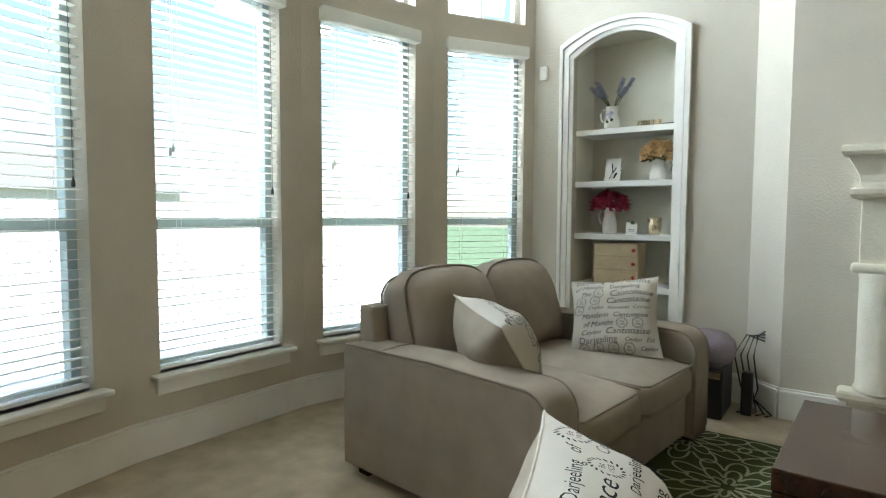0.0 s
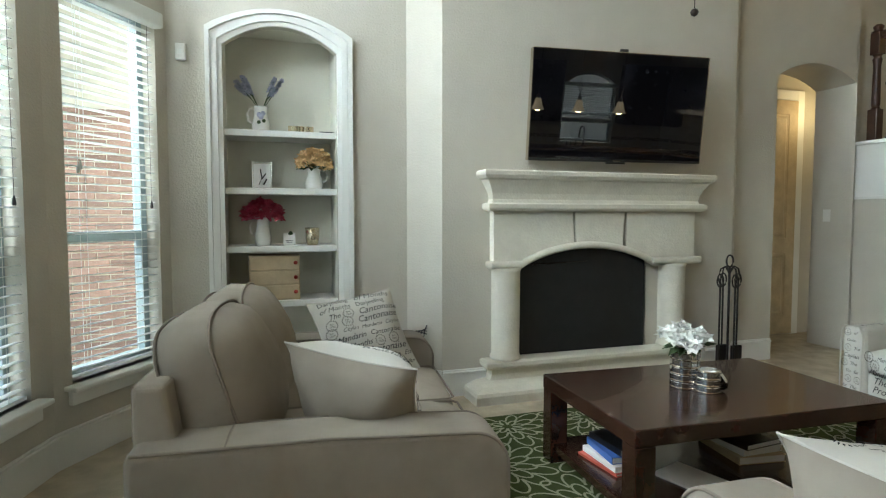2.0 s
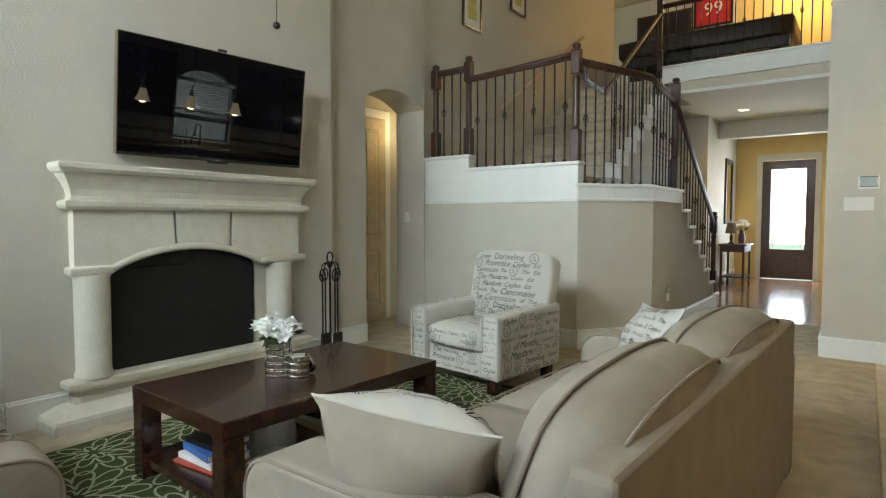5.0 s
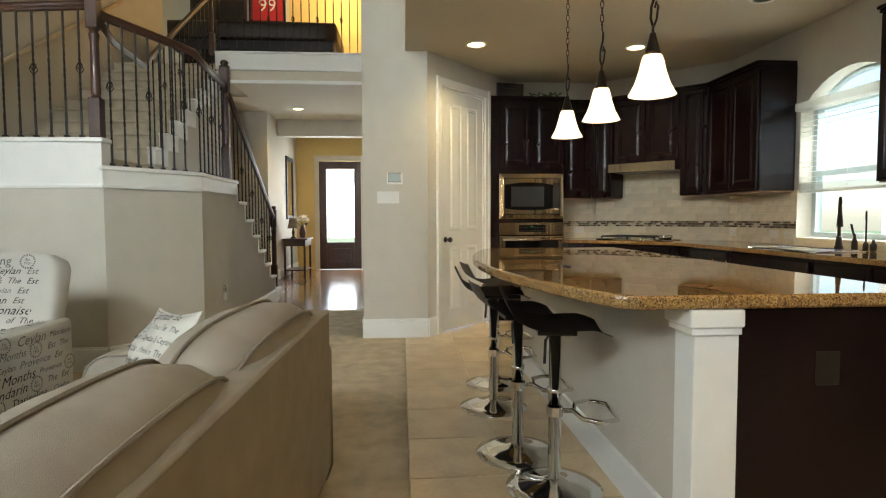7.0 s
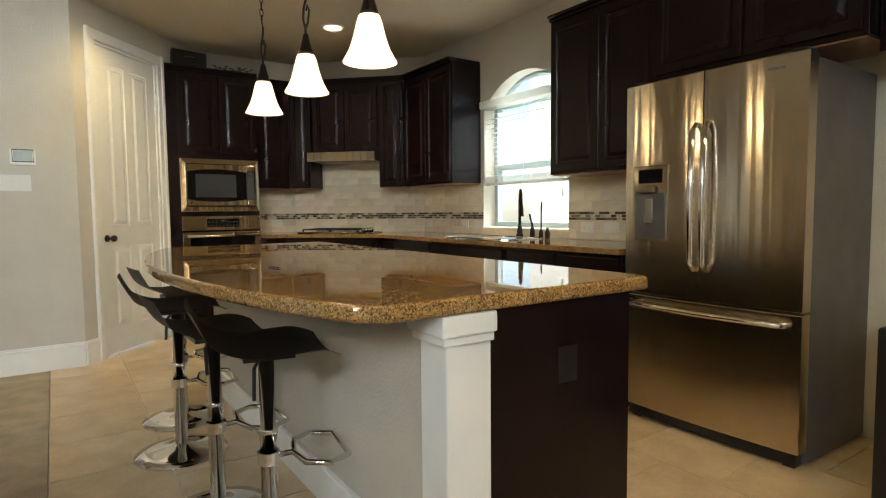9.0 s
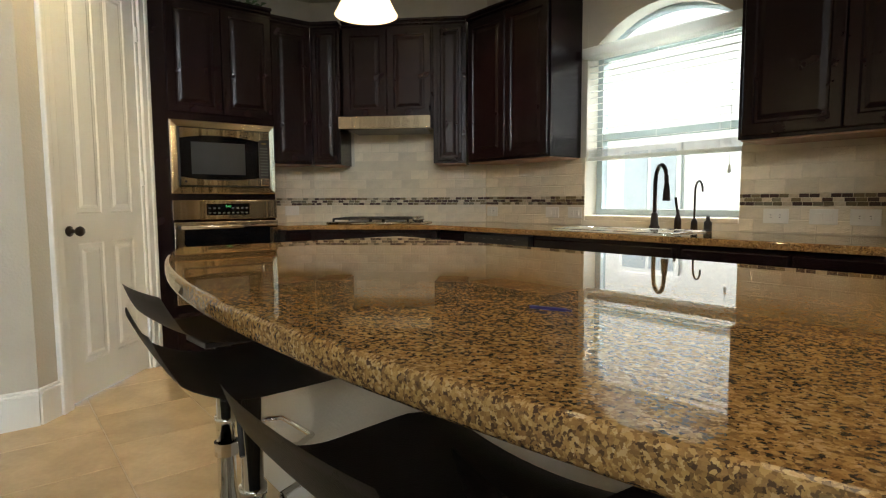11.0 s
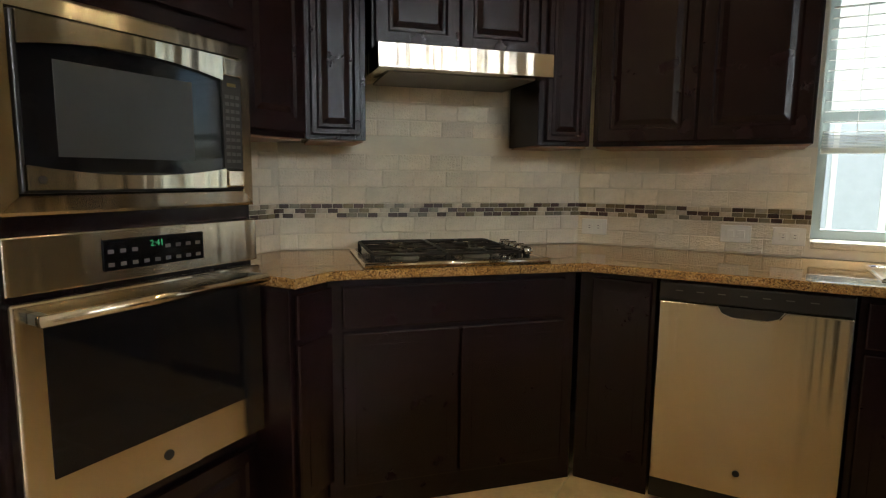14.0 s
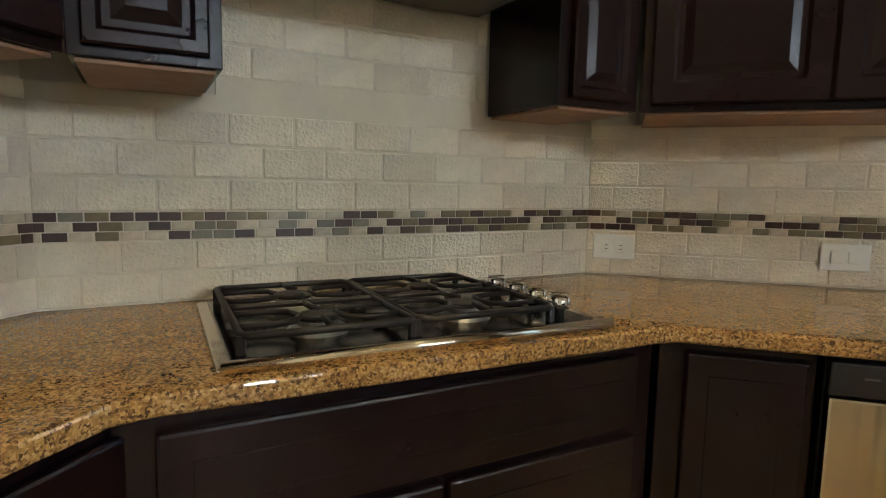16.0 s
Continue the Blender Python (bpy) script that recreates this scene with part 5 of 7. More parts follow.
part("badge", lathe([(0, 0), (0.009, 0), (0.009, 0.002), (0, 0.002)], 16), BLACK, mw, m=pose(0.085, -0.0525, 0.082, 90, 0, 0))

ov = thing("wall_oven", "stainless built-in wall oven with dark glass door", "oven", OV @ pose(0.12, -0.003, 0.385))
part("control_panel", box(0, 0.73, -0.03, 0, 0.585, 0.72, 0.004), STEEL, ov)
part("touch_panel", box(0.22, 0.52, -0.0335, -0.0302, 0.615, 0.695, 0.003), DARKGLASS, ov)
part("clock_digits", moved(words("2:41", 0.024), pose(0.37, -0.0340, 0.675, 90, 0, 0)), DIGIT, ov, "green clock digits")
for r in range(2):
    for c in range(9):
        if c not in (3, 4) or r == 0:
            piece("key", key, ov, pose(0.24 + 0.0325 * c, -0.0340, 0.63 + 0.034 * r))
part("door", box(0, 0.73, -0.045, 0, 0, 0.57, 0.006), STEEL, ov)
part("door_glass", box(0.065, 0.665, -0.048, -0.0455, 0.135, 0.52, 0.001), DARKGLASS, ov, "dark oven glass")
h = part("handle", tube([(0.03, -0.10, 0.535), (0.70, -0.10, 0.535)], 0.015, 14), STEEL, ov, "tubular steel handle", True)
for x in (0.045, 0.685):
    part("handle_bracket", box(x - 0.012, x + 0.012, -0.098, -0.045, 0.522, 0.548, 0.003), BLACK, ov)
part("badge", join(lathe([(0.013, 0), (0.015, 0), (0.015, 0.002), (0.013, 0.002)], 20), lathe([(0, 0), (0.010, 0), (0.010, 0.0015), (0, 0.0015)], 16)), BLACK, ov, m=pose(0.365, -0.0455, 0.065, 90, 0, 0))

# diagonal range corner: u along the wall to the right, n out of the wall
DG = pose(5.905, -2.655, 0, 0, 0, -135)
FU = 0.33
cabinet("dark wood upper cabinet with one raised-panel door", pose(6.12, -1.632, 0, 0, 0, -90), 0.34, 0.31, 1.385, 2.44, [(0.01, 0.33, 1.40, 2.42)], True)
cabinet("narrow dark wood upper cabinet beside the range hood", DG @ pose(-0.635, -FU, 0), 0.235, 0.31, 1.385, 2.44, [(0.02, 0.215, 1.40, 2.42)], True)
cabinet("dark wood cabinet above the range hood", DG @ pose(-0.378, -FU, 0), 0.716, 0.31, 1.74, 2.44, [(0.01, 0.358, 1.75, 2.42), (0.358, 0.706, 1.75, 2.42)], True)
cabinet("narrow dark wood upper cabinet beside the range hood", DG @ pose(0.340, -FU, 0), 0.255, 0.31, 1.385, 2.44, [(0.03, 0.225, 1.40, 2.42)], True)
cabinet("wide dark wood upper cabinet next to the window", pose(5.24, -2.85, 0, 0, 0, 180), 0.83, 0.32, 1.385, 2.44, [(0.02, 0.42, 1.40, 2.42), (0.42, 0.82, 1.40, 2.42)], True)
cabinet("dark wood upper cabinet between window and refrigerator", pose(3.20, -2.85, 0, 0, 0, 180), 0.90, 0.32, 1.385, 2.44, [(0.02, 0.45, 1.40, 2.42), (0.45, 0.88, 1.40, 2.42)], True)
cabinet("dark wood cabinet above the refrigerator", pose(2.298, -2.75, 0, 0, 0, 180), 1.05, 0.42, 1.86, 2.44, [(0.02, 0.52, 1.88, 2.42), (0.53, 1.03, 1.88, 2.42)], True)
cabinet("narrow dark wood cabinet end beyond the refrigerator", pose(1.246, -2.85, 0, 0, 0, 180), 0.30, 0.32, 1.80, 2.44, [(0.02, 0.28, 1.82, 2.42)], True)
hood = thing("range_hood", "slim stainless under-cabinet range hood", "range hood", DG @ pose(-0.375, -0.47, 1.645))
bm = moved(prism([(0, 0), (0, 0.09), (0.02, 0.095), (0.46, 0.095), (0.46, 0.02), (0.05, -0.0)], 0, 0.71), Matrix(((0, 0, 1, 0), (1, 0, 0, 0), (0, 1, 0, 0), (0, 0, 0, 1))))
part("shell", bm, STEEL, hood)
part("filter", box(0.05, 0.66, 0.06, 0.42, -0.004, 0.004), mat("greasy_filter", (0.12, 0.10, 0.08), 0.4, 0.6), hood)
part("front_lip", box(0.0, 0.71, -0.006, 0.002, 0.0, 0.012, 0.002), STEEL, hood)
part("switch", box(0.30, 0.37, -0.004, 0.004, 0.004, 0.010, 0.001), BLACK, hood)

# base cabinets
CH = 0.878
cabinet("dark wood base cabinet with drawer beside the oven", pose(5.90, -1.634, 0, 0, 0, -90), 0.21, 0.5, 0, CH, [(0.02, 0.20, 0.70, 0.86), (0.02, 0.20, 0.12, 0.69)], toe=0.0)
cabinet("dark wood diagonal base cabinet below the cooktop", DG @ pose(-0.585, -0.60, 0), 0.985, 0.45, 0, CH, [(0.05, 0.935, 0.70, 0.86), (0.05, 0.49, 0.10, 0.69), (0.495, 0.935, 0.10, 0.69)])
cabinet("dark wood base cabinet beside the dishwasher", pose(5.185, -2.53, 0, 0, 0, 180), 0.295, 0.6, 0, CH, [(0.05, 0.28, 0.12, 0.86)])
cabinet("dark wood sink base cabinet below the window", pose(4.265, -2.53, 0, 0, 0, 180), 0.95, 0.6, 0, CH, [(0.02, 0.47, 0.12, 0.69), (0.48, 0.93, 0.12, 0.69), (0.02, 0.93, 0.70, 0.86)], toe=0.1)
cabinet("dark wood base cabinet next to the refrigerator", pose(3.31, -2.53, 0, 0, 0, 180), 1.0, 0.6, 0, CH, [(0.02, 0.49, 0.12, 0.69), (0.5, 0.98, 0.12, 0.69), (0.02, 0.49, 0.70, 0.86), (0.5, 0.98, 0.70, 0.86)], toe=0.1)
dw = thing("dishwasher", "stainless dishwasher with black control strip", "dishwasher", pose(4.882, -2.525, 0, 0, 0, 180))
part("tub", box(0.002, 0.61, 0, 0.55, 0.01, 0.87), BLACK, dw)
part("door", box(0.004, 0.606, -0.03, -0.001, 0.10, 0.80, 0.006), STEEL, dw)
part("control_strip", box(0.004, 0.606, -0.028, -0.001, 0.803, 0.87, 0.004), BLACK, dw)
bm = xz([(0.20, 0.80), (0.215, 0.775), (0.25, 0.762), (0.36, 0.762), (0.395, 0.775), (0.41, 0.80)], -0.036, -0.0305)
part("pocket_handle", bm, BLACK, dw)
part("handle_edge", tube([(0.20, -0.034, 0.80), (0.215, -0.034, 0.775), (0.25, -0.034, 0.762), (0.36, -0.034, 0.762), (0.395, -0.034, 0.775), (0.41, -0.034, 0.80)], 0.004, 6), CHROME, dw)
part("badge", lathe([(0, 0), (0.012, 0), (0.012, 0.002), (0, 0.002)], 16), BLACK, dw, m=pose(0.30, -0.031, 0.19, 90, 0, 0))
for k in range(7):
    part("print_mark", box(0.06 + 0.07 * k, 0.085 + 0.07 * k, -0.0288, -0.0282, 0.84, 0.844), INKG, dw)

# worktop
poly = [(6.428, -1.632), (5.87, -1.632), (5.87, -1.80), (5.845, -1.84), (5.20, -2.455), (5.15, -2.49), (2.305, -2.49), (2.305, -3.179), (5.378, -3.179), (6.428, -2.129)]
solid("worktop", prism(poly[::-1], 0.88, 0.915, 0.007), GRANITE, "polished brown granite worktop along the wall", "worktop")
sink = thing("sink", "stainless undermount double sink in the worktop", "sink", pose(3.80, -2.80, 0.916))
part("rim", tube([(x, y, 0.0) for x, y in ((-0.36, -0.20), (0.36, -0.20), (0.39, -0.17), (0.39, 0.17), (0.36, 0.20), (-0.36, 0.20), (-0.39, 0.17), (-0.39, -0.17))], 0.008, 8, True), CHROME, sink)
part("bowl", box(-0.38, -0.01, -0.19, 0.19, 0.0005, 0.003), STEEL, sink)
part("bowl", box(0.01, 0.38, -0.19, 0.19, 0.0005, 0.003), STEEL, sink)
fc = thing("kitchen_faucet", "dark bronze gooseneck pull-down faucet", "faucet", pose(3.78, -3.08, 0.916, 0, 0, 52))
part("body", lathe([(0.03, 0), (0.032, 0.01), (0.024, 0.03), (0.02, 0.09), (0.014, 0.10), (0, 0.10)], 16), BRONZE, fc, smooth=True)
part("spout", tube([(0, 0, 0.09), (0, 0, 0.28)] + [(0, 0.085 - 0.085 * math.cos(a * math.pi / 10), 0.28 + 0.10 * math.sin(a * math.pi / 10)) for a in range(1, 10)] + [(0, 0.17, 0.26)], 0.0125, 12), BRONZE, fc, smooth=True)
part("spray_head", moved(lathe([(0.013, 0.10), (0.018, 0.06), (0.022, 0.0), (0, 0.0)], 14), Matrix.Translation((0, 0.172, 0.17))), BRONZE, fc, smooth=True)
sp = thing("soap_dispenser", "small dark bronze side handle by the faucet", "dispenser", pose(3.63, -3.08, 0.916))
part("body", lathe([(0.022, 0), (0.02, 0.06), (0.01, 0.09), (0.008, 0.12), (0, 0.12)], 14), BRONZE, sp, smooth=True)
part("lever", tube([(0, 0, 0.09), (0, 0.02, 0.15), (0, 0.03, 0.19)], 0.008), BRONZE, sp)
ff = thing("filter_tap", "slim dark bronze filtered-water tap", "faucet", pose(3.53, -3.08, 0.916, 0, 0, 48))
part("body", lathe([(0.02, 0), (0.018, 0.05), (0.008, 0.07), (0, 0.07)], 14), BRONZE, ff, smooth=True)
part("spout", tube([(0, 0, 0.06), (0, 0, 0.22)] + [(0, 0.055 - 0.055 * math.cos(a * math.pi / 8), 0.22 + 0.06 * math.sin(a * math.pi / 8)) for a in range(1, 9)], 0.006, 10), BRONZE, ff, smooth=True)
sp = thing("sink_bottle", "small black soap pump by the faucet", "bottle", pose(3.44, -3.06, 0.916))
part("body", lathe([(0.022, 0), (0.022, 0.05), (0.012, 0.06), (0.01, 0.085), (0, 0.085)], 14), BLACK, sp, smooth=True)

# cooktop
ck = thing("gas_cooktop", "four-burner stainless gas cooktop with black grates", "cooktop", DG @ pose(-0.452, -0.588, 0.916, 0, 0, -1.5))
# steel of the pan, darkened in colour for the reflection of the grates
DIMSTEEL = mat("grate_reflection_steel", (0.16, 0.15, 0.14), 0.16, 1.0, var=0.1)
BURNER = mat("burner_steel", (0.3, 0.3, 0.3), 0.3, 1.0)
part("pan", box(0, 0.737, 0.0, 0.50, 0.0, 0.010, 0.004), STEEL, ck)
part("front_edge", tube([(0.006, 0.006, 0.009), (0.731, 0.006, 0.009)], 0.011, 10), STEEL, ck, "rolled bright steel front edge", True)
part("well", box(0.022, 0.715, 0.028, 0.488, 0.0102, 0.0120, 0.001, 1), DIMSTEEL, ck)
for gx in (0.04, 0.335):
    x1, yf, yb, zt = gx + 0.285, 0.045, 0.475, 0.042
    g = part("grate", tube([(gx + 0.012, yf, zt), (x1 - 0.012, yf, zt), (x1, yf + 0.012, zt), (x1, yb - 0.012, zt), (x1 - 0.012, yb, zt), (gx + 0.012, yb, zt), (gx, yb - 0.012, zt), (gx, yf + 0.012, zt)], 0.0065, 8, True), IRON, ck, "cast-iron grate", True)
    part("grate_bar", tube([(gx, 0.26, zt), (x1, 0.26, zt)], 0.0065, 6), IRON, g)
    gc = (gx + x1) / 2
    for y in (0.155, 0.365):
        for sx in (-1, 1):
            e = gx if sx < 0 else x1
            part("grate_finger", tube([(e, y - 0.045, zt), (gc + sx * 0.085, y - 0.05, zt), (gc + sx * 0.045, y - 0.035, zt), (gc + sx * 0.032, y, zt), (gc + sx * 0.045, y + 0.035, zt), (gc + sx * 0.085, y + 0.05, zt), (e, y + 0.045, zt)], 0.006, 6), IRON, g, smooth=True)
        for sy in (-1, 1):
            e = (yf if sy < 0 else 0.26) if y < 0.26 else (0.26 if sy < 0 else yb)
            part("grate_finger", tube([(gc, e, zt), (gc, y + sy * 0.045, zt + 0.004), (gc + 0.012, y + sy * 0.03, zt + 0.002)], 0.006, 6), IRON, g, smooth=True)
        bu = part("burner", moved(lathe([(0.056, 0), (0.05, 0.010), (0.037, 0.014), (0.036, 0.022), (0, 0.023)], 20), Matrix.Translation((gc, y, 0.0121))), BURNER, ck)
        part("burner_cap", moved(lathe([(0.039, 0.0), (0.040, 0.005), (0.034, 0.008), (0, 0.009)], 20), Matrix.Translation((gc, y, 0.0353))), IRON, bu)
    for x in (gx, x1):
        for y in (yf + 0.012, yb - 0.012):
            part("grate_foot", tube([(x, y, 0.0122), (x, y, zt)], 0.0085, 8), IRON, g)
for k in range(4):
    kn = part("knob", moved(lathe([(0.014, 0), (0.014, 0.012), (0.024, 0.014), (0.026, 0.018), (0.025, 0.036), (0.021, 0.040), (0, 0.041)], 20), Matrix.Translation((0.672, 0.10 + 0.082 * k, 0.0121))), CHROME, ck, "chrome control knob", True)
    part("grip", box(0.672 - 0.022, 0.672 + 0.022, 0.10 + 0.082 * k - 0.004, 0.10 + 0.082 * k + 0.004, 0.0535, 0.058, 0.0015), CHROME, kn)

# island
isl = thing("kitchen_island", "kitchen island with white front wall and dark cabinets", "island")
part("knee_wall", box(1.47, 4.12, -0.86, -0.735, 0, 0.872, 0.003), WALL, isl, "beige painted knee wall")
part("corner_post", join(box(1.425, 1.55, -0.862, -0.715, 0, 0.79, 0.004), box(1.412, 1.57, -0.865, -0.70, 0.79, 0.815, 0.005), box(1.402, 1.58, -0.868, -0.69, 0.815, 0.872, 0.006)), WHITE, isl, "white post with capital")
part("baseboard", join(box(1.55, 4.12, -0.734, -0.717, 0, 0.14, 0.003), box(1.55, 4.12, -0.734, -0.711, 0.14, 0.155, 0.004)), WHITE, isl)
part("end_panel", box(1.43, 1.47, -1.45, -0.864, 0, 0.872, 0.003), WOOD, isl)
part("outlet_plate", box(1.426, 1.43, -1.20, -1.12, 0.62, 0.73, 0.002), BLACK, isl)
part("body", box(1.472, 4.12, -1.45, -0.862, 0.0, 0.872, 0.003), WOOD, isl)
for k in range(5):
    part("door", panel_door(0.50, 0.72), WOOD, isl, m=pose(4.06 - 0.52 * k, -1.4505, 0.12, 0, 0, 180) @ pose(0, -0.0, 0))
n = 22
front = [(1.40 + 0.03, -0.50)] + [(1.45 + (4.20 - 1.45) * i / n, -0.47 + 0.245 * (1 - (2 * i / n - 1) ** 2) ** 0.9) for i in range(n + 1)] + [(4.245, -0.50), (4.25, -0.54)]
poly = [(1.40, -0.53)] + front + [(4.25, -1.50), (4.22, -1.53), (1.43, -1.53), (1.40, -1.50)]
tp = solid("island_top", prism(poly, 0.873, 0.918, 0.012), GRANITE, "polished brown granite island top with bowed front", "countertop")
solid("pen", join(tube([(0, 0, 0.005), (0.10, 0.02, 0.005)], 0.005), tube([(0.10, 0.02, 0.005), (0.115, 0.023, 0.004)], 0.003)), mat("navy_plastic", (0.02, 0.02, 0.12), 0.3), "dark blue pen lying on the island", "pen", m=pose(2.50, -0.60, 0.9185, 0, 0, 190) @ Matrix.Diagonal((0.6, 0.6, 0.6, 1)))


def stool(x, y, rz):
    s = thing("bar_stool", "dark leather bar stool on a chrome pedestal", "bar stool", pose(x, y, 0, 0, 0, rz), "bar stools at the island")
    part("base_plate", lathe([(0, 0), (0.205, 0), (0.205, 0.008), (0.15, 0.02), (0.06, 0.035), (0.035, 0.05), (0, 0.05)], 36), CHROME, s, smooth=True)
    part("column", lathe([(0.028, 0.045), (0.028, 0.42), (0.032, 0.42), (0.032, 0.44), (0.025, 0.44), (0.025, 0.676), (0, 0.676)], 18), CHROME, s, smooth=True)
    part("footrest", tube([(0, 0.03, 0.34), (0.0, 0.08, 0.34), (0.10, 0.10, 0.34), (0.14, 0.17, 0.34), (0.10, 0.24, 0.34), (-0.10, 0.24, 0.34), (-0.14, 0.17, 0.34), (-0.10, 0.10, 0.34), (0.0, 0.08, 0.34)], 0.010, 8), CHROME, s, smooth=True)
    part("footrest_collar", lathe([(0.036, 0.32), (0.036, 0.36), (0.029, 0.36), (0.029, 0.32)], 16), CHROME, s)
    part("height_lever", tube([(0.0, -0.02, 0.67), (0.09, -0.05, 0.66), (0.15, -0.06, 0.58)], 0.006), BLACK, s)
    part("mount_plate", box(-0.08, 0.08, -0.08, 0.08, 0.676, 0.694, 0.003), BLACK, s)
    bm = bmesh.new()
    nx, ny = 12, 22
    g = {}
    for i in range(nx + 1):
        for j in range(ny + 1):
            u, v = i / nx * 2 - 1, j / ny
            yy = 0.20 - 0.38 * min(v / 0.76, 1) - (0.055 * max(0, v - 0.76) / 0.24)
            zz = 0.706 + 0.022 * u * u * (1 - v) - 0.03 * (1 - min(1, v / 0.18)) ** 1.6 + 0.15 * max(0, (v - 0.48) / 0.52) ** 1.8
            g[i, j] = bm.verts.new((u * (0.215 - 0.05 * max(0, v - 0.5) ** 2) * (1 - 0.12 * max(0, 0.2 - v) / 0.2 - 0.10 * max(0, v - 0.85) / 0.15 * u * u), yy + 0.03 * u * u * max(0, v - 0.6), zz))
    for i in range(nx):
        for j in range(ny):
            bm.faces.new((g[i, j], g[i, j + 1], g[i + 1, j + 1], g[i + 1, j]))
    r = bmesh.ops.solidify(bm, geom=bm.faces[:], thickness=0.032)
    bmesh.ops.recalc_face_normals(bm, faces=bm.faces[:])
    part("seat_shell", bm, LEATHER, s, smooth=True)
    return s


for x, y, r in ((2.07, -0.45, 172), (2.45, -0.37, 182), (3.14, -0.36, 176), (3.62, -0.45, 184)):
    stool(x, y, r)

# pendants
for k, x in enumerate((3.527, 2.867, 2.216)):
    p = thing("pendant_light", "lit bell-shaped glass pendant on a bronze chain", "pendant light", pose(x, -0.92, 0), "pendants over the island")
    part("shade", lathe([(0.103, 1.70), (0.097, 1.71), (0.076, 1.75), (0.060, 1.80), (0.048, 1.85), (0.04, 1.872), (0.036, 1.872), (0.044, 1.85), (0.056, 1.80), (0.072, 1.75), (0.093, 1.708)], 28), SHADEG, p, "glowing amber-white glass shade", True)
    part("socket", lathe([(0.03, 1.868), (0.035, 1.885), (0.02, 1.935), (0.012, 1.97), (0, 1.97)], 14), BRONZE, p)
    part("scroll_rod", tube([(0, 0, 1.96), (0, 0, 2.0), (0.025, 0, 2.04), (0.02, 0, 2.09), (-0.015, 0, 2.13), (-0.02, 0, 2.17), (0.0, 0, 2.20)], 0.006), BRONZE, p, smooth=True)
    part("scroll", tube([(0.0, 0, 1.99), (-0.035, 0, 2.02), (-0.05, 0, 2.07), (-0.03, 0, 2.095), (-0.015, 0, 2.075)], 0.005), BRONZE, p, smooth=True)
    nl = 14
    for q in range(nl):
        z = 2.20 + (HK - 2.22) * (q + 0.5) / nl
        a = (q % 2) * 1.571
        part("chain_link", tube([(0.010 * math.cos(b * 0.785) * math.cos(a), 0.010 * math.cos(b * 0.785) * math.sin(a), z + 0.024 * math.sin(b * 0.785)) for b in range(8)], 0.0028, 5, True), BRONZE, p)
    part("canopy", lathe([(0, HK - 0.03), (0.03, HK - 0.03), (0.06, HK - 0.012), (0.065, HK - 0.001), (0, HK - 0.001)], 20), BRONZE, p)
    lob, ldat = lamp("pendant_lamp", "POINT", pose(x, -0.92, 1.735), 8, WARM)
    ldat.shadow_soft_size = 0.06

# refrigerator
fr = thing("refrigerator", "stainless french-door refrigerator with bottom freezer", "refrigerator", pose(2.262, -2.49, 0, 0, 0, 180))
part("cabinet_body", box(0.004, 0.906, 0.07, 0.68, 0.02, 1.765, 0.006), mat("grey_side_metal", (0.16, 0.155, 0.15), 0.4, 0.5), fr)


def fr_door(x0, x1, z0, z1):
    bm = bmesh.new()
    n = 10
    a = []
    for i in range(n + 1):
        x = x0 + (x1 - x0) * i / n
        a.append((x, -0.014 * (1 - (2 * (x - 0.004) / 0.902 - 1) ** 2) * 1.3 - 0.004))
    out = [(x0, 0.068)] + a + [(x1, 0.068)]
    return prism(out, z0, z1, 0.004)


part("door", fr_door(0.004, 0.452, 0.69, 1.785), STEEL, fr)
part("door", fr_door(0.458, 0.906, 0.69, 1.785), STEEL, fr)
part("freezer_drawer", fr_door(0.004, 0.906, 0.075, 0.68), STEEL, fr)
part("kick_grille", box(0.02, 0.89, 0.02, 0.08, 0.012, 0.072, 0.004), BLACK, fr)
for x in (0.425, 0.485):
    part("handle", tube([(x, -0.03, 0.84), (x, -0.065, 0.88), (x, -0.078, 1.18), (x, -0.065, 1.50), (x, -0.03, 1.54)], 0.014, 12), CHROME, fr, "tall curved steel handle", True)
part("drawer_handle", tube([(0.06, -0.03, 0.635), (0.08, -0.06, 0.635), (0.455, -0.085, 0.635), (0.83, -0.06, 0.635), (0.85, -0.03, 0.635)], 0.014, 12), CHROME, fr, smooth=True)
d = part("dispenser", box(0.065, 0.275, -0.026, -0.012, 0.97, 1.36, 0.006), STEEL, fr, "water and ice dispenser")
part("dispenser_recess", box(0.082, 0.258, -0.030, -0.0262, 0.985, 1.22, 0.003), mat("recess_grey", (0.08, 0.078, 0.075), 0.3), d)
part("display", box(0.10, 0.24, -0.030, -0.0262, 1.27, 1.34, 0.002), DARKGLASS, d)
part("spigot", box(0.13, 0.21, -0.045, -0.0302, 1.215, 1.255, 0.006), STEEL, d)
part("paddle", box(0.145, 0.195, -0.040, -0.0302, 1.06, 1.19, 0.006), CHROME, d)
part("badge", box(0.74, 0.81, -0.016, -0.012, 1.725, 1.737), INKG, fr)
for x in (0.04, 0.83):
    part("hinge_cover", box(x, x + 0.06, 0.0, 0.10, 1.786, 1.80, 0.004), BLACK, fr)
    part("foot", box(x, x + 0.05, 0.03, 0.08, 0.0, 0.02, 0.003), BLACK, fr)
bl = thing("black_cabinet", "low black cabinet with rounded top beside the refrigerator", "cabinet", pose(0.30, -2.98, 0))
part("body", box(0, 0.75, 0, 0.62, 0, 0.70, 0.012), BLACK, bl)
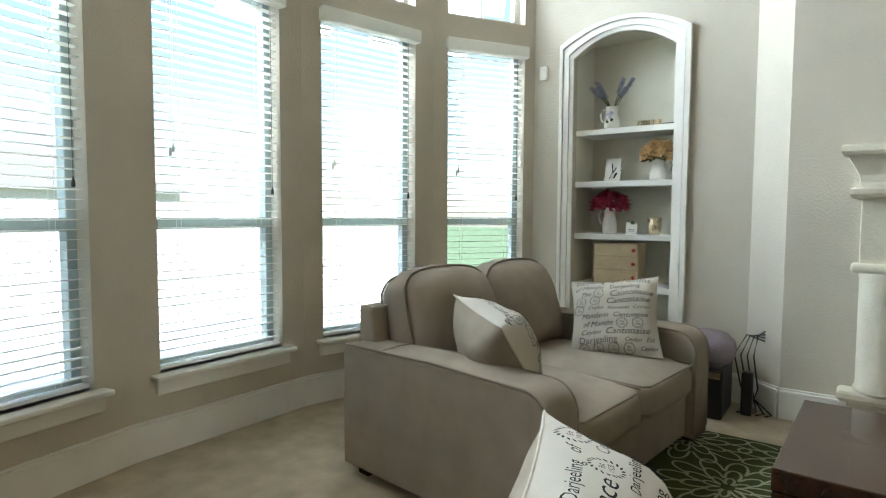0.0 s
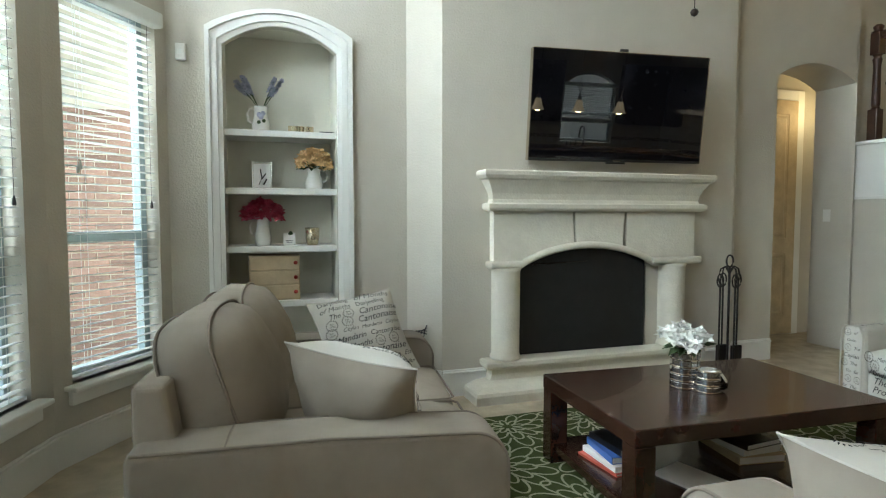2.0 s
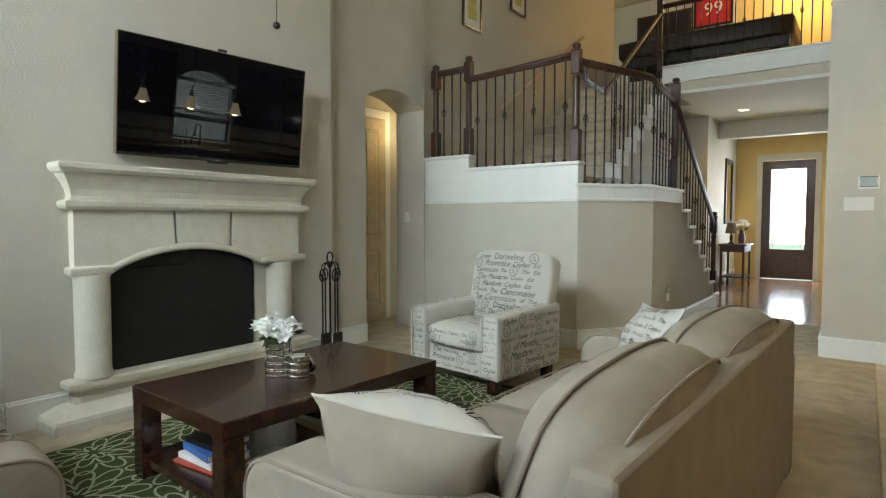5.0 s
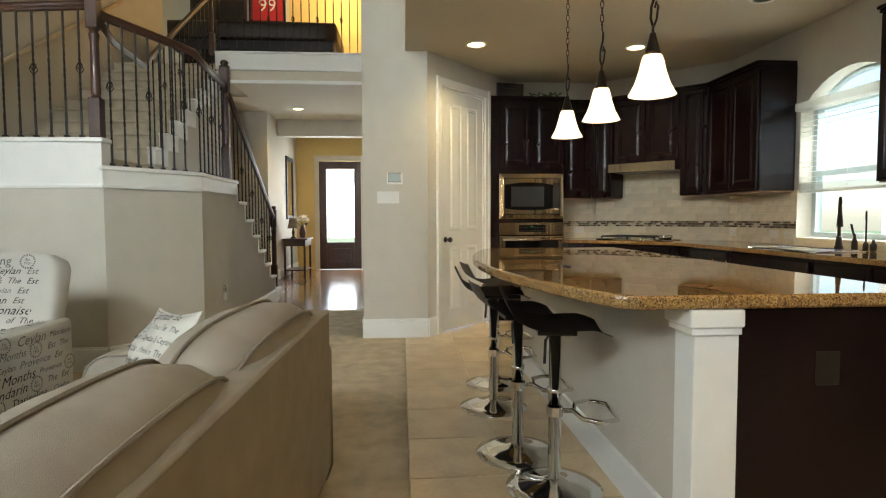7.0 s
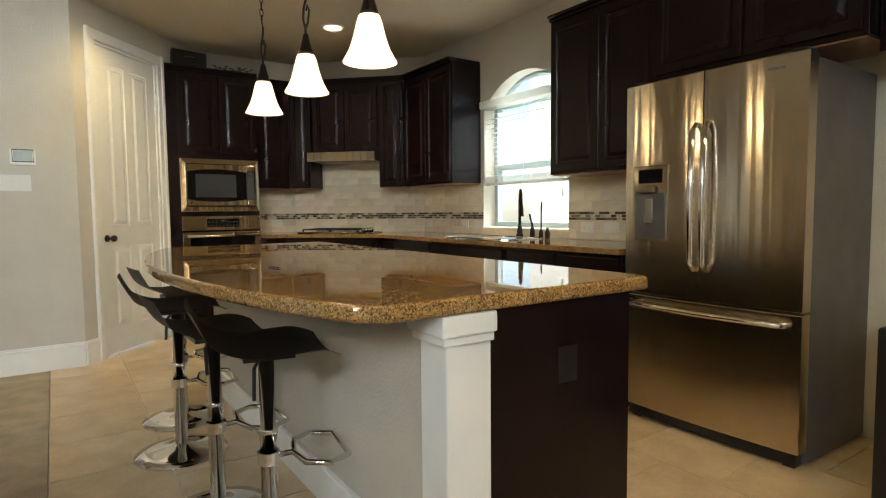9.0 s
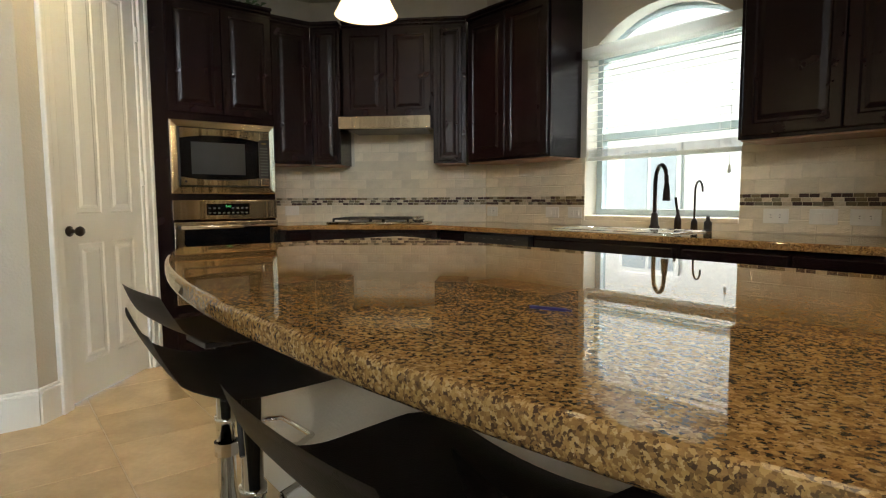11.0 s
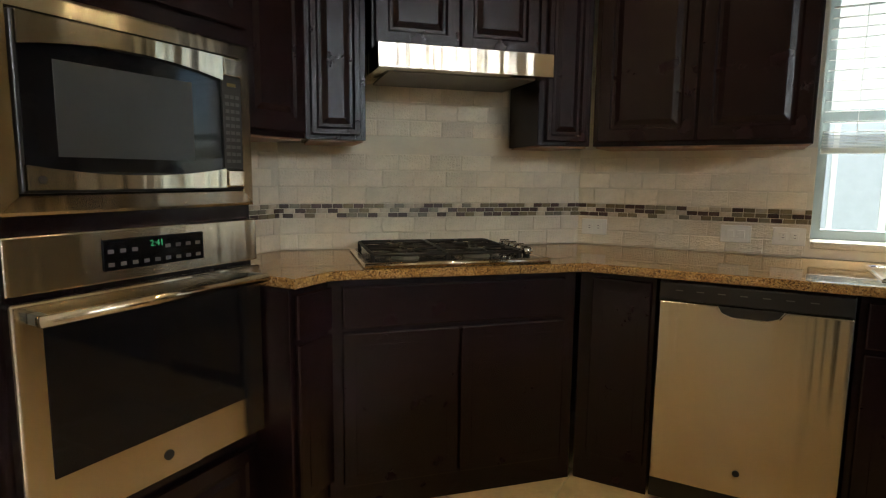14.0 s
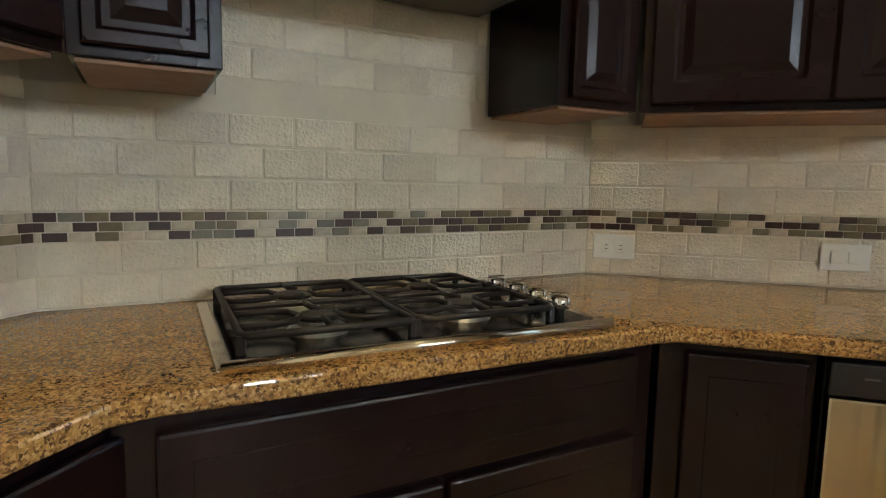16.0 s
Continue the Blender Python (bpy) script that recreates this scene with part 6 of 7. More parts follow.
part("top_cushion", soft_box(0.08, 0.66, 0.05, 0.56, 0.701, 0.82, 0.03, 0.04), BLACK, bl)

# things on top of the cabinets
t = thing("metal_case", "black metal-edged case on top of the oven cabinet", "case", pose(6.18, -1.02, 2.507, 0, 0, -80))
part("shell", box(-0.16, 0.16, -0.06, 0.06, 0, 0.15, 0.006), BLACK, t)
part("edge_trim", join(tube([(-0.162, -0.062, 0.0), (0.162, -0.062, 0.0), (0.162, -0.062, 0.152), (-0.162, -0.062, 0.152)], 0.006, 6, True)), STEEL, t)
part("handle", tube([(-0.05, -0.065, 0.09), (-0.04, -0.085, 0.09), (0.04, -0.085, 0.09), (0.05, -0.065, 0.09)], 0.006), STEEL, t)
solid("trailing_plant", join(*[moved(leaves(14, 0.16, 0.07, 20 + k, 0.03), Matrix.Translation((0.0, -0.1 + 0.07 * k, 0.0))) for k in range(4)]), LEAF, "low artificial greenery on top of the cabinets", "plant", m=pose(6.20, -1.45, 2.507))

# pantry door
PD = pose(6.43, -1.135, 0, 0, 0, math.degrees(math.atan2(1.075, -1.18))) @ pose(0.625, 0, 0)
DW = 0.76
pd = thing("door_1", "white four-panel pantry door, slightly ajar", "door", PD, kind="structure")
part("casing", join(box(-0.075, 0.0, 0.001, 0.022, 0, 2.535, 0.005), box(DW, DW + 0.075, 0.001, 0.022, 0, 2.535, 0.005), box(-0.075, DW + 0.075, 0.0012, 0.024, 2.46, 2.54, 0.005), box(-0.085, -0.05, 0.001, 0.03, 0, 2.545, 0.006), box(DW + 0.05, DW + 0.085, 0.001, 0.03, 0, 2.545, 0.006)), WHITE, pd, "moulded white door casing")
part("jamb", join(box(0, 0.02, -0.1, 0, 0, 2.46), box(DW - 0.02, DW, -0.1, 0, 0, 2.46), box(0.02, DW - 0.02, -0.1, 0, 2.44, 2.46)), WHITE, pd)


def panelled(w, h, cols, t=0.036):
    """A moulded door leaf; cols of raised panels as (x0, x1, z0, z1)."""
    bms = [box(0, w, -t, 0, 0, h, 0.002)]
    for x0, x1, z0, z1 in cols:
        bm = bmesh.new()
        prev = None
        for ins, y in ((0.0, 0.0008), (0.012, -0.006), (0.03, -0.005), (0.05, 0.004)):
            r = [bm.verts.new(p) for p in ((x0 + ins, y, z0 + ins), (x1 - ins, y, z0 + ins), (x1 - ins, y, z1 - ins), (x0 + ins, y, z1 - ins))]
            if prev:
                for i in range(4):
                    bm.faces.new((prev[i], prev[(i + 1) % 4], r[(i + 1) % 4], r[i]))
            prev = r
        bm.faces.new(prev)
        for v in bm.verts:
            v.co.y += 0.0045
        bmesh.ops.recalc_face_normals(bm, faces=bm.faces[:])
        bms.append(bm)
    return join(*bms)


lw = DW - 0.045
leaf = part("door_leaf", panelled(lw, 2.425, [(0.11, 0.32, 1.02, 2.30), (0.395, 0.605, 1.02, 2.30), (0.11, 0.32, 0.20, 0.86), (0.395, 0.605, 0.20, 0.86)]), WHITE, pd, m=pose(0.022, -0.008, 0.012))
kn = part("door_handle", moved(lathe([(0.028, 0), (0.028, 0.008), (0.012, 0.012), (0.010, 0.04), (0.024, 0.05), (0.028, 0.065), (0.02, 0.078), (0, 0.08)], 18), pose(lw - 0.05, 0, 0.93, -90, 0, 0)), BRONZE, leaf, "dark bronze round knob", True)
for z in (0.25, 1.2, 2.1):
    part("hinge", box(0.004, 0.024, -0.004, 0.012, z, z + 0.09, 0.003), WHITE, pd)


# switches and outlets
def plate(name, label, m, w, h, bits):
    t = thing(name, label, "switch" if "switch" in name else "outlet", m)
    part("cover_plate", box(-w / 2, w / 2, -0.006, 0, -h / 2, h / 2, 0.003), CERAMIC, t)
    for x, z, ww, hh, mm in bits:
        part("rocker" if mm is CERAMIC else "socket", box(x - ww / 2, x + ww / 2, -0.010, -0.006, z - hh / 2, z + hh / 2, 0.0015), mm, t)
    return t


SOCK = [(-0.022, 0, 0.03, 0.034, CERAMIC), (0.022, 0, 0.03, 0.034, CERAMIC)]


def outlet(x, z):
    t = plate("wall_outlet", "cream double outlet on the tile backsplash", pose(x, -3.166, z, 0, 0, 180), 0.125, 0.078, SOCK)
    for dx in (-0.022, 0.022):
        for ez in (-0.006, 0.006):
            part("slot", box(dx - 0.004, dx + 0.004, -0.0108, -0.0098, ez - 0.0012, ez + 0.0012), INK, t)


for x in (5.292, 4.448, 3.13, 2.735):
    outlet(x, 1.004)
for x in (4.655, 2.91):
    plate("light_switch", "cream double switch on the tile backsplash", pose(x, -3.166, 1.004, 0, 0, 180), 0.125, 0.078, [(-0.022, 0, 0.03, 0.034, CERAMIC), (0.022, 0, 0.03, 0.034, CERAMIC)])
plate("wall_outlet", "cream double outlet on the tile backsplash", pose(6.416, -1.917, 1.015, 0, 0, -90), 0.125, 0.078, SOCK)
plate("light_switch", "white four-gang light switch plate on the column", pose(5.249, 0.32, 1.36, 0, 0, -90), 0.21, 0.115, [(-0.075 + 0.05 * k, 0, 0.033, 0.066, CERAMIC) for k in range(4)])
t = thing("thermostat", "wall alarm keypad with a pale screen and white rim", "keypad", pose(5.249, 0.255, 1.54, 0, 0, -90))
part("housing", box(-0.075, 0.075, -0.025, 0, -0.055, 0.055, 0.006), WHITE, t)
part("screen", box(-0.055, 0.055, -0.028, -0.0252, -0.028, 0.045, 0.002), mat("pale_lcd", (0.45, 0.52, 0.50), 0.2), t)
part("bezel", tube([(-0.06, -0.026, -0.033), (0.06, -0.026, -0.033), (0.06, -0.026, 0.05), (-0.06, -0.026, 0.05)], 0.004, 6, True), BLACK, t)

# ---- backsplash tiles ----
TW, TH, MZ0, MZ1 = 0.152, 0.076, 1.058, 1.121
tile_me = mesh_of("tile", box(-TW / 2 + 0.002, TW / 2 - 0.002, -0.008, 0, -TH / 2 + 0.002, TH / 2 - 0.002, 0.003, 1), BSTILE)
mos_me = [mesh_of("mosaic_tile", box(-0.022, 0.022, -0.009, 0, -0.0093, 0.0093, 0.001, 1), mm) for mm in MOS]


def splash(name, m, spans, seed):
    """Tile rows on a wall: spans are (x0, x1, z0, z1), x along the wall."""
    rnd = random.Random(seed)
    bms = [box(x0, x1, -0.0118, -0.0005, z0, z1) for x0, x1, z0, z1 in spans]
    b = solid(name, join(*bms), BSGROUT, "tumbled travertine backsplash with a mosaic band", "backsplash", "structure", m=m)
    for x0, x1, z0, z1 in spans:
        r = 0
        rows = [(0.918 + 0.07 * (k + 0.5), 0.07 / TH) for k in range(2)] + [(MZ1 + TH * (k + 0.5), 1.0) for k in range(20)]
        for z, sc in rows:
            r += 1
            if z + TH * sc / 2 > z1 + 0.02 or z - TH * sc / 2 < z0 - 0.02:
                continue
            x = x0 - (TW / 2 if r % 2 else 0)
            while x < x1 - 0.01:
                a, c = max(x, x0), min(x + TW, x1)
                if c - a > 0.02:
                    piece("tile", tile_me, b, pose((a + c) / 2, -0.0062 + rnd.uniform(-0.0008, 0.0008), z) @ Matrix.Diagonal(((c - a) / TW, 1, sc, 1)))
                x += TW
        if z0 < MZ0 and z1 > MZ1:
            for k in range(3):
                x = x0 - rnd.uniform(0, 0.04)
                while x < x1 - 0.006:
                    a, c = max(x, x0), min(x + 0.047, x1)
                    if c - a > 0.008:
                        piece("mosaic_tile", mos_me[rnd.choice((0, 0, 0, 1, 1, 2, 3, 3))], b, pose((a + c) / 2, -0.0062, MZ0 + 0.0105 + 0.021 * k) @ Matrix.Diagonal(((c - a) / 0.047, 1, 1, 1)))
                    x += 0.047


splash("backsplash_diagonal", DG, [(-0.735, 0.735, 0.916, 1.385), (-0.378, 0.338, 1.385, 1.735)], 1)
splash("backsplash_east", pose(6.43, -1.634, 0, 0, 0, -90), [(0.0, 0.495, 0.916, 1.385)], 2)
splash("backsplash_window_wall", pose(5.378, -3.18, 0, 0, 0, 180), [(0.0, 1.008, 0.916, 1.385), (1.008, 2.058, 0.916, 0.954), (2.058, 3.07, 0.916, 1.385)], 3)

# ---- staircase ----
C, FO, LE = (4.89, 1.94), (4.21, 2.43), (4.24, 4.318)
MID = (4.23, 3.67)
for nm, a, b, zc in (("wall_stair_corner", C, FO, 1.53), ("wall_stair_west", FO, MID, 1.735), ("wall_stair_upper", MID, LE, 1.88)):
    wall(nm, a, b, 0, 1.41, 0.12, label="beige painted wall below the stair landing")
    d = Vector((b[0] - a[0], b[1] - a[1]))
    M = pose(*a, 0, 0, 0, math.degrees(math.atan2(d.y, d.x)))
    solid("stair_skirt", box(0, d.length, -0.12, 0.006, 1.4105, zc, 0.002), WHITE, "white painted skirt board of the stair landing", "trim", "structure", m=M)
    solid("stair_trim", box(0, d.length, 0.0065, 0.02, 1.395, 1.425, 0.006), WHITE, "thin white moulding under the stair landing", "trim", "structure", m=M)
    solid("stair_cap", box(-0.02, d.length + 0.02, -0.14, 0.03, zc + 0.0005, zc + 0.035, 0.008), WHITE, "white moulded cap of the landing wall", "trim", "structure", m=M)
    baseboard(a, b)
# lower flight
X0, Z0, RUN, RISE = 6.0, 1.54, 0.29, 0.1925
prof = [(4.89, 0.0), (4.89, Z0 - 0.13)] + [(6.0, Z0 - 0.13)]
for i in range(1, 8):
    prof += [(X0 + RUN * (i - 1) + 0.0, Z0 - RISE * i - 0.035), (X0 + RUN * i, Z0 - RISE * i - 0.035)]
prof += [(X0 + RUN * 7, 0.0)]
solid("wall_stair_side", xz(prof, 1.95, 2.06), WALL, "beige stair side wall stepping down to the hall", "wall", "structure")
baseboard((7.9, 1.95), (4.89, 1.95))
st = thing("staircase", "carpeted staircase with white step ends and two landings", "staircase", kind="structure")
part("skirt", join(box(4.89, 6.0, 1.944, 2.06, 1.4105, 1.53, 0.002), box(4.88, 6.02, 1.93, 2.08, 1.5305, 1.566, 0.008)), WHITE, st, "white landing edge")
part("landing", prism([(4.90, 2.07), (6.0, 2.07), (6.0, 2.9), (4.38, 2.9), (4.36, 2.52)], Z0 - 0.2, Z0), CARPET, st, "carpeted landing")
part("landing", prism([(4.36, 2.902), (6.0, 2.902), (6.0, 4.30), (4.37, 4.30), (4.36, 4.1)], Z0 - 0.2, Z0 + RISE), CARPET, st, "carpeted landing")
for i in range(1, 8):
    z, x = Z0 - RISE * i, X0 + RUN * (i - 1)
    part("tread", box(x - 0.0, x + RUN + 0.02, 2.062, 2.89, z - 0.03, z, 0.008), CARPET, st)
    part("riser", box(x - 0.012, x, 2.062, 2.89, z + 0.001, z + RISE - 0.031), CARPET, st)
    part("step_end", join(box(x + 0.002, x + RUN + 0.025, 1.925, 2.06, z - 0.034, z + 0.002, 0.007), box(x - 0.016, x + 0.001, 1.935, 2.06, z + 0.003, z + RISE - 0.036, 0.003)), WHITE, st, "white moulded step end")
part("stringer_fill", box(6.0, 8.03, 2.87, 2.90, 0, 1.72), WALL, st)
# upper flight
UX, UZ, URUN, URISE = 6.0, 1.7325, 0.30, 0.1875
for j in range(1, 10):
    z, x = UZ + URISE * j, UX + URUN * (j - 1)
    part("tread", box(x - 0.02, x + URUN, 2.86, 4.31, z - 0.03, z, 0.008), CARPET, st)
    part("riser", box(x, x + 0.012, 2.86, 4.31, z - URISE + 0.001, z - 0.031), CARPET, st)
    part("step_end", join(box(x - 0.025, x + URUN - 0.002, 2.76, 2.858, z - 0.034, z + 0.002, 0.007), box(x - 0.012, x + URUN, 2.765, 2.858, z - URISE + 0.003, z - 0.036, 0.003)), WHITE, st, "white moulded step end")
pr = [(6.0, 1.40), (6.0, 1.74)]
for j in range(1, 10):
    pr += [(UX + URUN * (j - 1), UZ + URISE * j - 0.19), (UX + URUN * j, UZ + URISE * j - 0.19)]
pr += [(8.7, 2.9), (8.5, 2.55), (6.6, 1.40)]
part("stringer_wall", xz([(6.0, 0), (6.0, 1.74)] + pr[2:-2] + [(8.7, 0)], 2.78, 2.85), WALL, st, "beige wall under the upper flight")
part("wall_rail", join(tube([(5.6, 4.26, 2.55), (8.6, 4.26, 4.35)], 0.022, 10)), BOXWOOD, st, "pale wall handrail", True)


def newel(x, y, z0, z1):
    nw = thing("newel_post", "dark turned wooden newel post with ball cap", "newel post", pose(x, y, z0), "newel posts")
    h = z1 - z0
    part("shaft", join(box(-0.042, 0.042, -0.042, 0.042, 0, h * 0.27, 0.005), moved(lathe([(0.04, 0), (0.028, 0.02), (0.034, 0.04), (0.03, h * 0.38), (0.038, h * 0.43), (0.028, h * 0.45), (0.038, h * 0.47)], 16), Matrix.Translation((0, 0, h * 0.27))), box(-0.042, 0.042, -0.042, 0.042, h * 0.74, h - 0.075, 0.005)), RAILWOOD, nw)
    part("cap", lathe([(0.05, h - 0.075), (0.055, h - 0.065), (0.03, h - 0.05), (0.04, h - 0.035), (0.042, h - 0.02), (0.025, h - 0.002), (0, h)], 16), RAILWOOD, nw, smooth=True)


N0 = (4.285, 4.15)
N1 = (4.285, 3.71)
N2 = (4.235, 2.47)
N3 = (5.80, 1.99)
N4 = (7.93, 1.99)
for (x, y), a, b in ((N0, 1.915, 2.93), (N1, 1.915, 2.96), (N2, 1.77, 2.86), (N3, 1.566, 2.78), (N4, 0.20, 1.34)):
    newel(x, y, a, b)


def handrail(pts):
    solid("handrail", join(tube(pts, 0.028, 8), tube([(x, y, z - 0.028) for x, y, z in pts], 0.017, 6)), RAILWOOD, "dark stained wooden handrail on iron balusters", "handrail", group="handrails", smooth=True)


handrail([(*N0, 2.84), (*N1, 2.84)])
handrail([(*N1, 2.72), (*N2, 2.76)])
CR = (4.93, 1.995)
handrail([(*N2, 2.72), (4.32, 2.43, 2.70), (4.80, 2.09, 2.64), (CR[0] + 0.02, CR[1], 2.62), (5.10, 1.99, 2.58), (*N3, 2.52)])
handrail([(*N3, 2.50), (5.95, 1.99, 2.44), (*N4, 1.16)])
handrail([(4.30, 2.50, 2.72), (5.0, 2.70, 2.72), (5.85, 2.81, 2.74), (8.05, 2.81, 4.30), (8.1, 2.81, 4.36)])
handrail([(8.02, 2.81, 4.38), (8.02, 0.60, 4.38)])
newel(8.02, 2.81, 3.42, 4.58)


def twisted(h, knot):
    """An iron baluster: a square bar, twisted in the middle, with or without a basket."""
    bm = bmesh.new()
    n = 26
    rings = []
    for i in range(n + 1):
        s = i / n
        a = 0.785 + (math.pi * 5 * max(0, min(1, (s - 0.2) / 0.6)))
        r = 0.0088
        rings.append([bm.verts.new((r * math.cos(a + k * 1.571), r * math.sin(a + k * 1.571), h * s)) for k in range(4)])
    for p, q in zip(rings, rings[1:]):
        for k in range(4):
            bm.faces.new((p[k], p[(k + 1) % 4], q[(k + 1) % 4], q[k]))
    if knot:
        for k in range(4):
            bm = join(bm, tube([(0.026 * math.sin(math.pi * t / 8) * math.cos(k * 1.571 + t * 0.25), 0.026 * math.sin(math.pi * t / 8) * math.sin(k * 1.571 + t * 0.25), h * 0.55 - 0.045 + 0.09 * t / 8) for t in range(9)], 0.004, 5))
    return bm


BAL = {}


def baluster(x, y, z0, z1, k):
    key_ = (round(z1 - z0, 2), k % 3 == 1)
    if key_ not in BAL:
        BAL[key_] = mesh_of("bar", twisted(z1 - z0, key_[1]), IRON), mesh_of("shoe", box(-0.016, 0.016, -0.016, 0.016, 0, 0.022, 0.004), IRON)
    b = thing("baluster", "twisted black iron baluster" + (" with a basket knot" if key_[1] else ""), "baluster", pose(x, y, z0), "iron balusters")
    piece("bar", BAL[key_][0], b, Matrix.Identity(4))
    piece("shoe", BAL[key_][1], b, Matrix.Identity(4))


def run(a, b, z0, z1, step=0.108):
    d = Vector((b[0] - a[0], b[1] - a[1]))
    n = max(1, round(d.length / step))
    for k in range(1, n):
        s = k / n
        zz = [q[0] + (q[1] - q[0]) * s if isinstance(q, tuple) else q for q in (z0, z1)]
        baluster(a[0] + d.x * s, a[1] + d.y * s, zz[0], zz[1], k)


run(N0, N1, 1.915, 2.80)
run(N1, N2, 1.77, (2.68, 2.72))
run(N2, CR, 1.566, (2.68, 2.59))
run(CR, N3, 1.566, (2.58, 2.49))
for i in range(1, 8):
    for s in (0.25, 0.75):
        x = X0 + RUN * (i - 1 + s)
        baluster(x, 1.99, Z0 - RISE * i + 0.002, 2.44 - (x - 5.95) * 0.6465 - 0.03, i * 2 + (s > 0.5))
for j in range(1, 9):
    for s in (0.25, 0.75):
        x = UX + URUN * (j - 1 + s)
        baluster(x, 2.81, UZ + URISE * j + 0.002, 2.74 + (x - 5.85) * 0.709 - 0.03, j * 2 + (s > 0.5))
run((8.02, 2.81), (8.02, 0.57), HH + 0.43, 4.34, 0.112)

# pictures on the stair wall
for x, z in ((5.23, 3.60), (6.40, 4.12)):
    p = thing("framed_picture", "framed yellow-green print with cream mat", "picture", pose(x, 4.315, z), "stair wall pictures")
    part("frame", join(box(-0.21, -0.18, -0.025, 0, 0, 0.58, 0.004), box(0.18, 0.21, -0.025, 0, 0, 0.58, 0.004), box(-0.18, 0.18, -0.025, 0, 0, 0.03, 0.004), box(-0.18, 0.18, -0.025, 0, 0.55, 0.58, 0.004)), TABLEWOOD, p)
    part("mat_board", box(-0.18, 0.18, -0.012, -0.004, 0.03, 0.55), PAPER, p)
    part("print", box(-0.10, 0.10, -0.014, -0.0125, 0.12, 0.46), PIC, p)

# passage door behind the arch; the leaf's tan puts warm light into its colour
pd = thing("door_2", "panelled door at the end of the arched passage, coloured tan for warm light", "door", pose(3.55, 5.049, 0), kind="structure")
part("door_leaf", moved(panelled(0.85, 2.42, [(0.12, 0.38, 1.0, 2.28), (0.47, 0.73, 1.0, 2.28), (0.12, 0.38, 0.2, 0.85), (0.47, 0.73, 0.2, 0.85)], 0.03), pose(0.85, -0.036, 0.012, 0, 0, 180)), BOXWOOD, pd)
part("casing", join(box(-0.08, 0.0, -0.03, 0, 0, 2.54, 0.006), box(0.85, 0.94, -0.03, 0, 0, 2.54, 0.006), box(0.0, 0.85, -0.03, 0, 2.44, 2.54, 0.006)), WHITE, pd)
plate("light_switch", "white light switch inside the arch", pose(4.199, 4.50, 1.25, 0, 0, -90), 0.075, 0.115, [(0, 0, 0.033, 0.066, CERAMIC)])

# front door
fd = thing("door_3", "dark wooden front door with a tall leaded glass panel", "door", pose(12.85, 2.05, 0, 0, 0, -90), kind="structure")
part("door_leaf", join(box(0.0, 0.16, 0.03, 0.08, 0.01, 2.45, 0.004), box(0.78, 0.94, 0.03, 0.08, 0.01, 2.45, 0.004), box(0.16, 0.78, 0.03, 0.08, 0.01, 0.62, 0.004), box(0.16, 0.78, 0.03, 0.08, 2.28, 2.45, 0.004), box(0.24, 0.70, 0.02, 0.03, 0.18, 0.48, 0.008)), RAILWOOD, fd)
g = part("glass", box(0.16, 0.78, 0.05, 0.058, 0.62, 2.28), glass_mat("frosted_glass", (1, 1, 1), 0.25), fd, "obscured leaded glass")
g.visible_shadow = False
part("leading", join(*[tube([(0.47 + 0.09 * math.cos(a * 0.524) * (1 + k), 0.045, 0.85 + 0.35 * k * k + 0.09 * math.sin(a * 0.524)) for a in range(12)], 0.004, 5, True) for k in range(2)], tube([(0.22, 0.045, 0.68), (0.72, 0.045, 0.68), (0.72, 0.045, 2.22), (0.22, 0.045, 2.22)], 0.004, 5, True)), IRON, fd)
part("casing", join(box(-0.10, 0.0, -0.025, -0.001, 0, 2.58, 0.006), box(0.94, 1.04, -0.025, -0.001, 0, 2.58, 0.006), box(0.0, 0.94, -0.025, -0.001, 2.46, 2.58, 0.006)), WALL, fd)
lob, ldat = lamp("door_daylight", "AREA", look((12.9 + 0.35, 1.58, 1.5), (9, 1.58, 0.6)), 26, DAY)
ldat.shape, ldat.size, ldat.size_y = "RECTANGLE", 0.6, 1.6
# console table, mirror, lamp, flowers
tb = thing("console_table", "small dark wooden console table in the foyer", "table", pose(11.45, 2.20, 0))
part("tabletop", box(-0.40, 0.40, -0.16, 0.33, 0.74, 0.77, 0.006), RAILWOOD, tb)
part("apron", box(-0.36, 0.36, -0.12, 0.30, 0.62, 0.74, 0.004), RAILWOOD, tb)
part("low_shelf", box(-0.36, 0.36, -0.12, 0.30, 0.13, 0.155, 0.004), RAILWOOD, tb)
for x in (-0.36, 0.32):
    for y in (-0.12, 0.26):
        part("leg", box(x, x + 0.04, y, y + 0.04, 0, 0.62, 0.005), RAILWOOD, tb)
mi = thing("wall_mirror", "tall dark-framed mirror on the foyer wall", "mirror", pose(12.0, 2.549, 1.15))
part("frame", join(box(-0.36, -0.28, -0.03, 0, 0, 1.3, 0.008), box(0.28, 0.36, -0.03, 0, 0, 1.3, 0.008), box(-0.28, 0.28, -0.03, 0, 0, 0.08, 0.008), box(-0.28, 0.28, -0.03, 0, 1.22, 1.3, 0.008)), IRON, mi)
part("mirror_glass", box(-0.28, 0.28, -0.012, -0.006, 0.08, 1.22), CHROME, mi)
tl = thing("table_lamp", "small table lamp with a dark patterned shade", "lamp", pose(11.2, 2.33, 0.771))
part("base", lathe([(0.06, 0), (0.05, 0.02), (0.02, 0.05), (0.03, 0.12), (0.012, 0.2), (0, 0.2)], 14), BRONZE, tl, smooth=True)
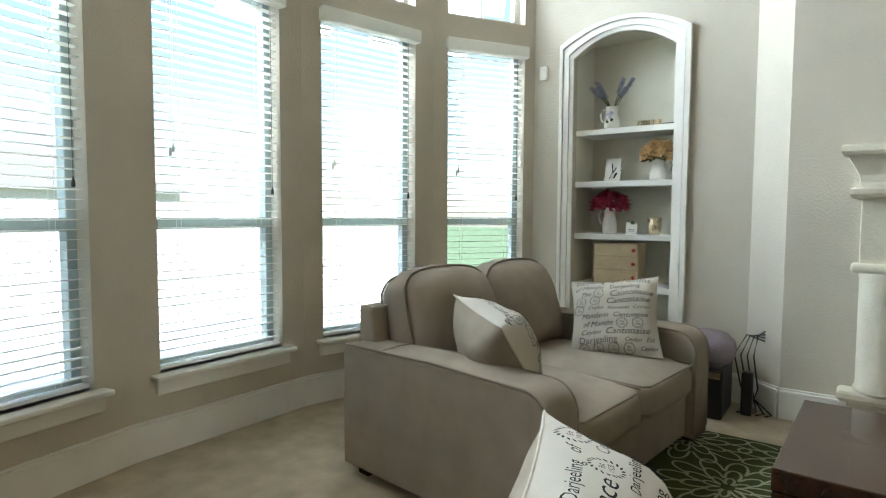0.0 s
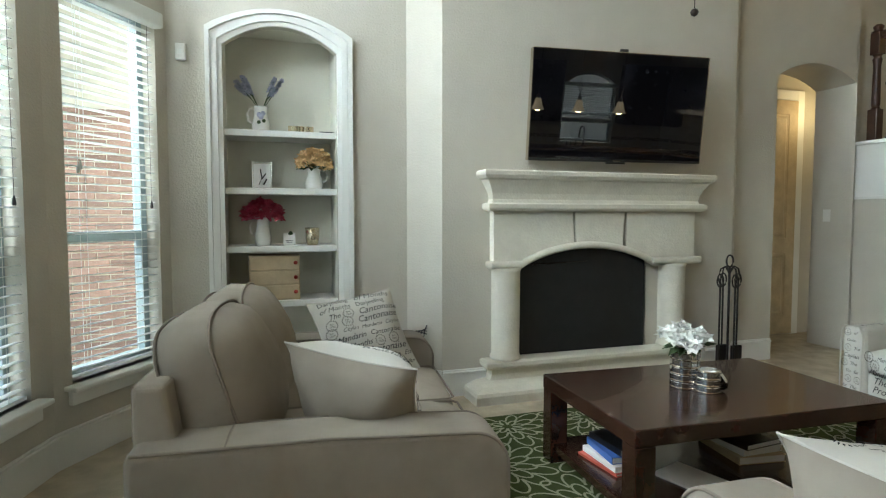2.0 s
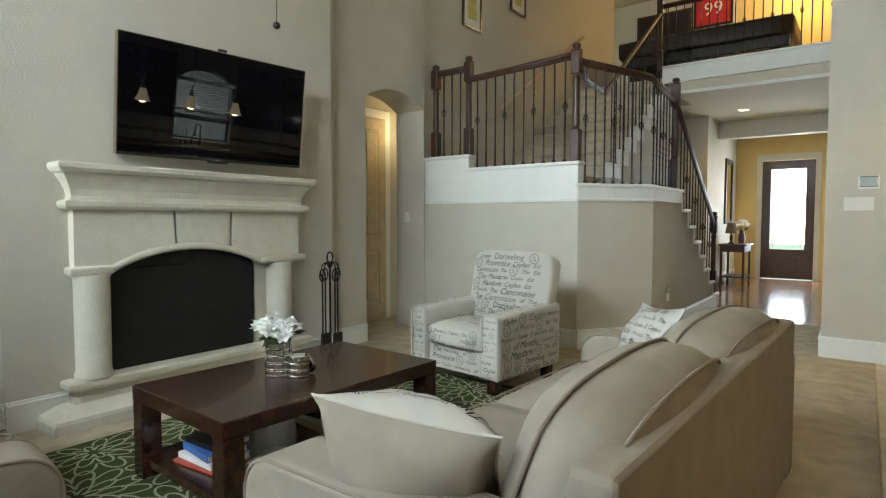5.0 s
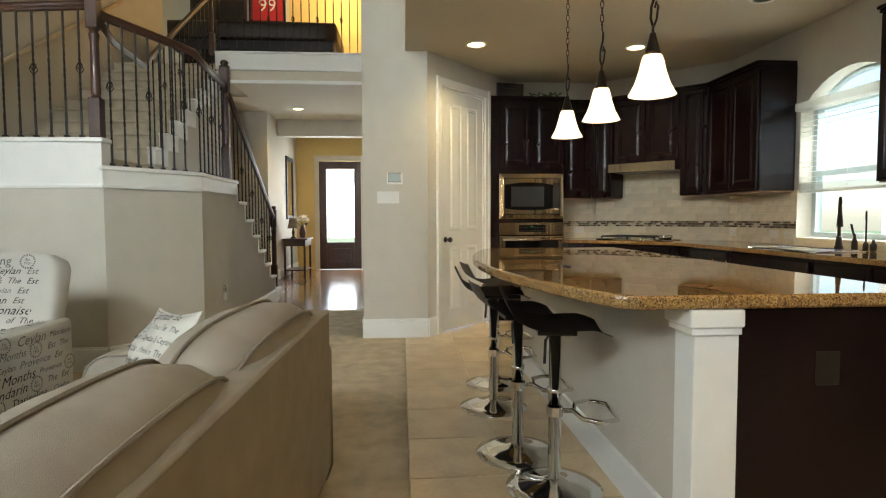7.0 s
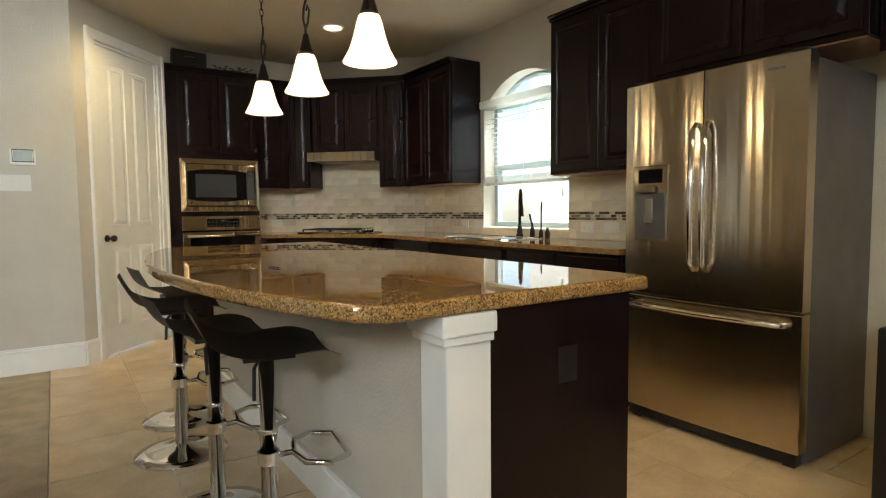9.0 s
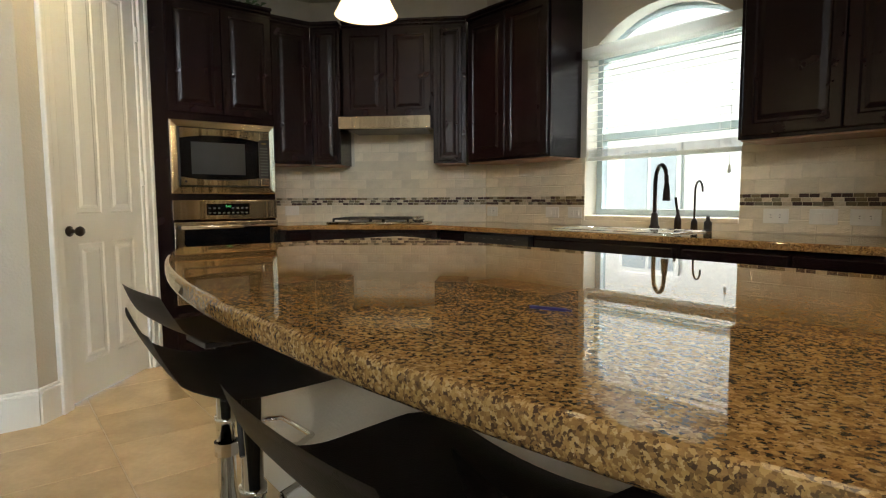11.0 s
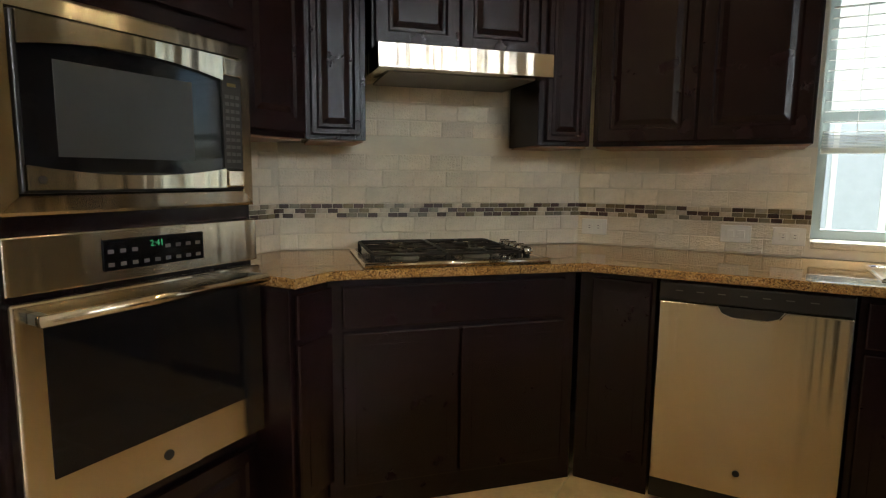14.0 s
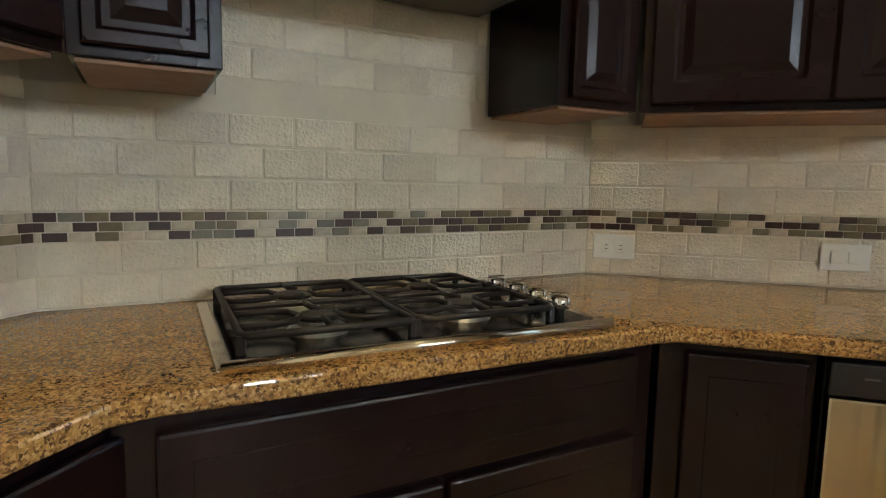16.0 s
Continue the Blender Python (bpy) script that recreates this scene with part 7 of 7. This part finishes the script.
part("shade", lathe([(0.11, 0.20), (0.07, 0.40), (0.067, 0.40), (0.105, 0.205)], 18), mat("patterned_shade", (0.20, 0.16, 0.13), 0.8, var=0.4, scale=60), tl)
vs = thing("foyer_flowers", "dark vase of white and pink flowers on the console", "vase", pose(11.62, 2.22, 0.771))
part("vase_body", lathe([(0.05, 0), (0.07, 0.08), (0.06, 0.16), (0.035, 0.22), (0.045, 0.26), (0, 0.25)], 16), mat("plum_glaze", (0.10, 0.05, 0.06), 0.3), vs, smooth=True)
part("bloom_head", moved(blob_flowers(80, 0.13, 0.03, 0.8, 31), Matrix.Translation((0, 0, 0.36))), PETALW, vs)
part("foliage", moved(leaves(14, 0.1, 0.1, 33), Matrix.Translation((0, 0, 0.28))), LEAF, vs)

# loft: pool table, jersey, dark picture
pt = thing("pool_table", "covered dark pool table behind the loft railing", "pool table", pose(9.0, 1.2, HH + 0.361))
part("cover", soft_box(0.0, 1.4, 0.0, 2.6, 0.55, 0.85, 0.01, 0.05), LEATHER, pt)
part("bed", box(0.06, 1.34, 0.06, 2.54, 0.40, 0.56, 0.01), BLACK, pt)
for x in (0.12, 1.10):
    for y in (0.15, 2.25):
        part("leg", box(x, x + 0.18, y, y + 0.18, 0.0, 0.40, 0.015), TABLEWOOD, pt)
je = thing("framed_jersey", "red jersey with white number in a dark shadow box", "picture", pose(10.998, 2.70, 4.87, 0, 0, -90))
part("frame", join(box(-0.34, 0.34, -0.03, 0, 0, 0.04, 0.004), box(-0.34, 0.34, -0.03, 0, 0.62, 0.66, 0.004), box(-0.34, -0.30, -0.03, 0, 0.04, 0.62, 0.004), box(0.30, 0.34, -0.03, 0, 0.04, 0.62, 0.004)), IRON, je)
part("jersey", box(-0.30, 0.30, -0.015, -0.004, 0.04, 0.62), JERSEY, je)
part("number", moved(words("99", 0.34), pose(0, -0.017, 0.32, 90, 0, 0)), PAPER, je, "white number")
dk = thing("dark_picture", "wide dark framed picture on the loft wall", "picture", pose(10.998, 3.60, 4.75, 0, 0, -90))
part("frame", box(-0.52, 0.52, -0.03, 0, 0, 0.55, 0.006), RAILWOOD, dk)
part("print", box(-0.47, 0.47, -0.034, -0.0305, 0.05, 0.50), BLACK, dk)

# corner by the loveseat: outlet, cords, black box with a blanket
plate("wall_outlet", "white outlet with black plugs on the eased corner", pose(0.17, 4.215, 0.50, 0, 0, -42), 0.075, 0.12, [(0, 0.025, 0.032, 0.028, CERAMIC), (0, -0.025, 0.032, 0.028, CERAMIC)])
t = thing("power_cords", "tangled black power cords hanging from the outlet", "cord", pose(0.15, 4.16, 0))
for k in range(4):
    part("cord", tube([(0, 0.03, 0.49 - 0.02 * k), (-0.03 - 0.02 * k, -0.03, 0.47), (-0.05 - 0.035 * k, -0.02, 0.34), (-0.02 - 0.03 * k, -0.04, 0.15), (-0.06 + 0.04 * k, -0.06, 0.012), (-0.12 + 0.05 * k, -0.10, 0.01)], 0.005, 6), BLACK, t, smooth=True)
part("power_strip", box(-0.10, -0.04, -0.12, -0.06, 0.0, 0.26, 0.01), BLACK, t)
t = thing("subwoofer", "black box on the carpet behind the loveseat", "speaker", pose(-0.16, 4.02, 0))
part("cabinet", box(-0.16, 0.14, -0.16, 0.18, 0.0, 0.30, 0.012), BLACK, t)
part("front_trim", box(-0.15, 0.13, -0.165, -0.161, 0.24, 0.28, 0.003), STEEL, t)
solid("folded_blanket", soft_box(-0.31, -0.01, 3.88, 4.17, 0.302, 0.46, 0.03, 0.05), mat("mauve_fleece", (0.26, 0.22, 0.25), 0.95, var=0.15, bump=0.8, bscale=120), "mauve fleece blanket folded on the black box", "blanket")
t = thing("door_bell_jar", "small clear night light plugged in by the stairs", "night light", pose(5.45, 1.945, 0.36))
part("plug", box(-0.03, 0.03, -0.03, 0, 0, 0.08, 0.006), CERAMIC, t)
part("bulb_glass", lathe([(0.015, 0.08), (0.02, 0.11), (0.012, 0.15), (0, 0.155)], 12), CHROME, t, smooth=True, m=pose(0, -0.015, 0))

# ---- outside ----
solid("ground", box(-60, 60, -60, 60, -0.6, -0.42), GRASS, "mown green lawn round the house", "lawn", "structure")
solid("patio", box(-10.4, -4.8, -10, 14.0, -0.42, -0.36), SIDING, "pale concrete patio outside the windows", "patio", "structure")
fence = thing("fence", "weathered board fence across the yard", "fence", pose(-10.5, -12, -0.42))
fb = mesh_of("fence_board", box(-0.01, 0.01, -0.07, 0.07, 0, 1.8, 0.003, 1), FENCE)
for k in range(180):
    piece("fence_board", fb, fence, pose(0, k * 0.15, 0))
part("fence_rail", box(0.011, 0.05, -0.1, 27, 0.3, 0.38), FENCE, fence)
part("fence_rail", box(0.011, 0.05, -0.1, 27, 1.4, 1.48), FENCE, fence)


def house(x, y, w, d, h, rz, wallmat, label):
    hs = thing("neighbour_house", label, "house", pose(x, y, -0.42, 0, 0, rz))
    part("wall", box(0, w, 0, d, 0, h), wallmat, hs)
    part("roof", moved(prism([(-0.5, 0), (w / 2, 2.6), (w + 0.5, 0)], -0.4, d + 0.4), Matrix(((1, 0, 0, 0), (0, 0, 1, 0), (0, 1, 0, h), (0, 0, 0, 1)))), ROOF, hs)
    for k in range(3):
        wn_ = part("window", box(w * (0.15 + 0.28 * k), w * (0.15 + 0.28 * k) + 1.1, -0.04, 0.0, 1.0, 2.4, 0.01), WHITE, hs)
        for q in range(2):
            part("pane", box(w * (0.15 + 0.28 * k) + 0.08 + 0.5 * q, w * (0.15 + 0.28 * k) + 0.52 + 0.5 * q, -0.046, -0.041, 1.08, 2.32), PALEPANE, wn_)


house(-36.0, 16.0, 22, 9, 2.6, -90, PALEBRICK, "tan brick neighbour house with shingle roof beyond the fence")
house(9.5, -8.5, 12, 8, 5.6, 180, SIDING, "pale neighbour house seen through the kitchen window")
# brick wing beside the bow window
wing = thing("brick_wing", "red-brown brick wall of the house beside the window", "brick wall", pose(-2.75, 6.3, -0.4))
part("mortar", box(0, 1.6, 0.012, 0.3, 0, 4.4), BSGROUT, wing)
bk = mesh_of("brick", box(-0.098, 0.098, 0, 0.05, -0.028, 0.028, 0.003, 1), BRICK)
for r in range(34):
    for c in range(8):
        piece("brick", bk, wing, pose(0.1 + 0.205 * c + (0.1 if r % 2 else 0), 0, 0.03 + 0.068 * r + 0.3))

# ---- floor pieces ----
tile_f = mesh_of("floor_tile", box(-0.2265, 0.2265, -0.2265, 0.2265, -0.0055, 0.0, 0.002, 1), TRAV)
for i in range(17):
    for j in range(7):
        y = 0.168 - 0.23 - 0.46 * j
        if y < -3.1:
            continue
        piece("floor_tile", tile_f, floor_k, pose(-1.70 + 0.46 * i + (0.23 if j % 2 else 0), y, 0, 0, 0, 90 * ((i * 7 + j * 3) % 4)))
plank = mesh_of("plank", box(-0.6, 0.6, -0.062, 0.062, -0.0055, 0.0, 0.0015, 1), PLANKW)
for j in range(16):
    for i in range(5):
        piece("plank", plank, floor_h, pose(7.63 + 1.205 * i + (0.0 if j % 2 else 0.0), 0.62 + 0.126 * j, 0))
